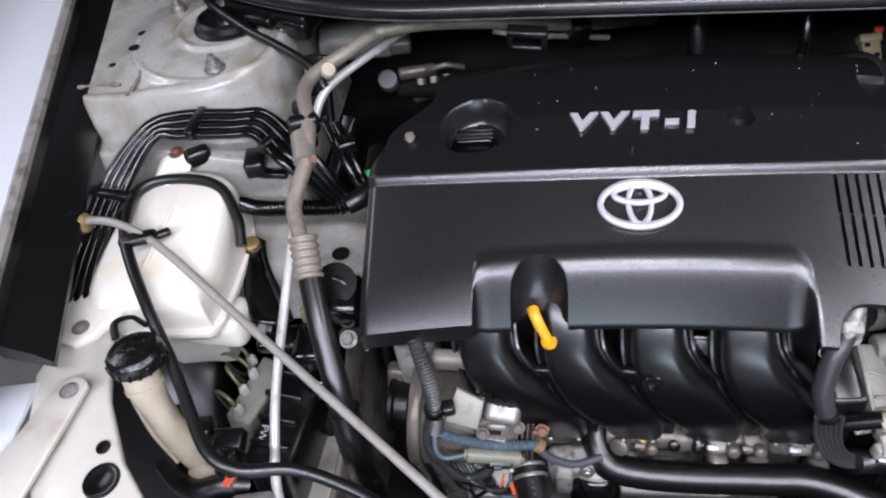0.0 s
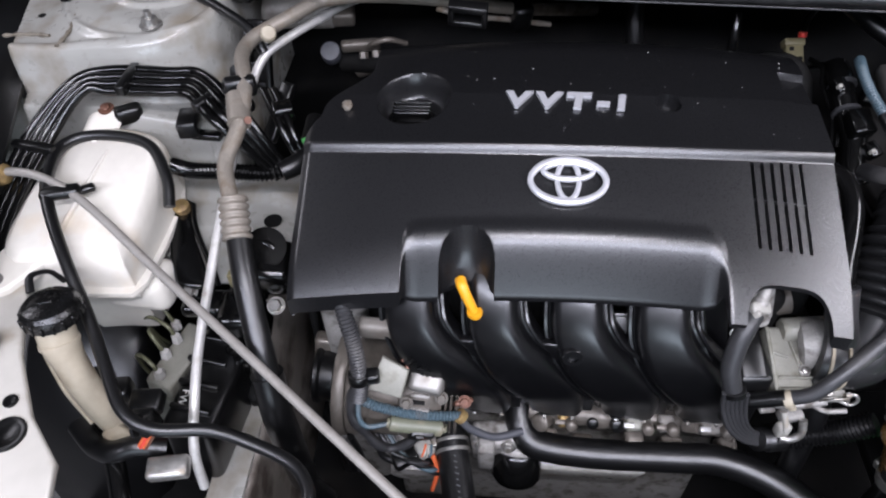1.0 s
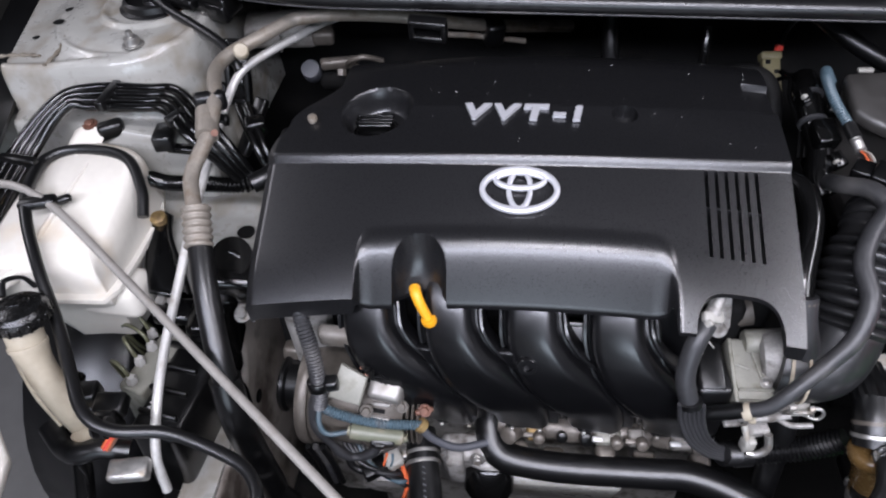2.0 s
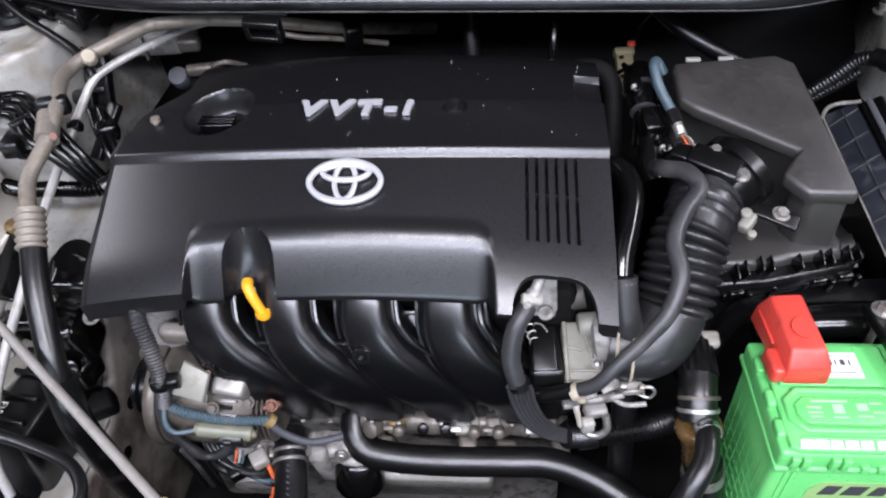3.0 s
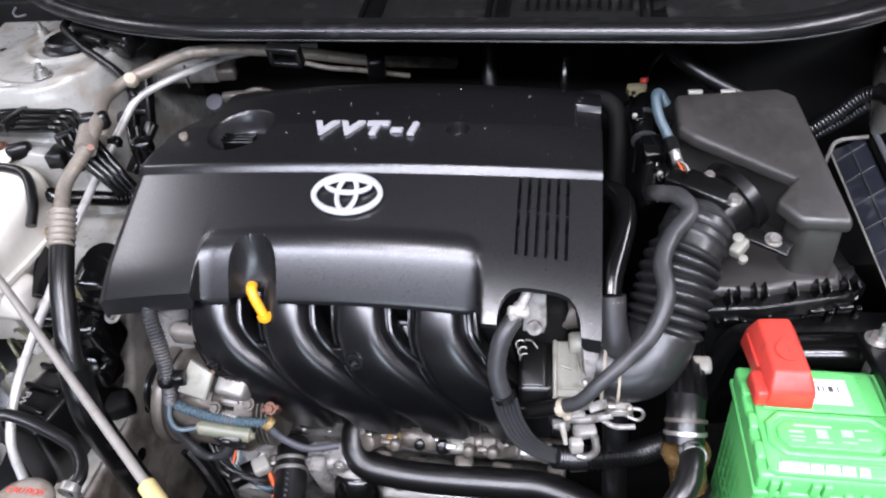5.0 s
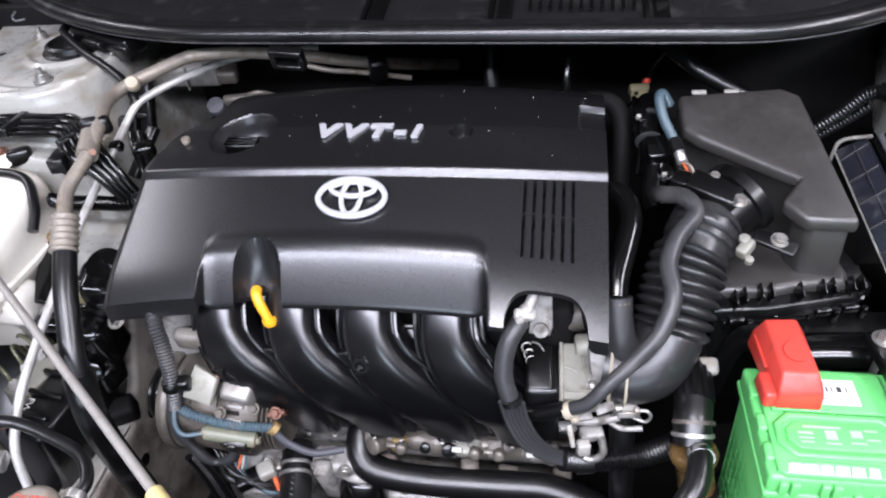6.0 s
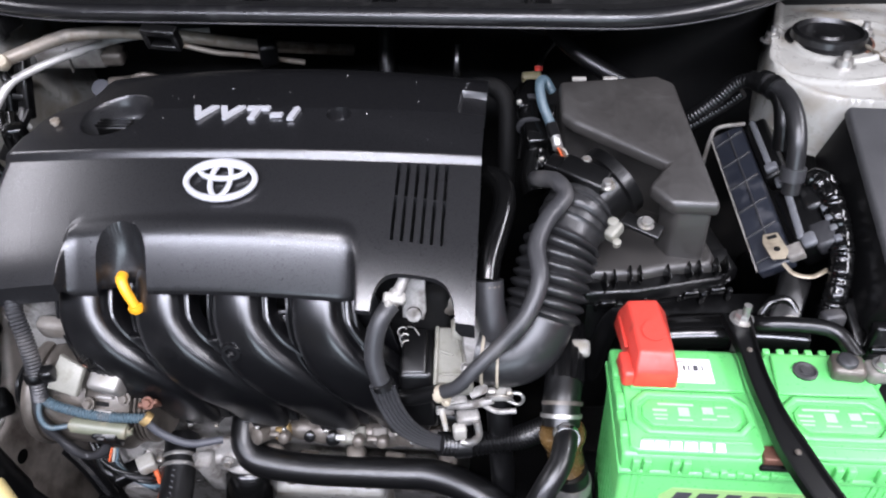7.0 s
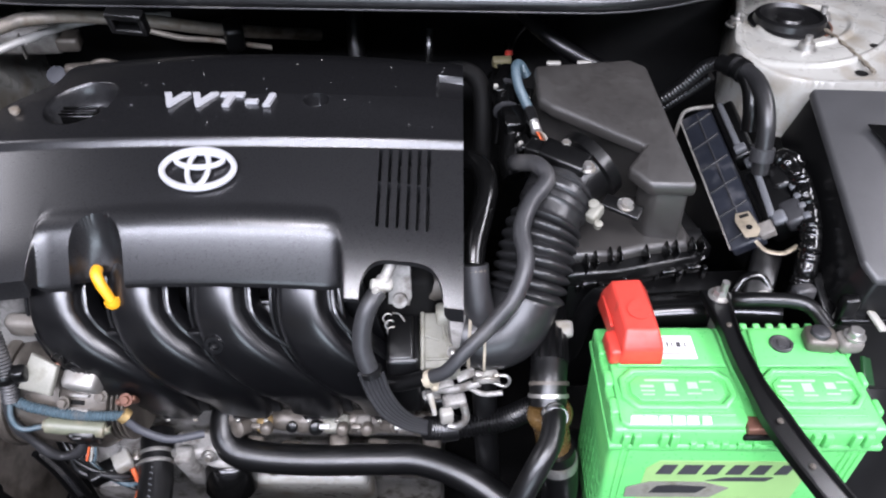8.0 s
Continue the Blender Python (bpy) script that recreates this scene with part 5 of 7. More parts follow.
part("tape", sweep(fine([(0.838, 0.592, 0.880), (0.850, 0.585, 0.888), (0.860, 0.575, 0.880)], 0.003), lambda q, d: 0.0110 + 0.0010 * math.sin(d * 700), 14, 1), "gloss", har)
lowb = thing("tray_bracket", "black stepped bracket between the control unit and the battery", "bracket", (0.81, 0.47, 0.78))
part("arm", block((0.030, 0.075, 0.010), pose(0.806, 0.476, 0.806, 28, 12, -18), 0.004), "plastic", lowb)
part("arm", sweep([(0.780, 0.470, 0.800), (0.790, 0.478, 0.812), (0.806, 0.480, 0.812), (0.816, 0.470, 0.802)], 0.005, 10), "gloss", lowb)
part("tab", block((0.018, 0.050, 0.008), pose(0.866, 0.458, 0.806, 26, 0, 6), 0.002), "plastic", lowb)
part("tab", block((0.022, 0.014, 0.026), pose(0.838, 0.452, 0.812, 0, 0, 10), 0.004), "hose", lowb, "grey plastic block")
part("screw", bolt_bm(pose(0.800, 0.448, 0.812, 20, 0, 0), 0.006, 0.004, 0.009), "steel", lowb)

# ---- fuse box ----
fuse = thing("fuse_box", "black plastic fuse box with a large lid", "fuse box", (0.95, 0.52, 0.70))


def fuse_shell(low_share, high_share, grow):
    """A slice of the fuse box between two shares of its height; it falls to the front and is undercut at its side."""
    top = [(0.879, 0.636, 0.944), (0.881, 0.448, 0.864), (0.890, 0.432, 0.854), (1.06, 0.428, 0.852), (1.06, 0.625, 0.942)]
    low = [(0.860, 0.640, 0.880), (0.864, 0.450, 0.808), (0.876, 0.426, 0.804), (1.07, 0.420, 0.804), (1.07, 0.64, 0.880)]
    out = Vector((0.97, 0.53, 0))
    cut = lambda k: [Vector(a).lerp(Vector(b), k) + (Vector((b[0], b[1], 0)) - out) * grow for a, b in zip(low, top)]
    bm = rings_to_bm([cut(low_share), cut(high_share)])
    bmesh.ops.recalc_face_normals(bm, faces=list(bm.faces))
    bmesh.ops.bevel(bm, geom=list(bm.edges), offset=0.0035, segments=3, affect="EDGES", profile=0.5)
    return bm


# one black lid: top coloured greyer as lit, side left black
lid_top = part("lid", fuse_shell(0.84, 1.0, 0.02), "fuse_lid", fuse, "textured black lid, coloured greyer for the light on its top", 30)
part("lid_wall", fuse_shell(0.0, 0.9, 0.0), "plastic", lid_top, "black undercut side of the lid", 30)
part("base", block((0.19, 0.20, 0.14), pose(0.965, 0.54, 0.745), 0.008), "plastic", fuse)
fz = Matrix.Translation((0.918, 0.580, 0.9262)) @ pose(0, 0, 0, 23.5, 0, 0)
part("window", plate([(0.0, 0.006), (0.07, 0.000), (0.07, -0.028), (0.016, -0.030)], 0, 0.0016, fz, 0.0003), "gloss", fuse, "dark cut-out in the lid")
part("window_edge", block((0.060, 0.003, 0.003), fz @ pose(0.042, -0.033, 0.001, 0, 0, 2), 0.001), "fuse_lid", fuse)
part("latch", block((0.016, 0.012, 0.040), pose(0.872, 0.430, 0.812), 0.003), "plastic", fuse)
part("rim", block((0.20, 0.008, 0.008), pose(0.965, 0.424, 0.806), 0.002), "gloss", fuse)


# ---- strut tops ----
def strut_top(x, y, z, r, nuts):
    ob = thing("strut_mount", "black rubber strut mount cap with plated nuts", "strut mount", (x, y, z), "strut mounts")
    part("cap", lathe([(0, 0), (r * 1.12, 0), (r * 1.12, 0.003), (r, 0.005), (r * 0.97, 0.012), (r * 0.86, 0.014), (r * 0.80, 0.009), (r * 0.40, 0.007), (r * 0.35, 0.010), (0, 0.011)], pose(x, y, z), 40), "rubber", ob, "black rubber cap")
    part("rust_arc", sweep([(x + r * 1.15 * math.cos(a), y + r * 1.15 * math.sin(a), z + 0.001) for a in (-0.9, -0.6, -0.3, 0.0)], 0.002, 8), "copper", ob, "rusty edge")
    for nx, ny in nuts:
        part("nut", lathe([(0, 0), (0.013, 0), (0.013, 0.002), (0.009, 0.0025), (0.0085, 0.010), (0.004, 0.011), (0.004, 0.018), (0, 0.019)], pose(nx, ny, z - 0.001), 12), "steel", ob, "plated nut")
    return ob


strut_top(-0.230, 0.802, 0.978, 0.041, [(-0.217, 0.700), (-0.315, 0.845), (-0.15, 0.84)])
strut_top(0.906, 0.798, 0.947, 0.043, [(0.901, 0.726), (0.842, 0.800), (0.952, 0.812)])

# ---- coolant tank ----
tank = thing("coolant_tank", "milky white plastic coolant tank bolted to the inner fender", "coolant tank", (-0.245, 0.52, 0.70))


def tank_bm():
    outline = [(-0.300, 0.430), (-0.250, 0.436), (-0.195, 0.438), (-0.188, 0.448), (-0.184, 0.500), (-0.187, 0.570), (-0.200, 0.604), (-0.262, 0.616), (-0.302, 0.598), (-0.318, 0.53), (-0.320, 0.455)]
    bm = bmesh.new()
    cx, cy = -0.245, 0.52
    rings = []
    for z, k in ((0.72, 0.60), (0.775, 0.76), (0.800, 0.88), (0.812, 0.98), (0.818, 1.02), (0.826, 1.02), (0.832, 0.99), (0.85, 1.0), (0.866, 0.99), (0.877, 0.94), (0.882, 0.84)):
        rings.append([(cx + (x - cx) * k, cy + (y - cy) * k, z + 0.16 * (y - 0.47) * smooth(0.80, 0.87, z)) for x, y in [tuple(v)[:2] for v in spline([(x, y, 0) for x, y in outline + outline[:1]], 5)[:-1]]])
    return rings_to_bm(rings)


part("body", tank_bm(), "tank", tank, "", 60)
for a, b in (((-0.272, 0.600, 0.893), (-0.268, 0.632, 0.905)),):
    ear = part("ear", sweep([a, ((a[0] + b[0]) / 2, (a[1] + b[1]) / 2, (a[2] + b[2]) / 2), b], 0.021, 18, 6, flat=0.30, up=(0, 0, 1)), "tank", tank)
    part("bolt", bolt_bm(pose(b[0], b[1], b[2] + 0.006, 10, 0, 0), 0.006, 0.004, 0.009), "copper", ear, "rusty bolt")
part("web", plate([(-0.280, 0.606), (-0.300, 0.590), (-0.322, 0.540), (-0.338, 0.470), (-0.342, 0.420), (-0.330, 0.398), (-0.306, 0.390), (-0.288, 0.402), (-0.268, 0.440), (-0.240, 0.452), (-0.240, 0.590)], 0.852, 0.868, None, 0.005, 3), "tank", tank, "wide mounting flange")
part("seam", rings_to_bm([[(-0.245 + (px + 0.245) * k, 0.52 + (py - 0.52) * k, 0.826 + dz) for px, py in ((-0.304, 0.434), (-0.250, 0.432), (-0.192, 0.434), (-0.182, 0.450), (-0.180, 0.500), (-0.183, 0.572), (-0.198, 0.608), (-0.262, 0.620), (-0.306, 0.600), (-0.322, 0.53), (-0.324, 0.455))] for k, dz in ((0.98, -0.004), (1.035, -0.003), (1.04, 0.0), (1.035, 0.003), (0.98, 0.004))]), "tank", tank, "moulded seam", 60)
part("lower_lobe", block((0.080, 0.050, 0.050), pose(-0.208, 0.474, 0.796, 0, 0, -4), 0.016, 4), "tank", tank, "lower lobe of the tank", 60)
part("pocket_rib", block((0.004, 0.110, 0.010), pose(-0.252, 0.520, 0.889, 8, 0, -6), 0.002), "tank", tank)
part("level_mark", block((0.016, 0.003, 0.003), pose(-0.187, 0.470, 0.846, 0, 0, 90), 0.001), "tank", tank)
part("level_mark", block((0.016, 0.003, 0.003), pose(-0.188, 0.470, 0.864, 0, 0, 90), 0.001), "tank", tank)
part("bolt", bolt_bm(pose(-0.306, 0.410, 0.868), 0.006, 0.003, 0.009), "housing", tank, "dull bolt")
part("nipple", sweep([(-0.262, 0.575, 0.885), (-0.268, 0.594, 0.905)], 0.006, 12), "tank", tank)
th = thing("overflow_hose", "black rubber overflow hose from the tank to the radiator", "hose", (-0.2, 0.45, 0.80))
part("tube", sweep([(-0.168, 0.520, 0.868), (-0.176, 0.548, 0.886), (-0.205, 0.582, 0.903), (-0.265, 0.590, 0.906), (-0.294, 0.570, 0.906), (-0.290, 0.530, 0.905), (-0.272, 0.487, 0.904), (-0.238, 0.432, 0.885), (-0.205, 0.383, 0.852), (-0.178, 0.340, 0.832), (-0.152, 0.304, 0.820), (-0.122, 0.293, 0.810), (-0.075, 0.300, 0.800), (-0.030, 0.292, 0.790), (0.005, 0.278, 0.784), (0.022, 0.255, 0.780), (0.018, 0.236, 0.778)], 0.0062, 14, 8), "rubber", th)
part("clip", block((0.040, 0.016, 0.012), pose(-0.262, 0.497, 0.906, 0, 0, 15), 0.005, 3), "plastic", th, "black plastic hose clip")
part("clip_wing", block((0.016, 0.010, 0.008), pose(-0.240, 0.508, 0.902, 0, 0, 30), 0.003), "plastic", th)
hose_clamp(th, (0.019, 0.240, 0.779), (0, 1, 0.1), 0.0083, "steel", 0.008)

hc = thing("hose_bracket", "black plastic bracket holding the overflow hose", "bracket", (-0.15, 0.335, 0.78))
part("body", block((0.030, 0.022, 0.018), pose(-0.152, 0.334, 0.786, 10, 0, 4), 0.003), "plastic", hc)
part("stem", block((0.020, 0.012, 0.030), pose(-0.148, 0.318, 0.782, 10, 0, 4), 0.003), "plastic", hc)
for dx in (0.0, 0.010):
    part("grip", lathe([(0.0080, -0.002), (0.0108, -0.0015), (0.0108, 0.0015), (0.0080, 0.002)], along((-0.145 + dx, 0.301, 0.8), (-0.120 + dx, 0.301, 0.8)), 18), "rubber", hc)

# ---- washer filler ----
wash = thing("washer_filler", "milky washer filler neck with a black cap", "filler neck", (-0.235, 0.36, 0.70))
part("neck", sweep([(-0.228, 0.368, 0.868), (-0.223, 0.354, 0.835), (-0.212, 0.340, 0.79), (-0.203, 0.335, 0.74), (-0.196, 0.34, 0.68)], lambda s, d: 0.0165 + 0.0014 * smooth(0.22, 0.16, s) - 0.0045 * s, 20), "neck", wash)
capm = pose(-0.227, 0.372, 0.866, -8, 0, 0) @ Matrix.Scale(0.9, 4)
lidcap = part("cap", lathe([(0, 0), (0.027, 0), (0.0300, 0.002), (0.0305, 0.012), (0.0290, 0.016), (0.0255, 0.0185), (0.0250, 0.0200), (0.0160, 0.0225), (0, 0.0235)], capm, 36), "capblack", wash, "black plastic cap")
for k in range(18):
    part("grip", block((0.003, 0.0032, 0.011), capm @ pose(0, 0, 0, 0, 0, 20 * k) @ pose(0.0303, 0, 0.007), 0.001), "gloss", lidcap)
part("cap_mark", sweep([capm @ Vector((0.013 * math.cos(a), 0.013 * math.sin(a), 0.0232)) for a in steps(0.6, 2.6, 8)], 0.0012, 6), "gloss", lidcap)
part("cap_mark", block((0.014, 0.0022, 0.0020), capm @ pose(0, -0.004, 0.0235, 0, 0, 20), 0.0006), "gloss", lidcap)
part("tether", sweep([(-0.252, 0.388, 0.880), (-0.258, 0.404, 0.884), (-0.248, 0.416, 0.878), (-0.232, 0.410, 0.872)], 0.0040, 8, flat=0.5), "rubber", wash, "black cap tether")
part("neck_collar", lathe([(0.0160, -0.003), (0.0186, -0.002), (0.0186, 0.002), (0.0160, 0.003)], along((-0.225, 0.358, 0.846), (-0.221, 0.347, 0.822)), 24), "neck", wash)
part("neck_rib", sweep([(-0.236, 0.346, 0.838), (-0.226, 0.331, 0.800), (-0.216, 0.324, 0.756)], 0.0022, 8), "neck", wash)
part("neck_foot", block((0.034, 0.020, 0.012), pose(-0.190, 0.318, 0.742, 10, 0, -30), 0.004), "neck", wash)

# ---- pipes at the left ----
ac = thing("air_conditioning_pipe", "dull aluminium air-conditioning pipe running into a black hose", "pipe", (-0.07, 0.6, 0.6))
part("pipe", sweep([(0.30, 0.880, 0.905), (0.24, 0.840, 0.926), (0.182, 0.808, 0.945), (0.110, 0.785, 0.966), (0.061, 0.775, 0.975), (0.016, 0.761, 0.983), (-0.020, 0.749, 0.985), (-0.036, 0.742, 0.984), (-0.065, 0.710, 0.980), (-0.090, 0.690, 0.974), (-0.101, 0.672, 0.970), (-0.099, 0.645, 0.970), (-0.086, 0.605, 0.965), (-0.083, 0.562, 0.949), (-0.090, 0.520, 0.932), (-0.081, 0.490, 0.922), (-0.071, 0.468, 0.914)], 0.0080, 18, 6), "pipe", ac)
part("valve_cap", lathe([(0, 0), (0.0082, 0), (0.0086, 0.002), (0.0086, 0.012), (0.007, 0.014), (0, 0.014)], along((-0.078, 0.682, 0.976), (-0.066, 0.660, 1.0)), 22), "neck", ac, "pale plastic valve cap")
part("joint", sweep([(-0.092, 0.592, 0.958), (-0.083, 0.560, 0.949)], lambda s, d: 0.0125 - 0.001 * abs(s - 0.5), 18), "pipe", ac)
part("joint_plug", lathe([(0, 0), (0.0038, 0), (0.0038, 0.005), (0, 0.005)], along((-0.075, 0.562, 0.952), (-0.065, 0.548, 0.962)), 12), "copper", ac, "red plug")
part("sleeve", sweep([(-0.034, 0.356, 0.812), (-0.028, 0.338, 0.765), (-0.029, 0.339, 0.70), (-0.034, 0.350, 0.60)], 0.0158, 18), "plastic", ac, "matt black protective sleeve")
part("ferrule", sweep(fine([(-0.075, 0.481, 0.920), (-0.066, 0.446, 0.897)], 0.0012), lambda s, d: 0.0135 + 0.0012 * math.sin(2 * math.pi * d / 0.0075), 20, 1), "pipe", ac, "crimped ferrule")
part("hose", sweep([(-0.068, 0.456, 0.902), (-0.056, 0.418, 0.878), (-0.046, 0.389, 0.852), (-0.037, 0.365, 0.828), (-0.030, 0.346, 0.792), (-0.027, 0.336, 0.748), (-0.030, 0.341, 0.676), (-0.035, 0.352, 0.590), (-0.02, 0.36, 0.52)], 0.0122, 18, 10), "rubber", ac, "black rubber hose")
clip = thing("cowl_clip", "black plastic clip hanging from the edge of the cowl", "clip", (0.145, 0.66, 1.015))
cm = pose(0.143, 0.660, 1.016, 20, 4, -4)
for dx in (-0.017, 0.017):
    part("post", block((0.006, 0.012, 0.026), cm @ pose(dx, 0, 0), 0.0015), "plastic", clip)
for dz, h in ((-0.010, 0.006), (0.010, 0.008)):
    part("bar", block((0.040, 0.012, h), cm @ pose(0, 0, dz), 0.0015), "plastic", clip)
part("back", block((0.036, 0.003, 0.020), cm @ pose(0, 0.007, 0), 0.0005), "dark", clip)
ret = thing("return_line", "thin aluminium line beside the air-conditioning pipe", "pipe", (0.16, 0.80, 0.93))
part("line", sweep([(0.100, 0.780, 0.958), (0.140, 0.790, 0.942), (0.175, 0.808, 0.930), (0.24, 0.84, 0.905)], 0.0036, 10), "pipe", ret)
part("clamp", block((0.024, 0.030, 0.036), pose(0.200, 0.815, 0.934, 20, 0, 25), 0.005), "rubber", ret, "black rubber clamp")
clip2 = thing("pipe_clip", "black rubber clip round the pipe", "clip", (-0.09, 0.60, 0.95))
part("body", block((0.034, 0.016, 0.022), pose(-0.092, 0.606, 0.962, 0, 0, 15), 0.005), "rubber", clip2)
thin = thing("coolant_line", "thin bare aluminium refrigerant line", "pipe", (-0.1, 0.5, 0.7))
part("pipe", sweep([(0.10, 0.870, 0.940), (0.03, 0.825, 0.953), (-0.010, 0.798, 0.955), (-0.048, 0.740, 0.957), (-0.080, 0.703, 0.951), (-0.093, 0.688, 0.943), (-0.102, 0.668, 0.928), (-0.110, 0.610, 0.900), (-0.112, 0.525, 0.867), (-0.114, 0.455, 0.832), (-0.114, 0.390, 0.802), (-0.109, 0.340, 0.780), (-0.108, 0.305, 0.745), (-0.106, 0.290, 0.70)], 0.0050, 14, 8), "bare", thin)
part("clip", block((0.016, 0.012, 0.014), pose(-0.105, 0.640, 0.914, 30, 0, 5), 0.003), "plastic", thin, "black plastic clip")
part("collar", sweep([(-0.040, 0.752, 0.9568), (-0.030, 0.768, 0.9562)], 0.0058, 14), "bare", thin)

# four black brake lines side by side over the wheel arch
for k in range(4):
    o = 0.0105 * k
    line = [(-0.346 + 0.8 * o, 0.430, 0.862 - o * 0.2), (-0.345 + 0.8 * o, 0.50, 0.884), (-0.332 + 0.9 * o, 0.575, 0.915), (-0.292 + 0.7 * o, 0.628 - o * 0.5, 0.948), (-0.255 + 0.3 * o, 0.650 - o, 0.951 - 0.2 * o), (-0.185 - 0.1 * o, 0.649 - o, 0.951 - 0.2 * o), (-0.150 - 0.2 * o, 0.646 - o, 0.951 - 0.2 * o), (-0.106 - 0.4 * o, 0.606 - 0.9 * o, 0.946 - 0.2 * o), (-0.076 - 0.4 * o, 0.588 - 0.5 * o, 0.912 - 0.2 * o), (-0.055 - 0.3 * o, 0.585 - 0.3 * o, 0.87 - 0.2 * o)]
    bl = thing("brake_line", "glossy black brake line clipped beside its neighbours", "brake line", (-0.25, 0.6, 0.9), "brake lines over the wheel arch")
    part("tube", sweep(line, 0.0049, 10, 8), "gloss", bl)
for x, y, z, a in ((-0.228, 0.634, 0.950, 0), (-0.318, 0.560, 0.911, 80), (-0.128, 0.610, 0.945, -30)):
    lc = thing("line_clip", "black plastic clip across the brake lines", "clip", (x, y, z), "brake line clips")
    part("body", block((0.010, 0.050, 0.012), pose(x, y, z, 0, 0, a), 0.002), "plastic", lc)

# hood prop rod
prop = thing("hood_prop_rod", "grey hood prop rod with a yellow sleeve, lying stowed", "prop rod", (-0.1, 0.4, 0.85))
part("rod", sweep([(-0.350, 0.520, 0.905), (-0.325, 0.522, 0.910), (-0.285, 0.512, 0.912), (-0.235, 0.488, 0.902), (-0.150, 0.430, 0.870), (-0.05, 0.356, 0.851), (0.05, 0.281, 0.832), (0.130, 0.221, 0.817)], 0.0045, 14, 6), "rod", prop)
part("sleeve", sweep([(0.119, 0.229, 0.819), (0.17, 0.191, 0.809), (0.22, 0.154, 0.800)], 0.0078, 14), "grip", prop, "faded yellow plastic sleeve")
grommet = part("grommet", lathe([(0, 0), (0.0115, 0), (0.0122, 0.0012), (0.0122, 0.003), (0.0080, 0.004), (0.0080, 0.006), (0.0105, 0.007), (0.0105, 0.009), (0.0080, 0.0105), (0, 0.011)], along((-0.340, 0.521, 0.907), (-0.305, 0.517, 0.912)), 24), "brass", prop, "amber pivot grommet")
part("socket", lathe([(0, 0), (0.020, 0), (0.022, 0.004), (0.020, 0.012), (0.013, 0.014), (0, 0.014)], along((-0.352, 0.520, 0.905), (-0.32, 0.521, 0.9095)), 24), "rubber", grommet, "black rubber socket")

# front panel at the left with brackets
fp = thing("headlamp_panel", "cream-painted headlamp support panel with holes", "panel", (-0.24, 0.33, 0.60))
part("panel", plate([(-0.325, 0.43), (-0.335, 0.36), (-0.30, 0.27), (-0.235, 0.19), (-0.15, 0.18), (-0.165, 0.235), (-0.205, 0.275), (-0.245, 0.335), (-0.272, 0.40), (-0.290, 0.43)], 0.850, 0.860, None, 0.003), "cream", fp)
part("wing", plate([(-0.385, 0.342), (-0.325, 0.350), (-0.319, 0.30), (-0.302, 0.245), (-0.295, 0.16), (-0.385, 0.16)], 0.856, 0.8635, None, 0.003), "white", fp, "white front wing edge")
arm = part("arm", plate(arc_points(-0.279, 0.334, 0.017, 20, 160, 10) + [(-0.325, 0.23), (-0.345, 0.16), (-0.28, 0.16)], 0.866, 0.872, None, 0.002), "cream", fp, "pale bracket arm")
part("bolt", bolt_bm(pose(-0.279, 0.335, 0.872), 0.007, 0.002, 0.009), "alloy", arm)
for x, y, r in ((-0.216, 0.256, 0.0125), (-0.228, 0.286, 0.005)):
    part("hole", lathe([(r * 0.99, 0.0), (r * 1.3, 0.0), (r * 1.25, 0.002), (r, 0.0025), (r * 0.9, 0.0015), (0, 0.0012)], pose(x, y, 0.8598), 24), "plastic", fp, "dark pressed hole")

# radiator cap and top tank
rad = thing("radiator", "radiator top with a pressure cap", "radiator", (0.25, 0.2, 0.5))
part("top_tank", block((0.62, 0.04, 0.05), pose(0.28, 0.195, 0.70), 0.01), "plastic", rad)
part("neck", lathe([(0, 0), (0.022, 0), (0.022, 0.05), (0.026, 0.052), (0, 0.052)], pose(-0.010, 0.212, 0.732), 24), "alloy", rad)
rcap = part("cap", lathe([(0, 0), (0.030, 0), (0.031, 0.002), (0.030, 0.006), (0.024, 0.009), (0.020, 0.008), (0, 0.008)], pose(-0.010, 0.212, 0.785), 32), "pipe", rad, "pale metal pressure cap")
lettering("CAUTION", 0.0085, 0.0006, pose(-0.010, 0.226, 0.7938), "red", rcap, "lettering", "red printed word")

# ---- brake modulator under the hose at the left ----
absu = thing("brake_modulator", "aluminium brake modulator with black control box", "brake modulator", (-0.15, 0.39, 0.60))
part("block", block((0.032, 0.084, 0.10), pose(-0.180, 0.432, 0.676, 0, 10, -16), 0.004), "plate", absu)
abox = part("box", block((0.056, 0.150, 0.14), pose(-0.138, 0.412, 0.655, 0, 8, -6), 0.010, 3), "plastic", absu, "black plastic control box")
for k in range(4):
    part("box_rib", block((0.044, 0.006, 0.010), pose(-0.136, 0.360 + 0.030 * k, 0.727, 0, 8, -6), 0.002), "plastic", abox)
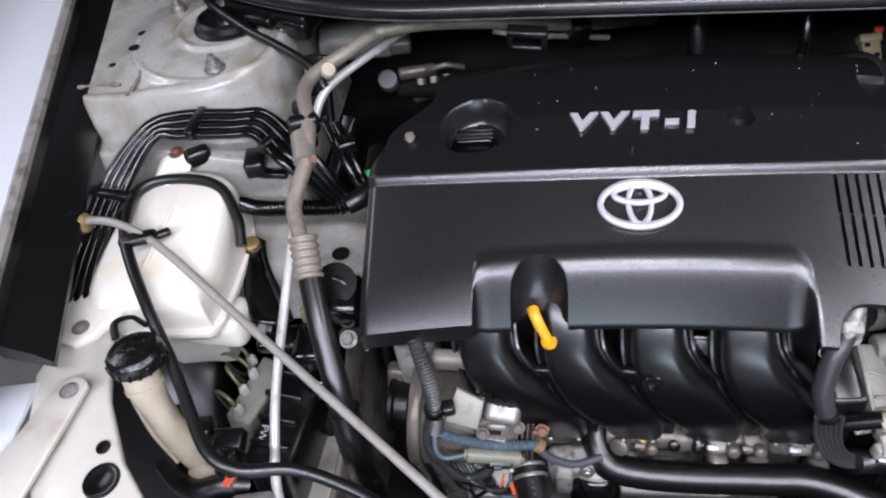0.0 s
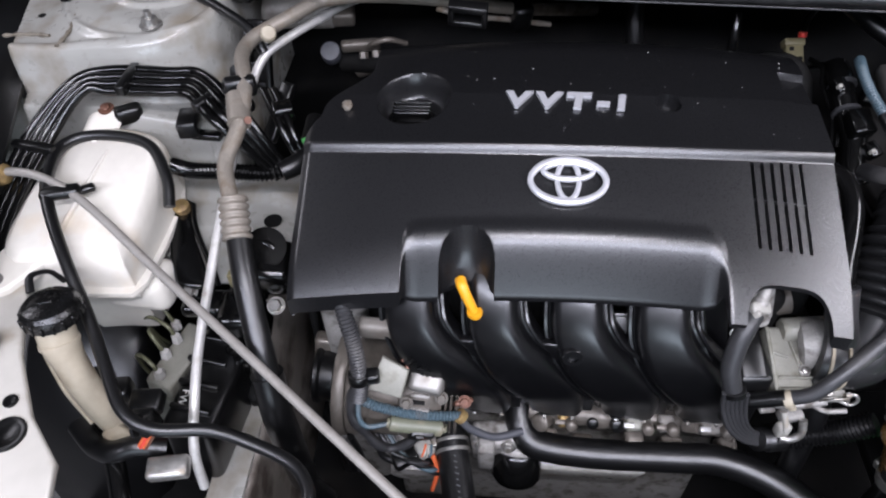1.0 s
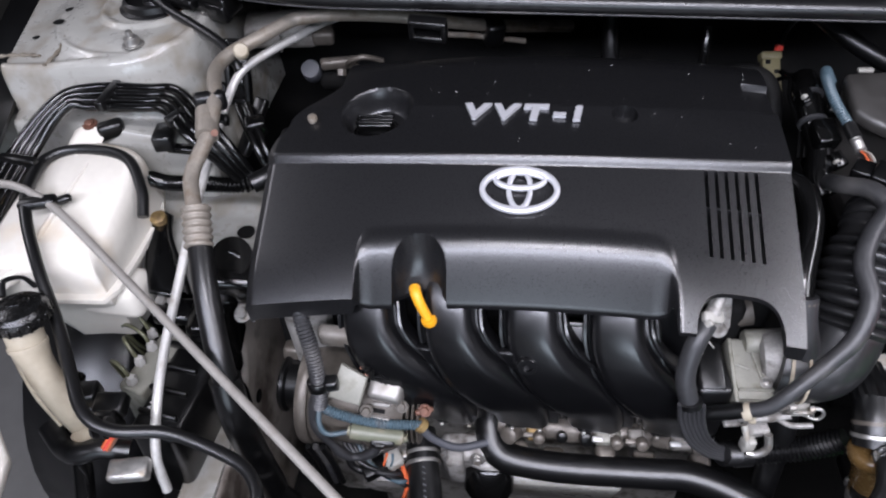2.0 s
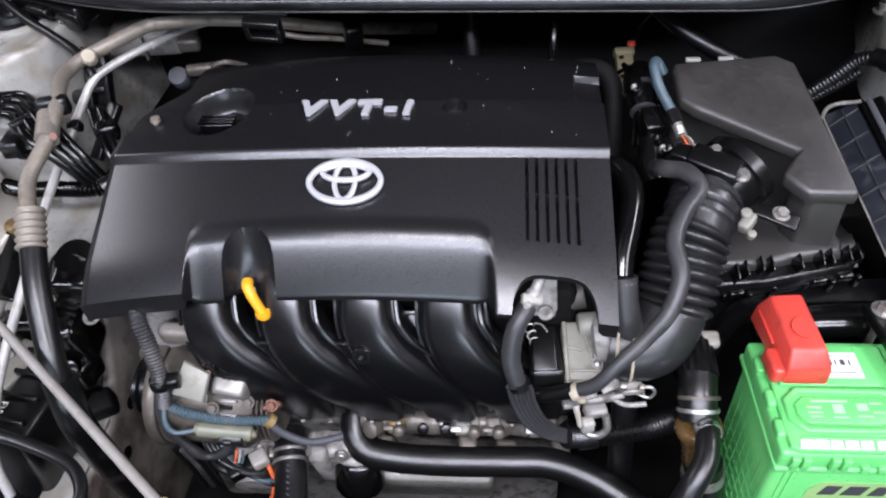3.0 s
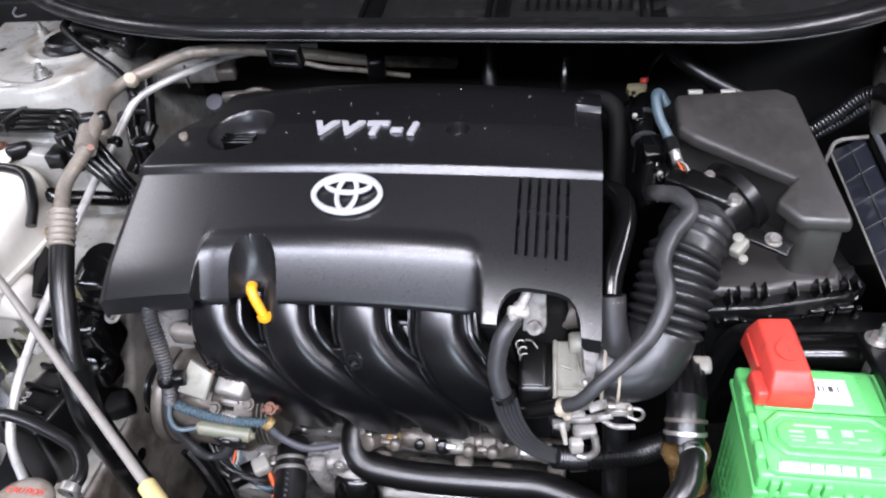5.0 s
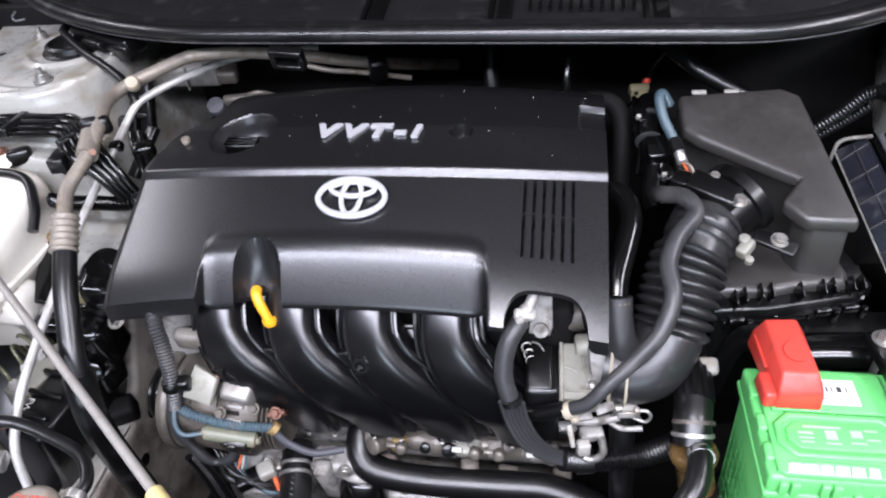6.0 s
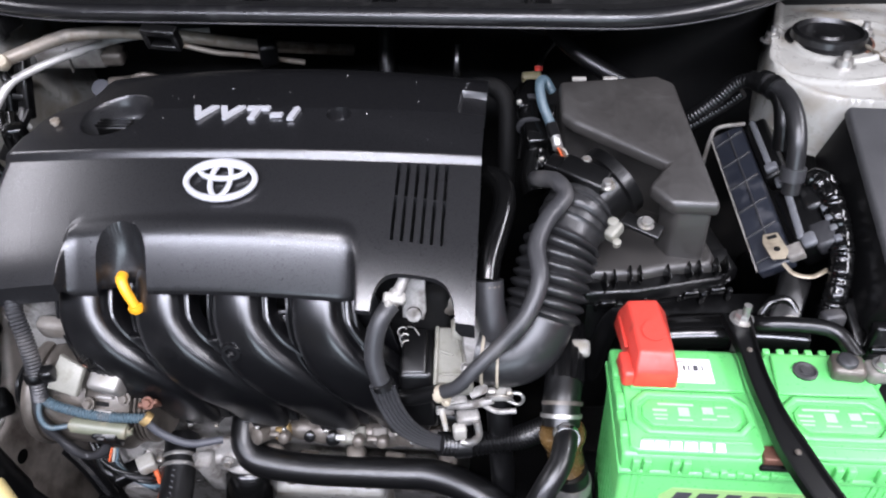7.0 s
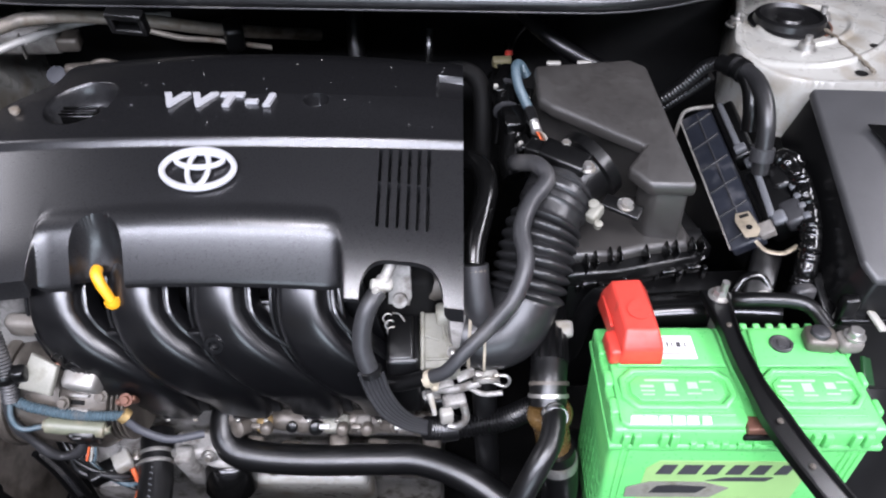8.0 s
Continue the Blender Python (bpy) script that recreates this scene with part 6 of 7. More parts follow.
for y, dx, reach, drop in ((0.398, 0.000, 0.030, 0.045), (0.424, -0.002, 0.016, 0.012), (0.446, 0.003, 0.040, 0.030), (0.464, -0.004, 0.022, 0.0)):
    x = -0.182 + dx
    part("fitting", lathe([(0.0065, 0), (0.0065, 0.007), (0.004, 0.011), (0, 0.011)], pose(x, y, 0.728, 0, 10, 0), 6), "bare", absu, "plated pipe fitting")
    part("tube", sweep([(x, y, 0.734), (x - 0.006, y + 0.004, 0.748), (x - 0.4 * reach - 0.008, y + 0.012, 0.758 - 0.2 * drop), (x - reach - 0.006, y + 0.024, 0.748 - 0.5 * drop), (x - reach - 0.010, y + 0.034, 0.72 - drop), (x - reach - 0.012, y + 0.05, 0.65)], 0.0023, 8, 8), "brakepipe", absu, "olive brake pipe")
part("mark", lathe([(0, 0), (0.003, 0), (0, 0.001)], pose(-0.190, 0.408, 0.7265, 0, 10, 0), 12), "dark", absu)
lettering("FW", 0.012, 0.0006, pose(-0.146, 0.372, 0.731, 0, 8, -95), "paper", abox, "lettering", "pale printed letters")

# ---- alternator ----
tp = thing("timing_housing", "grimy engine side housing, its panel coloured dark as if shaded", "housing", (-0.03, 0.48, 0.50))
# panel and rib are near-black to stand for the shade behind the alternator
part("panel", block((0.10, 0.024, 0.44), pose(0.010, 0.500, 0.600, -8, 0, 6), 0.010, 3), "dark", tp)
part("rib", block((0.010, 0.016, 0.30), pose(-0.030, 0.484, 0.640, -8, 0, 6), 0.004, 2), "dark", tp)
part("lug", block((0.022, 0.020, 0.050), pose(-0.012, 0.452, 0.712, -10, 8, 0), 0.006, 3), "grime", tp)
alt = thing("alternator", "cast aluminium alternator with copper windings", "alternator", (0.06, 0.42, 0.62))
am = along((0.016, 0.430, 0.695), (0.116, 0.425, 0.690))
part("front_housing", lathe([(0, 0), (0.035, 0), (0.055, 0.006), (0.062, 0.012), (0.062, 0.022), (0.056, 0.030), (0.056, 0.036), (0, 0.036)], am, 44), "grime", alt)
part("stator", lathe([(0, 0.036), (0.058, 0.036), (0.058, 0.066), (0, 0.066)], am, 44), "grime", alt)
part("rear_housing", lathe([(0, 0.066), (0.056, 0.066), (0.060, 0.074), (0.060, 0.098), (0.050, 0.112), (0, 0.114)], am, 44), "grime", alt)
part("pulley", lathe([(0, -0.036), (0.030, -0.036), (0.034, -0.033), (0.034, -0.029), (0.030, -0.026), (0.030, -0.012), (0.034, -0.009), (0.034, -0.005), (0, -0.004)], am, 36), "plastic", alt)
for k in range(9):
    part("fin", block((0.012, 0.0035, 0.020), am @ pose(0, 0, 0, 0, 0, 90 + 14 * (k - 4)) @ pose(0.058, 0, 0.090), 0.001), "alloy", alt)
    part("vent", block((0.003, 0.0045, 0.014), am @ pose(0, 0, 0, 0, 0, 97 + 14 * (k - 4)) @ pose(0.0602, 0, 0.088), 0.0005), "dark", alt)
part("winding", block((0.018, 0.004, 0.007), pose(0.096, 0.396, 0.772, 40, 0, 12), 0.001), "copper", alt, "copper winding")
part("winding", block((0.014, 0.004, 0.006), pose(0.094, 0.400, 0.780, 40, 0, 12), 0.001), "copper", alt, "copper winding")
part("plate", plate([(-0.020, -0.016), (0.014, -0.022), (0.020, 0.008), (-0.008, 0.020)], 0, 0.008, pose(0.076, 0.390, 0.766, 48, 0, -4), 0.002), "plate", alt, "dull pale plate")
part("terminal_block", block((0.040, 0.028, 0.024), pose(0.113, 0.392, 0.754, 32, 8, -6), 0.006, 3, 0.86), "bright", alt, "bright cast terminal cover")
part("tongue", block((0.070, 0.016, 0.026), pose(0.078, 0.420, 0.802, 10, 4, 0), 0.006, 3), "housing", alt)
for k in range(5):
    part("cooling_fin", lathe([(0, 0), (0.0485, 0), (0.0495, 0.0012), (0.0485, 0.0024), (0, 0.0024)], am @ pose(0, 0, 0.104 + 0.0056 * k), 40), "grime", alt)
part("front_flange", lathe([(0.050, -0.004), (0.063, -0.004), (0.065, 0.0), (0.065, 0.006), (0.063, 0.009), (0.050, 0.009)], am, 44), "grime", alt, "grimy cast flange")
for k in range(14):
    part("slot", block((0.010, 0.005, 0.003), am @ pose(0, 0, 0, 0, 0, 20 + 17 * k) @ pose(0.045, 0, -0.0005), 0.0008), "dark", alt)
for x, y, z in ((0.050, 0.388, 0.728), (0.092, 0.376, 0.735), (0.128, 0.384, 0.735)):
    part("bolt", bolt_bm(pose(x, y, z, 50, 0, 0), 0.005, 0.004, 0.007), "grime", alt)

# ---- hoses at the front ----
wh = thing("heater_hose", "black rubber water hose along the front of the engine", "hose", (0.35, 0.41, 0.55))
hose_clamp(wh, (0.217, 0.466, 0.624), (0, -1, -0.3), 0.0184, "steel", 0.008)
part("tube", sweep([(0.218, 0.478, 0.626), (0.216, 0.458, 0.622), (0.215, 0.438, 0.613), (0.221, 0.420, 0.602), (0.242, 0.409, 0.594), (0.304, 0.405, 0.589), (0.400, 0.405, 0.590), (0.450, 0.403, 0.592), (0.50, 0.385, 0.590), (0.56, 0.35, 0.575)], 0.0180, 20, 8), "rubber", wh)
rh = thing("radiator_hose", "black braided radiator hose with a steel clamp", "hose", (0.13, 0.38, 0.55))
part("tube", sweep([(0.127, 0.440, 0.592), (0.133, 0.412, 0.585), (0.142, 0.370, 0.575), (0.155, 0.30, 0.565), (0.165, 0.24, 0.56)], 0.0195, 22, 8), "rubber", rh)
hose_clamp(rh, (0.1330, 0.4125, 0.5850), (0.2, -1, -0.22), 0.0204, "steel", 0.004)
hose_clamp(rh, (0.1355, 0.4005, 0.5825), (0.2, -1, -0.22), 0.0204, "steel", 0.004)
for k in range(9):
    part("hose_print", block((0.0016, 0.0032 + 0.0016 * (k % 2), 0.0010), pose(0.1392 + 0.0012 * k, 0.388 - 0.0068 * k, 0.5990 - 0.0011 * k, 0, 0, 70), 0.0003), "grey", rh)
part("clamp_ear", block((0.008, 0.014, 0.012), pose(0.1120, 0.408, 0.590, 10, 0, 10), 0.002), "steel", rh, "bright clamp ear")
belt = thing("drive_belt", "black ribbed drive belt below the alternator", "belt", (0.01, 0.41, 0.50))
for k in range(3):
    part("belt_rib", sweep([(-0.006 + 0.009 * k, 0.404, 0.600), (-0.002 + 0.009 * k, 0.408, 0.56), (0.002 + 0.009 * k, 0.410, 0.50)], 0.0042, 8), ("rubber", "hose", "rubber")[k], belt)

neck = thing("coolant_joint", "amber plastic coolant joint with black hoses", "pipe joint", (0.59, 0.38, 0.60))
part("body", lathe([(0, 0), (0.0175, 0), (0.0175, 0.036), (0.0215, 0.042), (0.0230, 0.048), (0.0215, 0.054), (0.018, 0.056), (0, 0.056)], along((0.592, 0.352, 0.69), (0.583, 0.367, 0.745)), 30), "amber", neck, "amber plastic collar")
part("upper_hose", sweep([(0.583, 0.368, 0.744), (0.583, 0.384, 0.758), (0.586, 0.404, 0.767)], 0.0182, 22), "rubber", neck, "black hose")
part("ribbed_hose", rings_to_bm([[(0.586 + 0.003 * k + (0.0180 + 0.0014 * (i % 2)) * math.cos(i * math.pi / 16), 0.402 + 0.030 * k - 0.30 * (0.0180 + 0.0014 * (i % 2)) * math.sin(i * math.pi / 16), 0.766 - 0.004 * k + 0.95 * (0.0180 + 0.0014 * (i % 2)) * math.sin(i * math.pi / 16)) for i in range(32)] for k in range(4)]), "rubber", neck, "ribbed black hose", 20)
hose_clamp(neck, (0.583, 0.375, 0.751), (0, 0.75, 0.66), 0.0186, "steel", 0.004)
hose_clamp(neck, (0.584, 0.384, 0.758), (0, 0.80, 0.60), 0.0186, "grime", 0.004)
part("lower_hose", sweep([(0.588, 0.358, 0.748), (0.586, 0.346, 0.754), (0.580, 0.322, 0.750), (0.567, 0.303, 0.738), (0.552, 0.287, 0.710), (0.535, 0.27, 0.66)], 0.0112, 18), "rubber", neck, "black hose")
hose_clamp(neck, (0.5865, 0.350, 0.7520), (0.1, -0.95, 0.3), 0.0116, "chrome", 0.008)
part("lower_pipe", sweep([(0.592, 0.350, 0.70), (0.600, 0.345, 0.65), (0.605, 0.35, 0.56)], 0.019, 18), "rubber", neck)
hose_clamp(neck, (0.595, 0.348, 0.680), (0.1, -0.2, -1), 0.0195, "steel", 0.012)

# fuel hose dropping past the manifold, and its flat cable sheath
fuel = thing("fuel_hose", "black fuel hose from a plated fitting into ribbed conduit", "hose", (0.41, 0.42, 0.70))
part("tube", sweep([(0.419, 0.420, 0.850), (0.411, 0.408, 0.843), (0.405, 0.398, 0.828), (0.403, 0.389, 0.808), (0.407, 0.382, 0.790), (0.411, 0.379, 0.780)], 0.0092, 16), "hose", fuel)
part("fitting", sweep([(0.434, 0.446, 0.872), (0.426, 0.430, 0.860), (0.418, 0.420, 0.849)], lambda s, d: 0.0055 + 0.002 * (s > 0.6), 12), "alloy", fuel, "plated fitting")
part("clip", block((0.020, 0.010, 0.008), pose(0.422, 0.421, 0.857, 30, 20, 12), 0.002, 2), "white_wire", fuel, "white plastic clip")
part("clip", block((0.009, 0.010, 0.014), pose(0.428, 0.426, 0.852, 35, 0, 12), 0.002, 2), "white_wire", fuel, "white plastic clip")
part("clip_tooth", block((0.006, 0.006, 0.012), pose(0.417, 0.414, 0.855, 20, 30, 40), 0.0015, 2), "white_wire", fuel)
part("band", lathe([(0.0094, -0.004), (0.0110, -0.003), (0.0110, 0.003), (0.0094, 0.004)], along((0.411, 0.379, 0.782), (0.414, 0.376, 0.770)), 20), "rubber", fuel)
for k in range(6):
    o = (k - 2.5) * 0.0042
    part("strand", sweep([(0.411 + o, 0.378 - abs(o) * 0.3, 0.784), (0.416 + o, 0.374, 0.757), (0.427 + o * 0.9, 0.372 + o * 0.3, 0.729), (0.444 + o * 0.6, 0.375 + o * 0.5, 0.705), (0.464 + o * 0.3, 0.384 + o * 0.6, 0.683)], 0.0026, 8, 8), "hose", fuel, "grey ribbed sheath strand")
part("conduit", conduit([(0.460, 0.382, 0.686), (0.483, 0.392, 0.672), (0.512, 0.396, 0.672), (0.545, 0.396, 0.684), (0.575, 0.392, 0.712)], 0.0120, 0.0045, 0.001), "rubber", fuel)
part("band", lathe([(0.0125, -0.010), (0.0142, -0.009), (0.0142, 0.009), (0.0125, 0.010)], along((0.484, 0.392, 0.672), (0.51, 0.396, 0.672)), 22), "rubber", fuel, "black tape band")

# harness at the left front of the engine
hn = thing("engine_harness", "corrugated engine wiring harness with taped branches", "wiring", (0.03, 0.39, 0.70))
part("conduit", conduit([(0.026, 0.440, 0.850), (0.034, 0.412, 0.838), (0.042, 0.397, 0.812), (0.046, 0.385, 0.785), (0.046, 0.376, 0.760), (0.044, 0.372, 0.745)], 0.0080, 0.0036, 0.0007), "hose", hn)
part("conduit", conduit([(0.044, 0.373, 0.744), (0.065, 0.370, 0.734), (0.105, 0.370, 0.722), (0.150, 0.377, 0.712)], 0.0052, 0.0035, 0.0006), "bluegrey", hn, "blue-grey corrugated conduit")
part("tail", sweep([(0.146, 0.376, 0.709), (0.160, 0.374, 0.690), (0.185, 0.376, 0.672), (0.215, 0.390, 0.662)], 0.0044, 12), "slate", hn)
part("sleeve", sweep([(0.072, 0.362, 0.718), (0.082, 0.362, 0.716), (0.125, 0.366, 0.704), (0.130, 0.367, 0.703)], lambda s, d: 0.0088 - 0.003 * (s < 0.05 or s > 0.95), 16), "olive", hn, "olive-grey plastic sleeve")
part("branch", sweep([(0.040, 0.380, 0.750), (0.033, 0.371, 0.724), (0.038, 0.366, 0.705), (0.048, 0.363, 0.686), (0.058, 0.362, 0.668), (0.070, 0.363, 0.659), (0.088, 0.366, 0.664), (0.100, 0.368, 0.680)], lambda q, d: 0.0075 + 0.0012 * math.sin(d * 160), 12, flat=0.7), "hose", hn, "creased grey tape")
cn = part("connector", block((0.026, 0.018, 0.034), pose(0.106, 0.366, 0.697, 24, 10, 6), 0.003), "plastic", hn, "black connector")
part("latch", block((0.010, 0.005, 0.018), pose(0.105, 0.355, 0.702, 24, 10, 6), 0.0015), "plastic", cn)

# ---- between the engine cover and the air box ----
vp = thing("ventilation_hose", "glossy black crankcase hose beside the engine cover", "hose", (0.52, 0.5, 0.76))
part("tube", sweep([(0.490, 0.575, 0.890), (0.505, 0.570, 0.898), (0.519, 0.556, 0.898), (0.524, 0.530, 0.890), (0.518, 0.500, 0.877), (0.511, 0.475, 0.862), (0.509, 0.458, 0.849)], 0.0118, 18), "gloss", vp)
part("lower_hose", sweep([(0.510, 0.458, 0.850), (0.512, 0.444, 0.828), (0.518, 0.432, 0.805), (0.522, 0.43, 0.79)], 0.0150, 18), "hose", vp, "dull grey sleeve")
hose_clamp(vp, (0.5105, 0.455, 0.846), (0.05, -0.5, -0.85), 0.0130, "grime", 0.006)
cw = thing("sensor_cable", "blue-grey corrugated sensor cable with bare coloured wires", "cable", (0.57, 0.64, 0.90))
part("conduit", conduit([(0.575, 0.700, 0.930), (0.566, 0.700, 0.944), (0.560, 0.684, 0.948), (0.562, 0.655, 0.940), (0.570, 0.630, 0.930), (0.573, 0.622, 0.927)], 0.0052, 0.003, 0.0004), "bluegrey", cw)
part("tape", sweep([(0.572, 0.624, 0.928), (0.576, 0.608, 0.922)], 0.0066, 12), "rubber", cw)
part("foil", sweep(fine([(0.576, 0.609, 0.922), (0.579, 0.594, 0.917)], 0.001), lambda q, d: 0.0052 + 0.0008 * math.sin(d * 2200), 10, 1), "steel", cw, "silvery foil wrap")
for k, c in enumerate(("orange", "copper", "white_wire")):
    part("wire", sweep([(0.578 + 0.0015 * k, 0.596, 0.917), (0.580 + 0.003 * k, 0.588, 0.918), (0.583 + 0.003 * k, 0.580, 0.915)], 0.0012, 6), c, cw)
oc = thing("ochre_connector", "ochre plastic connector behind the engine cover", "connector", (0.555, 0.82, 0.84))
om = pose(0.555, 0.822, 0.862, -50, 0, 4)
part("body", block((0.022, 0.012, 0.062), om, 0.002), "ochre", oc)
for k in range(4):
    part("latch", block((0.006, 0.003, 0.005), om @ pose(0.005 * (-1) ** k, -0.0065, -0.020 + 0.013 * k), 0.001), "dark", oc)
part("collar", block((0.026, 0.016, 0.010), om @ pose(0, 0, 0.028), 0.002), "ochre", oc)
part("plug", lathe([(0, 0), (0.0055, 0), (0.0055, 0.006), (0, 0.007)], pose(0.563, 0.846, 0.888, -20, 0, 0), 12), "red", oc)
part("lead", sweep([(0.563, 0.848, 0.890), (0.572, 0.866, 0.905), (0.590, 0.880, 0.92)], 0.004, 8), "rubber", oc)
bw = thing("wiring_loom", "taped black wiring loom with white ties beside the air box", "wiring", (0.555, 0.66, 0.88))
part("loom", sweep([(0.552, 0.715, 0.925), (0.548, 0.690, 0.925), (0.550, 0.660, 0.912), (0.556, 0.630, 0.895), (0.552, 0.600, 0.875), (0.556, 0.585, 0.865)], 0.0135, 14), "gloss", bw)
part("box", block((0.024, 0.030, 0.020), pose(0.556, 0.632, 0.910, 20, 0, 10), 0.003), "gloss", bw)
for k in range(5):
    part("lead", sweep([(0.530 + 0.009 * k, 0.745 + 0.006 * (k % 3), 0.905 + 0.008 * (k % 2)), (0.536 + 0.007 * k, 0.715, 0.926 - 0.004 * (k % 2)), (0.533 + 0.008 * k, 0.690, 0.918), (0.541 + 0.006 * k, 0.660 - 0.006 * (k % 2), 0.900), (0.538 + 0.006 * k, 0.630, 0.880)], 0.0026 + 0.0008 * (k % 2), 8), "gloss", bw)
# added plugs, each with a pale block as a glint beside the loom
for x, y, z, a in ((0.541, 0.672, 0.930, 20), (0.571, 0.664, 0.922, -15), (0.566, 0.606, 0.896, 30)):
    part("plug", block((0.014, 0.018, 0.012), pose(x, y, z, 25, 0, a), 0.002), "gloss", bw)
    part("lock", block((0.005, 0.004, 0.006), pose(x - 0.004, y - 0.008, z + 0.005, 25, 0, a), 0.001), "white_wire", bw, "small pale block standing for a glint")
for y, z in ((0.682, 0.924), (0.652, 0.911)):
    part("tie", lathe([(0.0136, -0.002), (0.0148, -0.0015), (0.0148, 0.0015), (0.0136, 0.002)], along((0.549, y, z), (0.551, y - 0.03, z - 0.012)), 16), "hose", bw, "grey cable tie")

# ---- small things at the left ----
cd = thing("hose_conduit", "glossy black corrugated conduit crossing to the engine", "conduit", (-0.1, 0.58, 0.84))
part("conduit", conduit([(-0.190, 0.590, 0.865), (-0.160, 0.577, 0.870), (-0.110, 0.573, 0.873), (-0.070, 0.574, 0.872), (-0.045, 0.590, 0.873)], 0.0085, 0.0045, 0.0011), "gloss", cd)
part("hose", sweep([(-0.060, 0.576, 0.872), (-0.040, 0.592, 0.875), (-0.035, 0.625, 0.878), (-0.038, 0.665, 0.875)], 0.0115, 16), "rubber", cd)
part("band", lathe([(0.0116, -0.006), (0.0122, -0.004), (0.0122, 0.004), (0.0116, 0.006)], along((-0.036, 0.612, 0.877), (-0.035, 0.64, 0.878)), 18), "green", cd, "green tape band")
bf = thing("brake_fluid_tank", "milky brake fluid tank below the aluminium pipe", "fluid tank", (-0.06, 0.82, 0.84))
part("body", block((0.100, 0.050, 0.036), pose(-0.082, 0.826, 0.932, 8, 4, 10), 0.010, 4, 0.9), "trim", bf, "dusty milky tank")
part("rib", block((0.003, 0.052, 0.034), pose(-0.082, 0.824, 0.930, 8, 4, 10), 0.001), "trim", bf)
part("step", block((0.030, 0.030, 0.020), pose(-0.026, 0.826, 0.924, 8, 4, 10), 0.005, 3), "grime", bf)
part("neck", sweep([(-0.012, 0.812, 0.850), (0.012, 0.802, 0.862), (0.030, 0.792, 0.870)], 0.009, 12), "grime", bf)
mc = thing("master_cylinder", "grey brake master cylinder with a plastic plug", "master cylinder", (0.0, 0.80, 0.87))
part("barrel", sweep([(-0.03, 0.815, 0.865), (0.02, 0.80, 0.872), (0.06, 0.79, 0.875)], 0.016, 18), "dark", mc)
part("plug", lathe([(0, 0), (0.0125, 0), (0.0130, 0.003), (0.0130, 0.020), (0.0118, 0.022), (0, 0.0222)], along((-0.044, 0.806, 0.876), (-0.040, 0.780, 0.905)), 28), "slate", mc, "grey plastic plug")
part("flange", block((0.050, 0.012, 0.016), pose(-0.002, 0.796, 0.898, 20, 0, 10), 0.004), "grime", mc)
part("pipe", sweep([(0.010, 0.790, 0.900), (0.022, 0.776, 0.914), (0.040, 0.776, 0.918), (0.058, 0.790, 0.905)], 0.0035, 10), "grime", mc)
for k in range(3):
    part("nut", lathe([(0.006, 0), (0.006, 0.008), (0, 0.009)], pose(0.004 + 0.016 * k, 0.778 + 0.003 * k, 0.890, -30, 0, 0), 6), "grime", mc)
lad = thing("cable_guide", "black plastic cable guide below the pipe joint", "cable guide", (-0.115, 0.72, 0.86))
gm = Matrix.Translation((-0.113, 0.732, 0.922)) @ pose(0, 0, 0, 64, 0, -3)
for dx in (-0.013, 0.011):
    part("rail", block((0.008, 0.080, 0.012), gm @ pose(dx, 0, 0), 0.002), "plastic", lad)
for k, dy in enumerate((-0.036, -0.012, 0.012, 0.036)):
    part("rung", block((0.026, 0.009, 0.008), gm @ pose(0, dy, 0), 0.002), "plastic", lad)
part("backing", block((0.026, 0.078, 0.004), gm @ pose(0, 0, -0.008), 0.001), "dark", lad)
part("eye", lathe([(0.006, 0), (0.0105, 0), (0.0105, 0.008), (0.006, 0.008)], gm @ pose(-0.026, -0.022, 0), 20), "rubber", lad)
part("tip", block((0.006, 0.006, 0.014), pose(-0.106, 0.708, 0.880, 20, 0, 0), 0.002), "paper", lad, "small white tip")
sb = thing("stud_bracket", "black steel bracket with a brassy stud beside the tank", "bracket", (-0.16, 0.53, 0.75))
part("arm", plate([(-0.011, 0.012), (0.0, 0.015), (0.011, 0.012), (0.022, -0.030), (0.050, -0.075), (0.052, -0.092), (0.020, -0.092), (0.004, -0.060), (-0.009, -0.020)], -0.004, 0.005, Matrix.Translation((-0.178, 0.556, 0.826)) @ pose(0, 0, 0, 12, 14, 0), 0.003), "gloss", sb)
part("arm_lip", sweep([(-0.166, 0.560, 0.834), (-0.154, 0.528, 0.826), (-0.126, 0.484, 0.808), (-0.118, 0.470, 0.800)], 0.0032, 8), "gloss", sb)
part("lower_arm", block((0.060, 0.030, 0.018), pose(-0.130, 0.462, 0.778, 8, 10, 8), 0.005, 2), "gloss", sb)
part("nut", bolt_bm(pose(-0.152, 0.466, 0.790, 20, 0, 0), 0.006, 0.005, 0.009), "steel", sb)
part("stud", lathe([(0, 0), (0.0095, 0), (0.0095, 0.008), (0.007, 0.010), (0, 0.010)], pose(-0.178, 0.556, 0.829, 10, 0, 0), 16), "brass", sb, "brassy stud")
mt = thing("engine_mount", "glossy black engine mount bracket with plated bolts", "engine mount", (-0.08, 0.47, 0.66))
part("arm", block((0.055, 0.050, 0.045), pose(-0.062, 0.480, 0.822, 12, 10, 8), 0.010, 3), "gloss", mt)
part("foot", block((0.050, 0.050, 0.070), pose(-0.098, 0.462, 0.752, 10, 0, 5), 0.012, 3), "gloss", mt)
part("lower", block((0.045, 0.040, 0.045), pose(-0.102, 0.448, 0.706, 0, 10, -15), 0.012, 3), "gloss", mt)
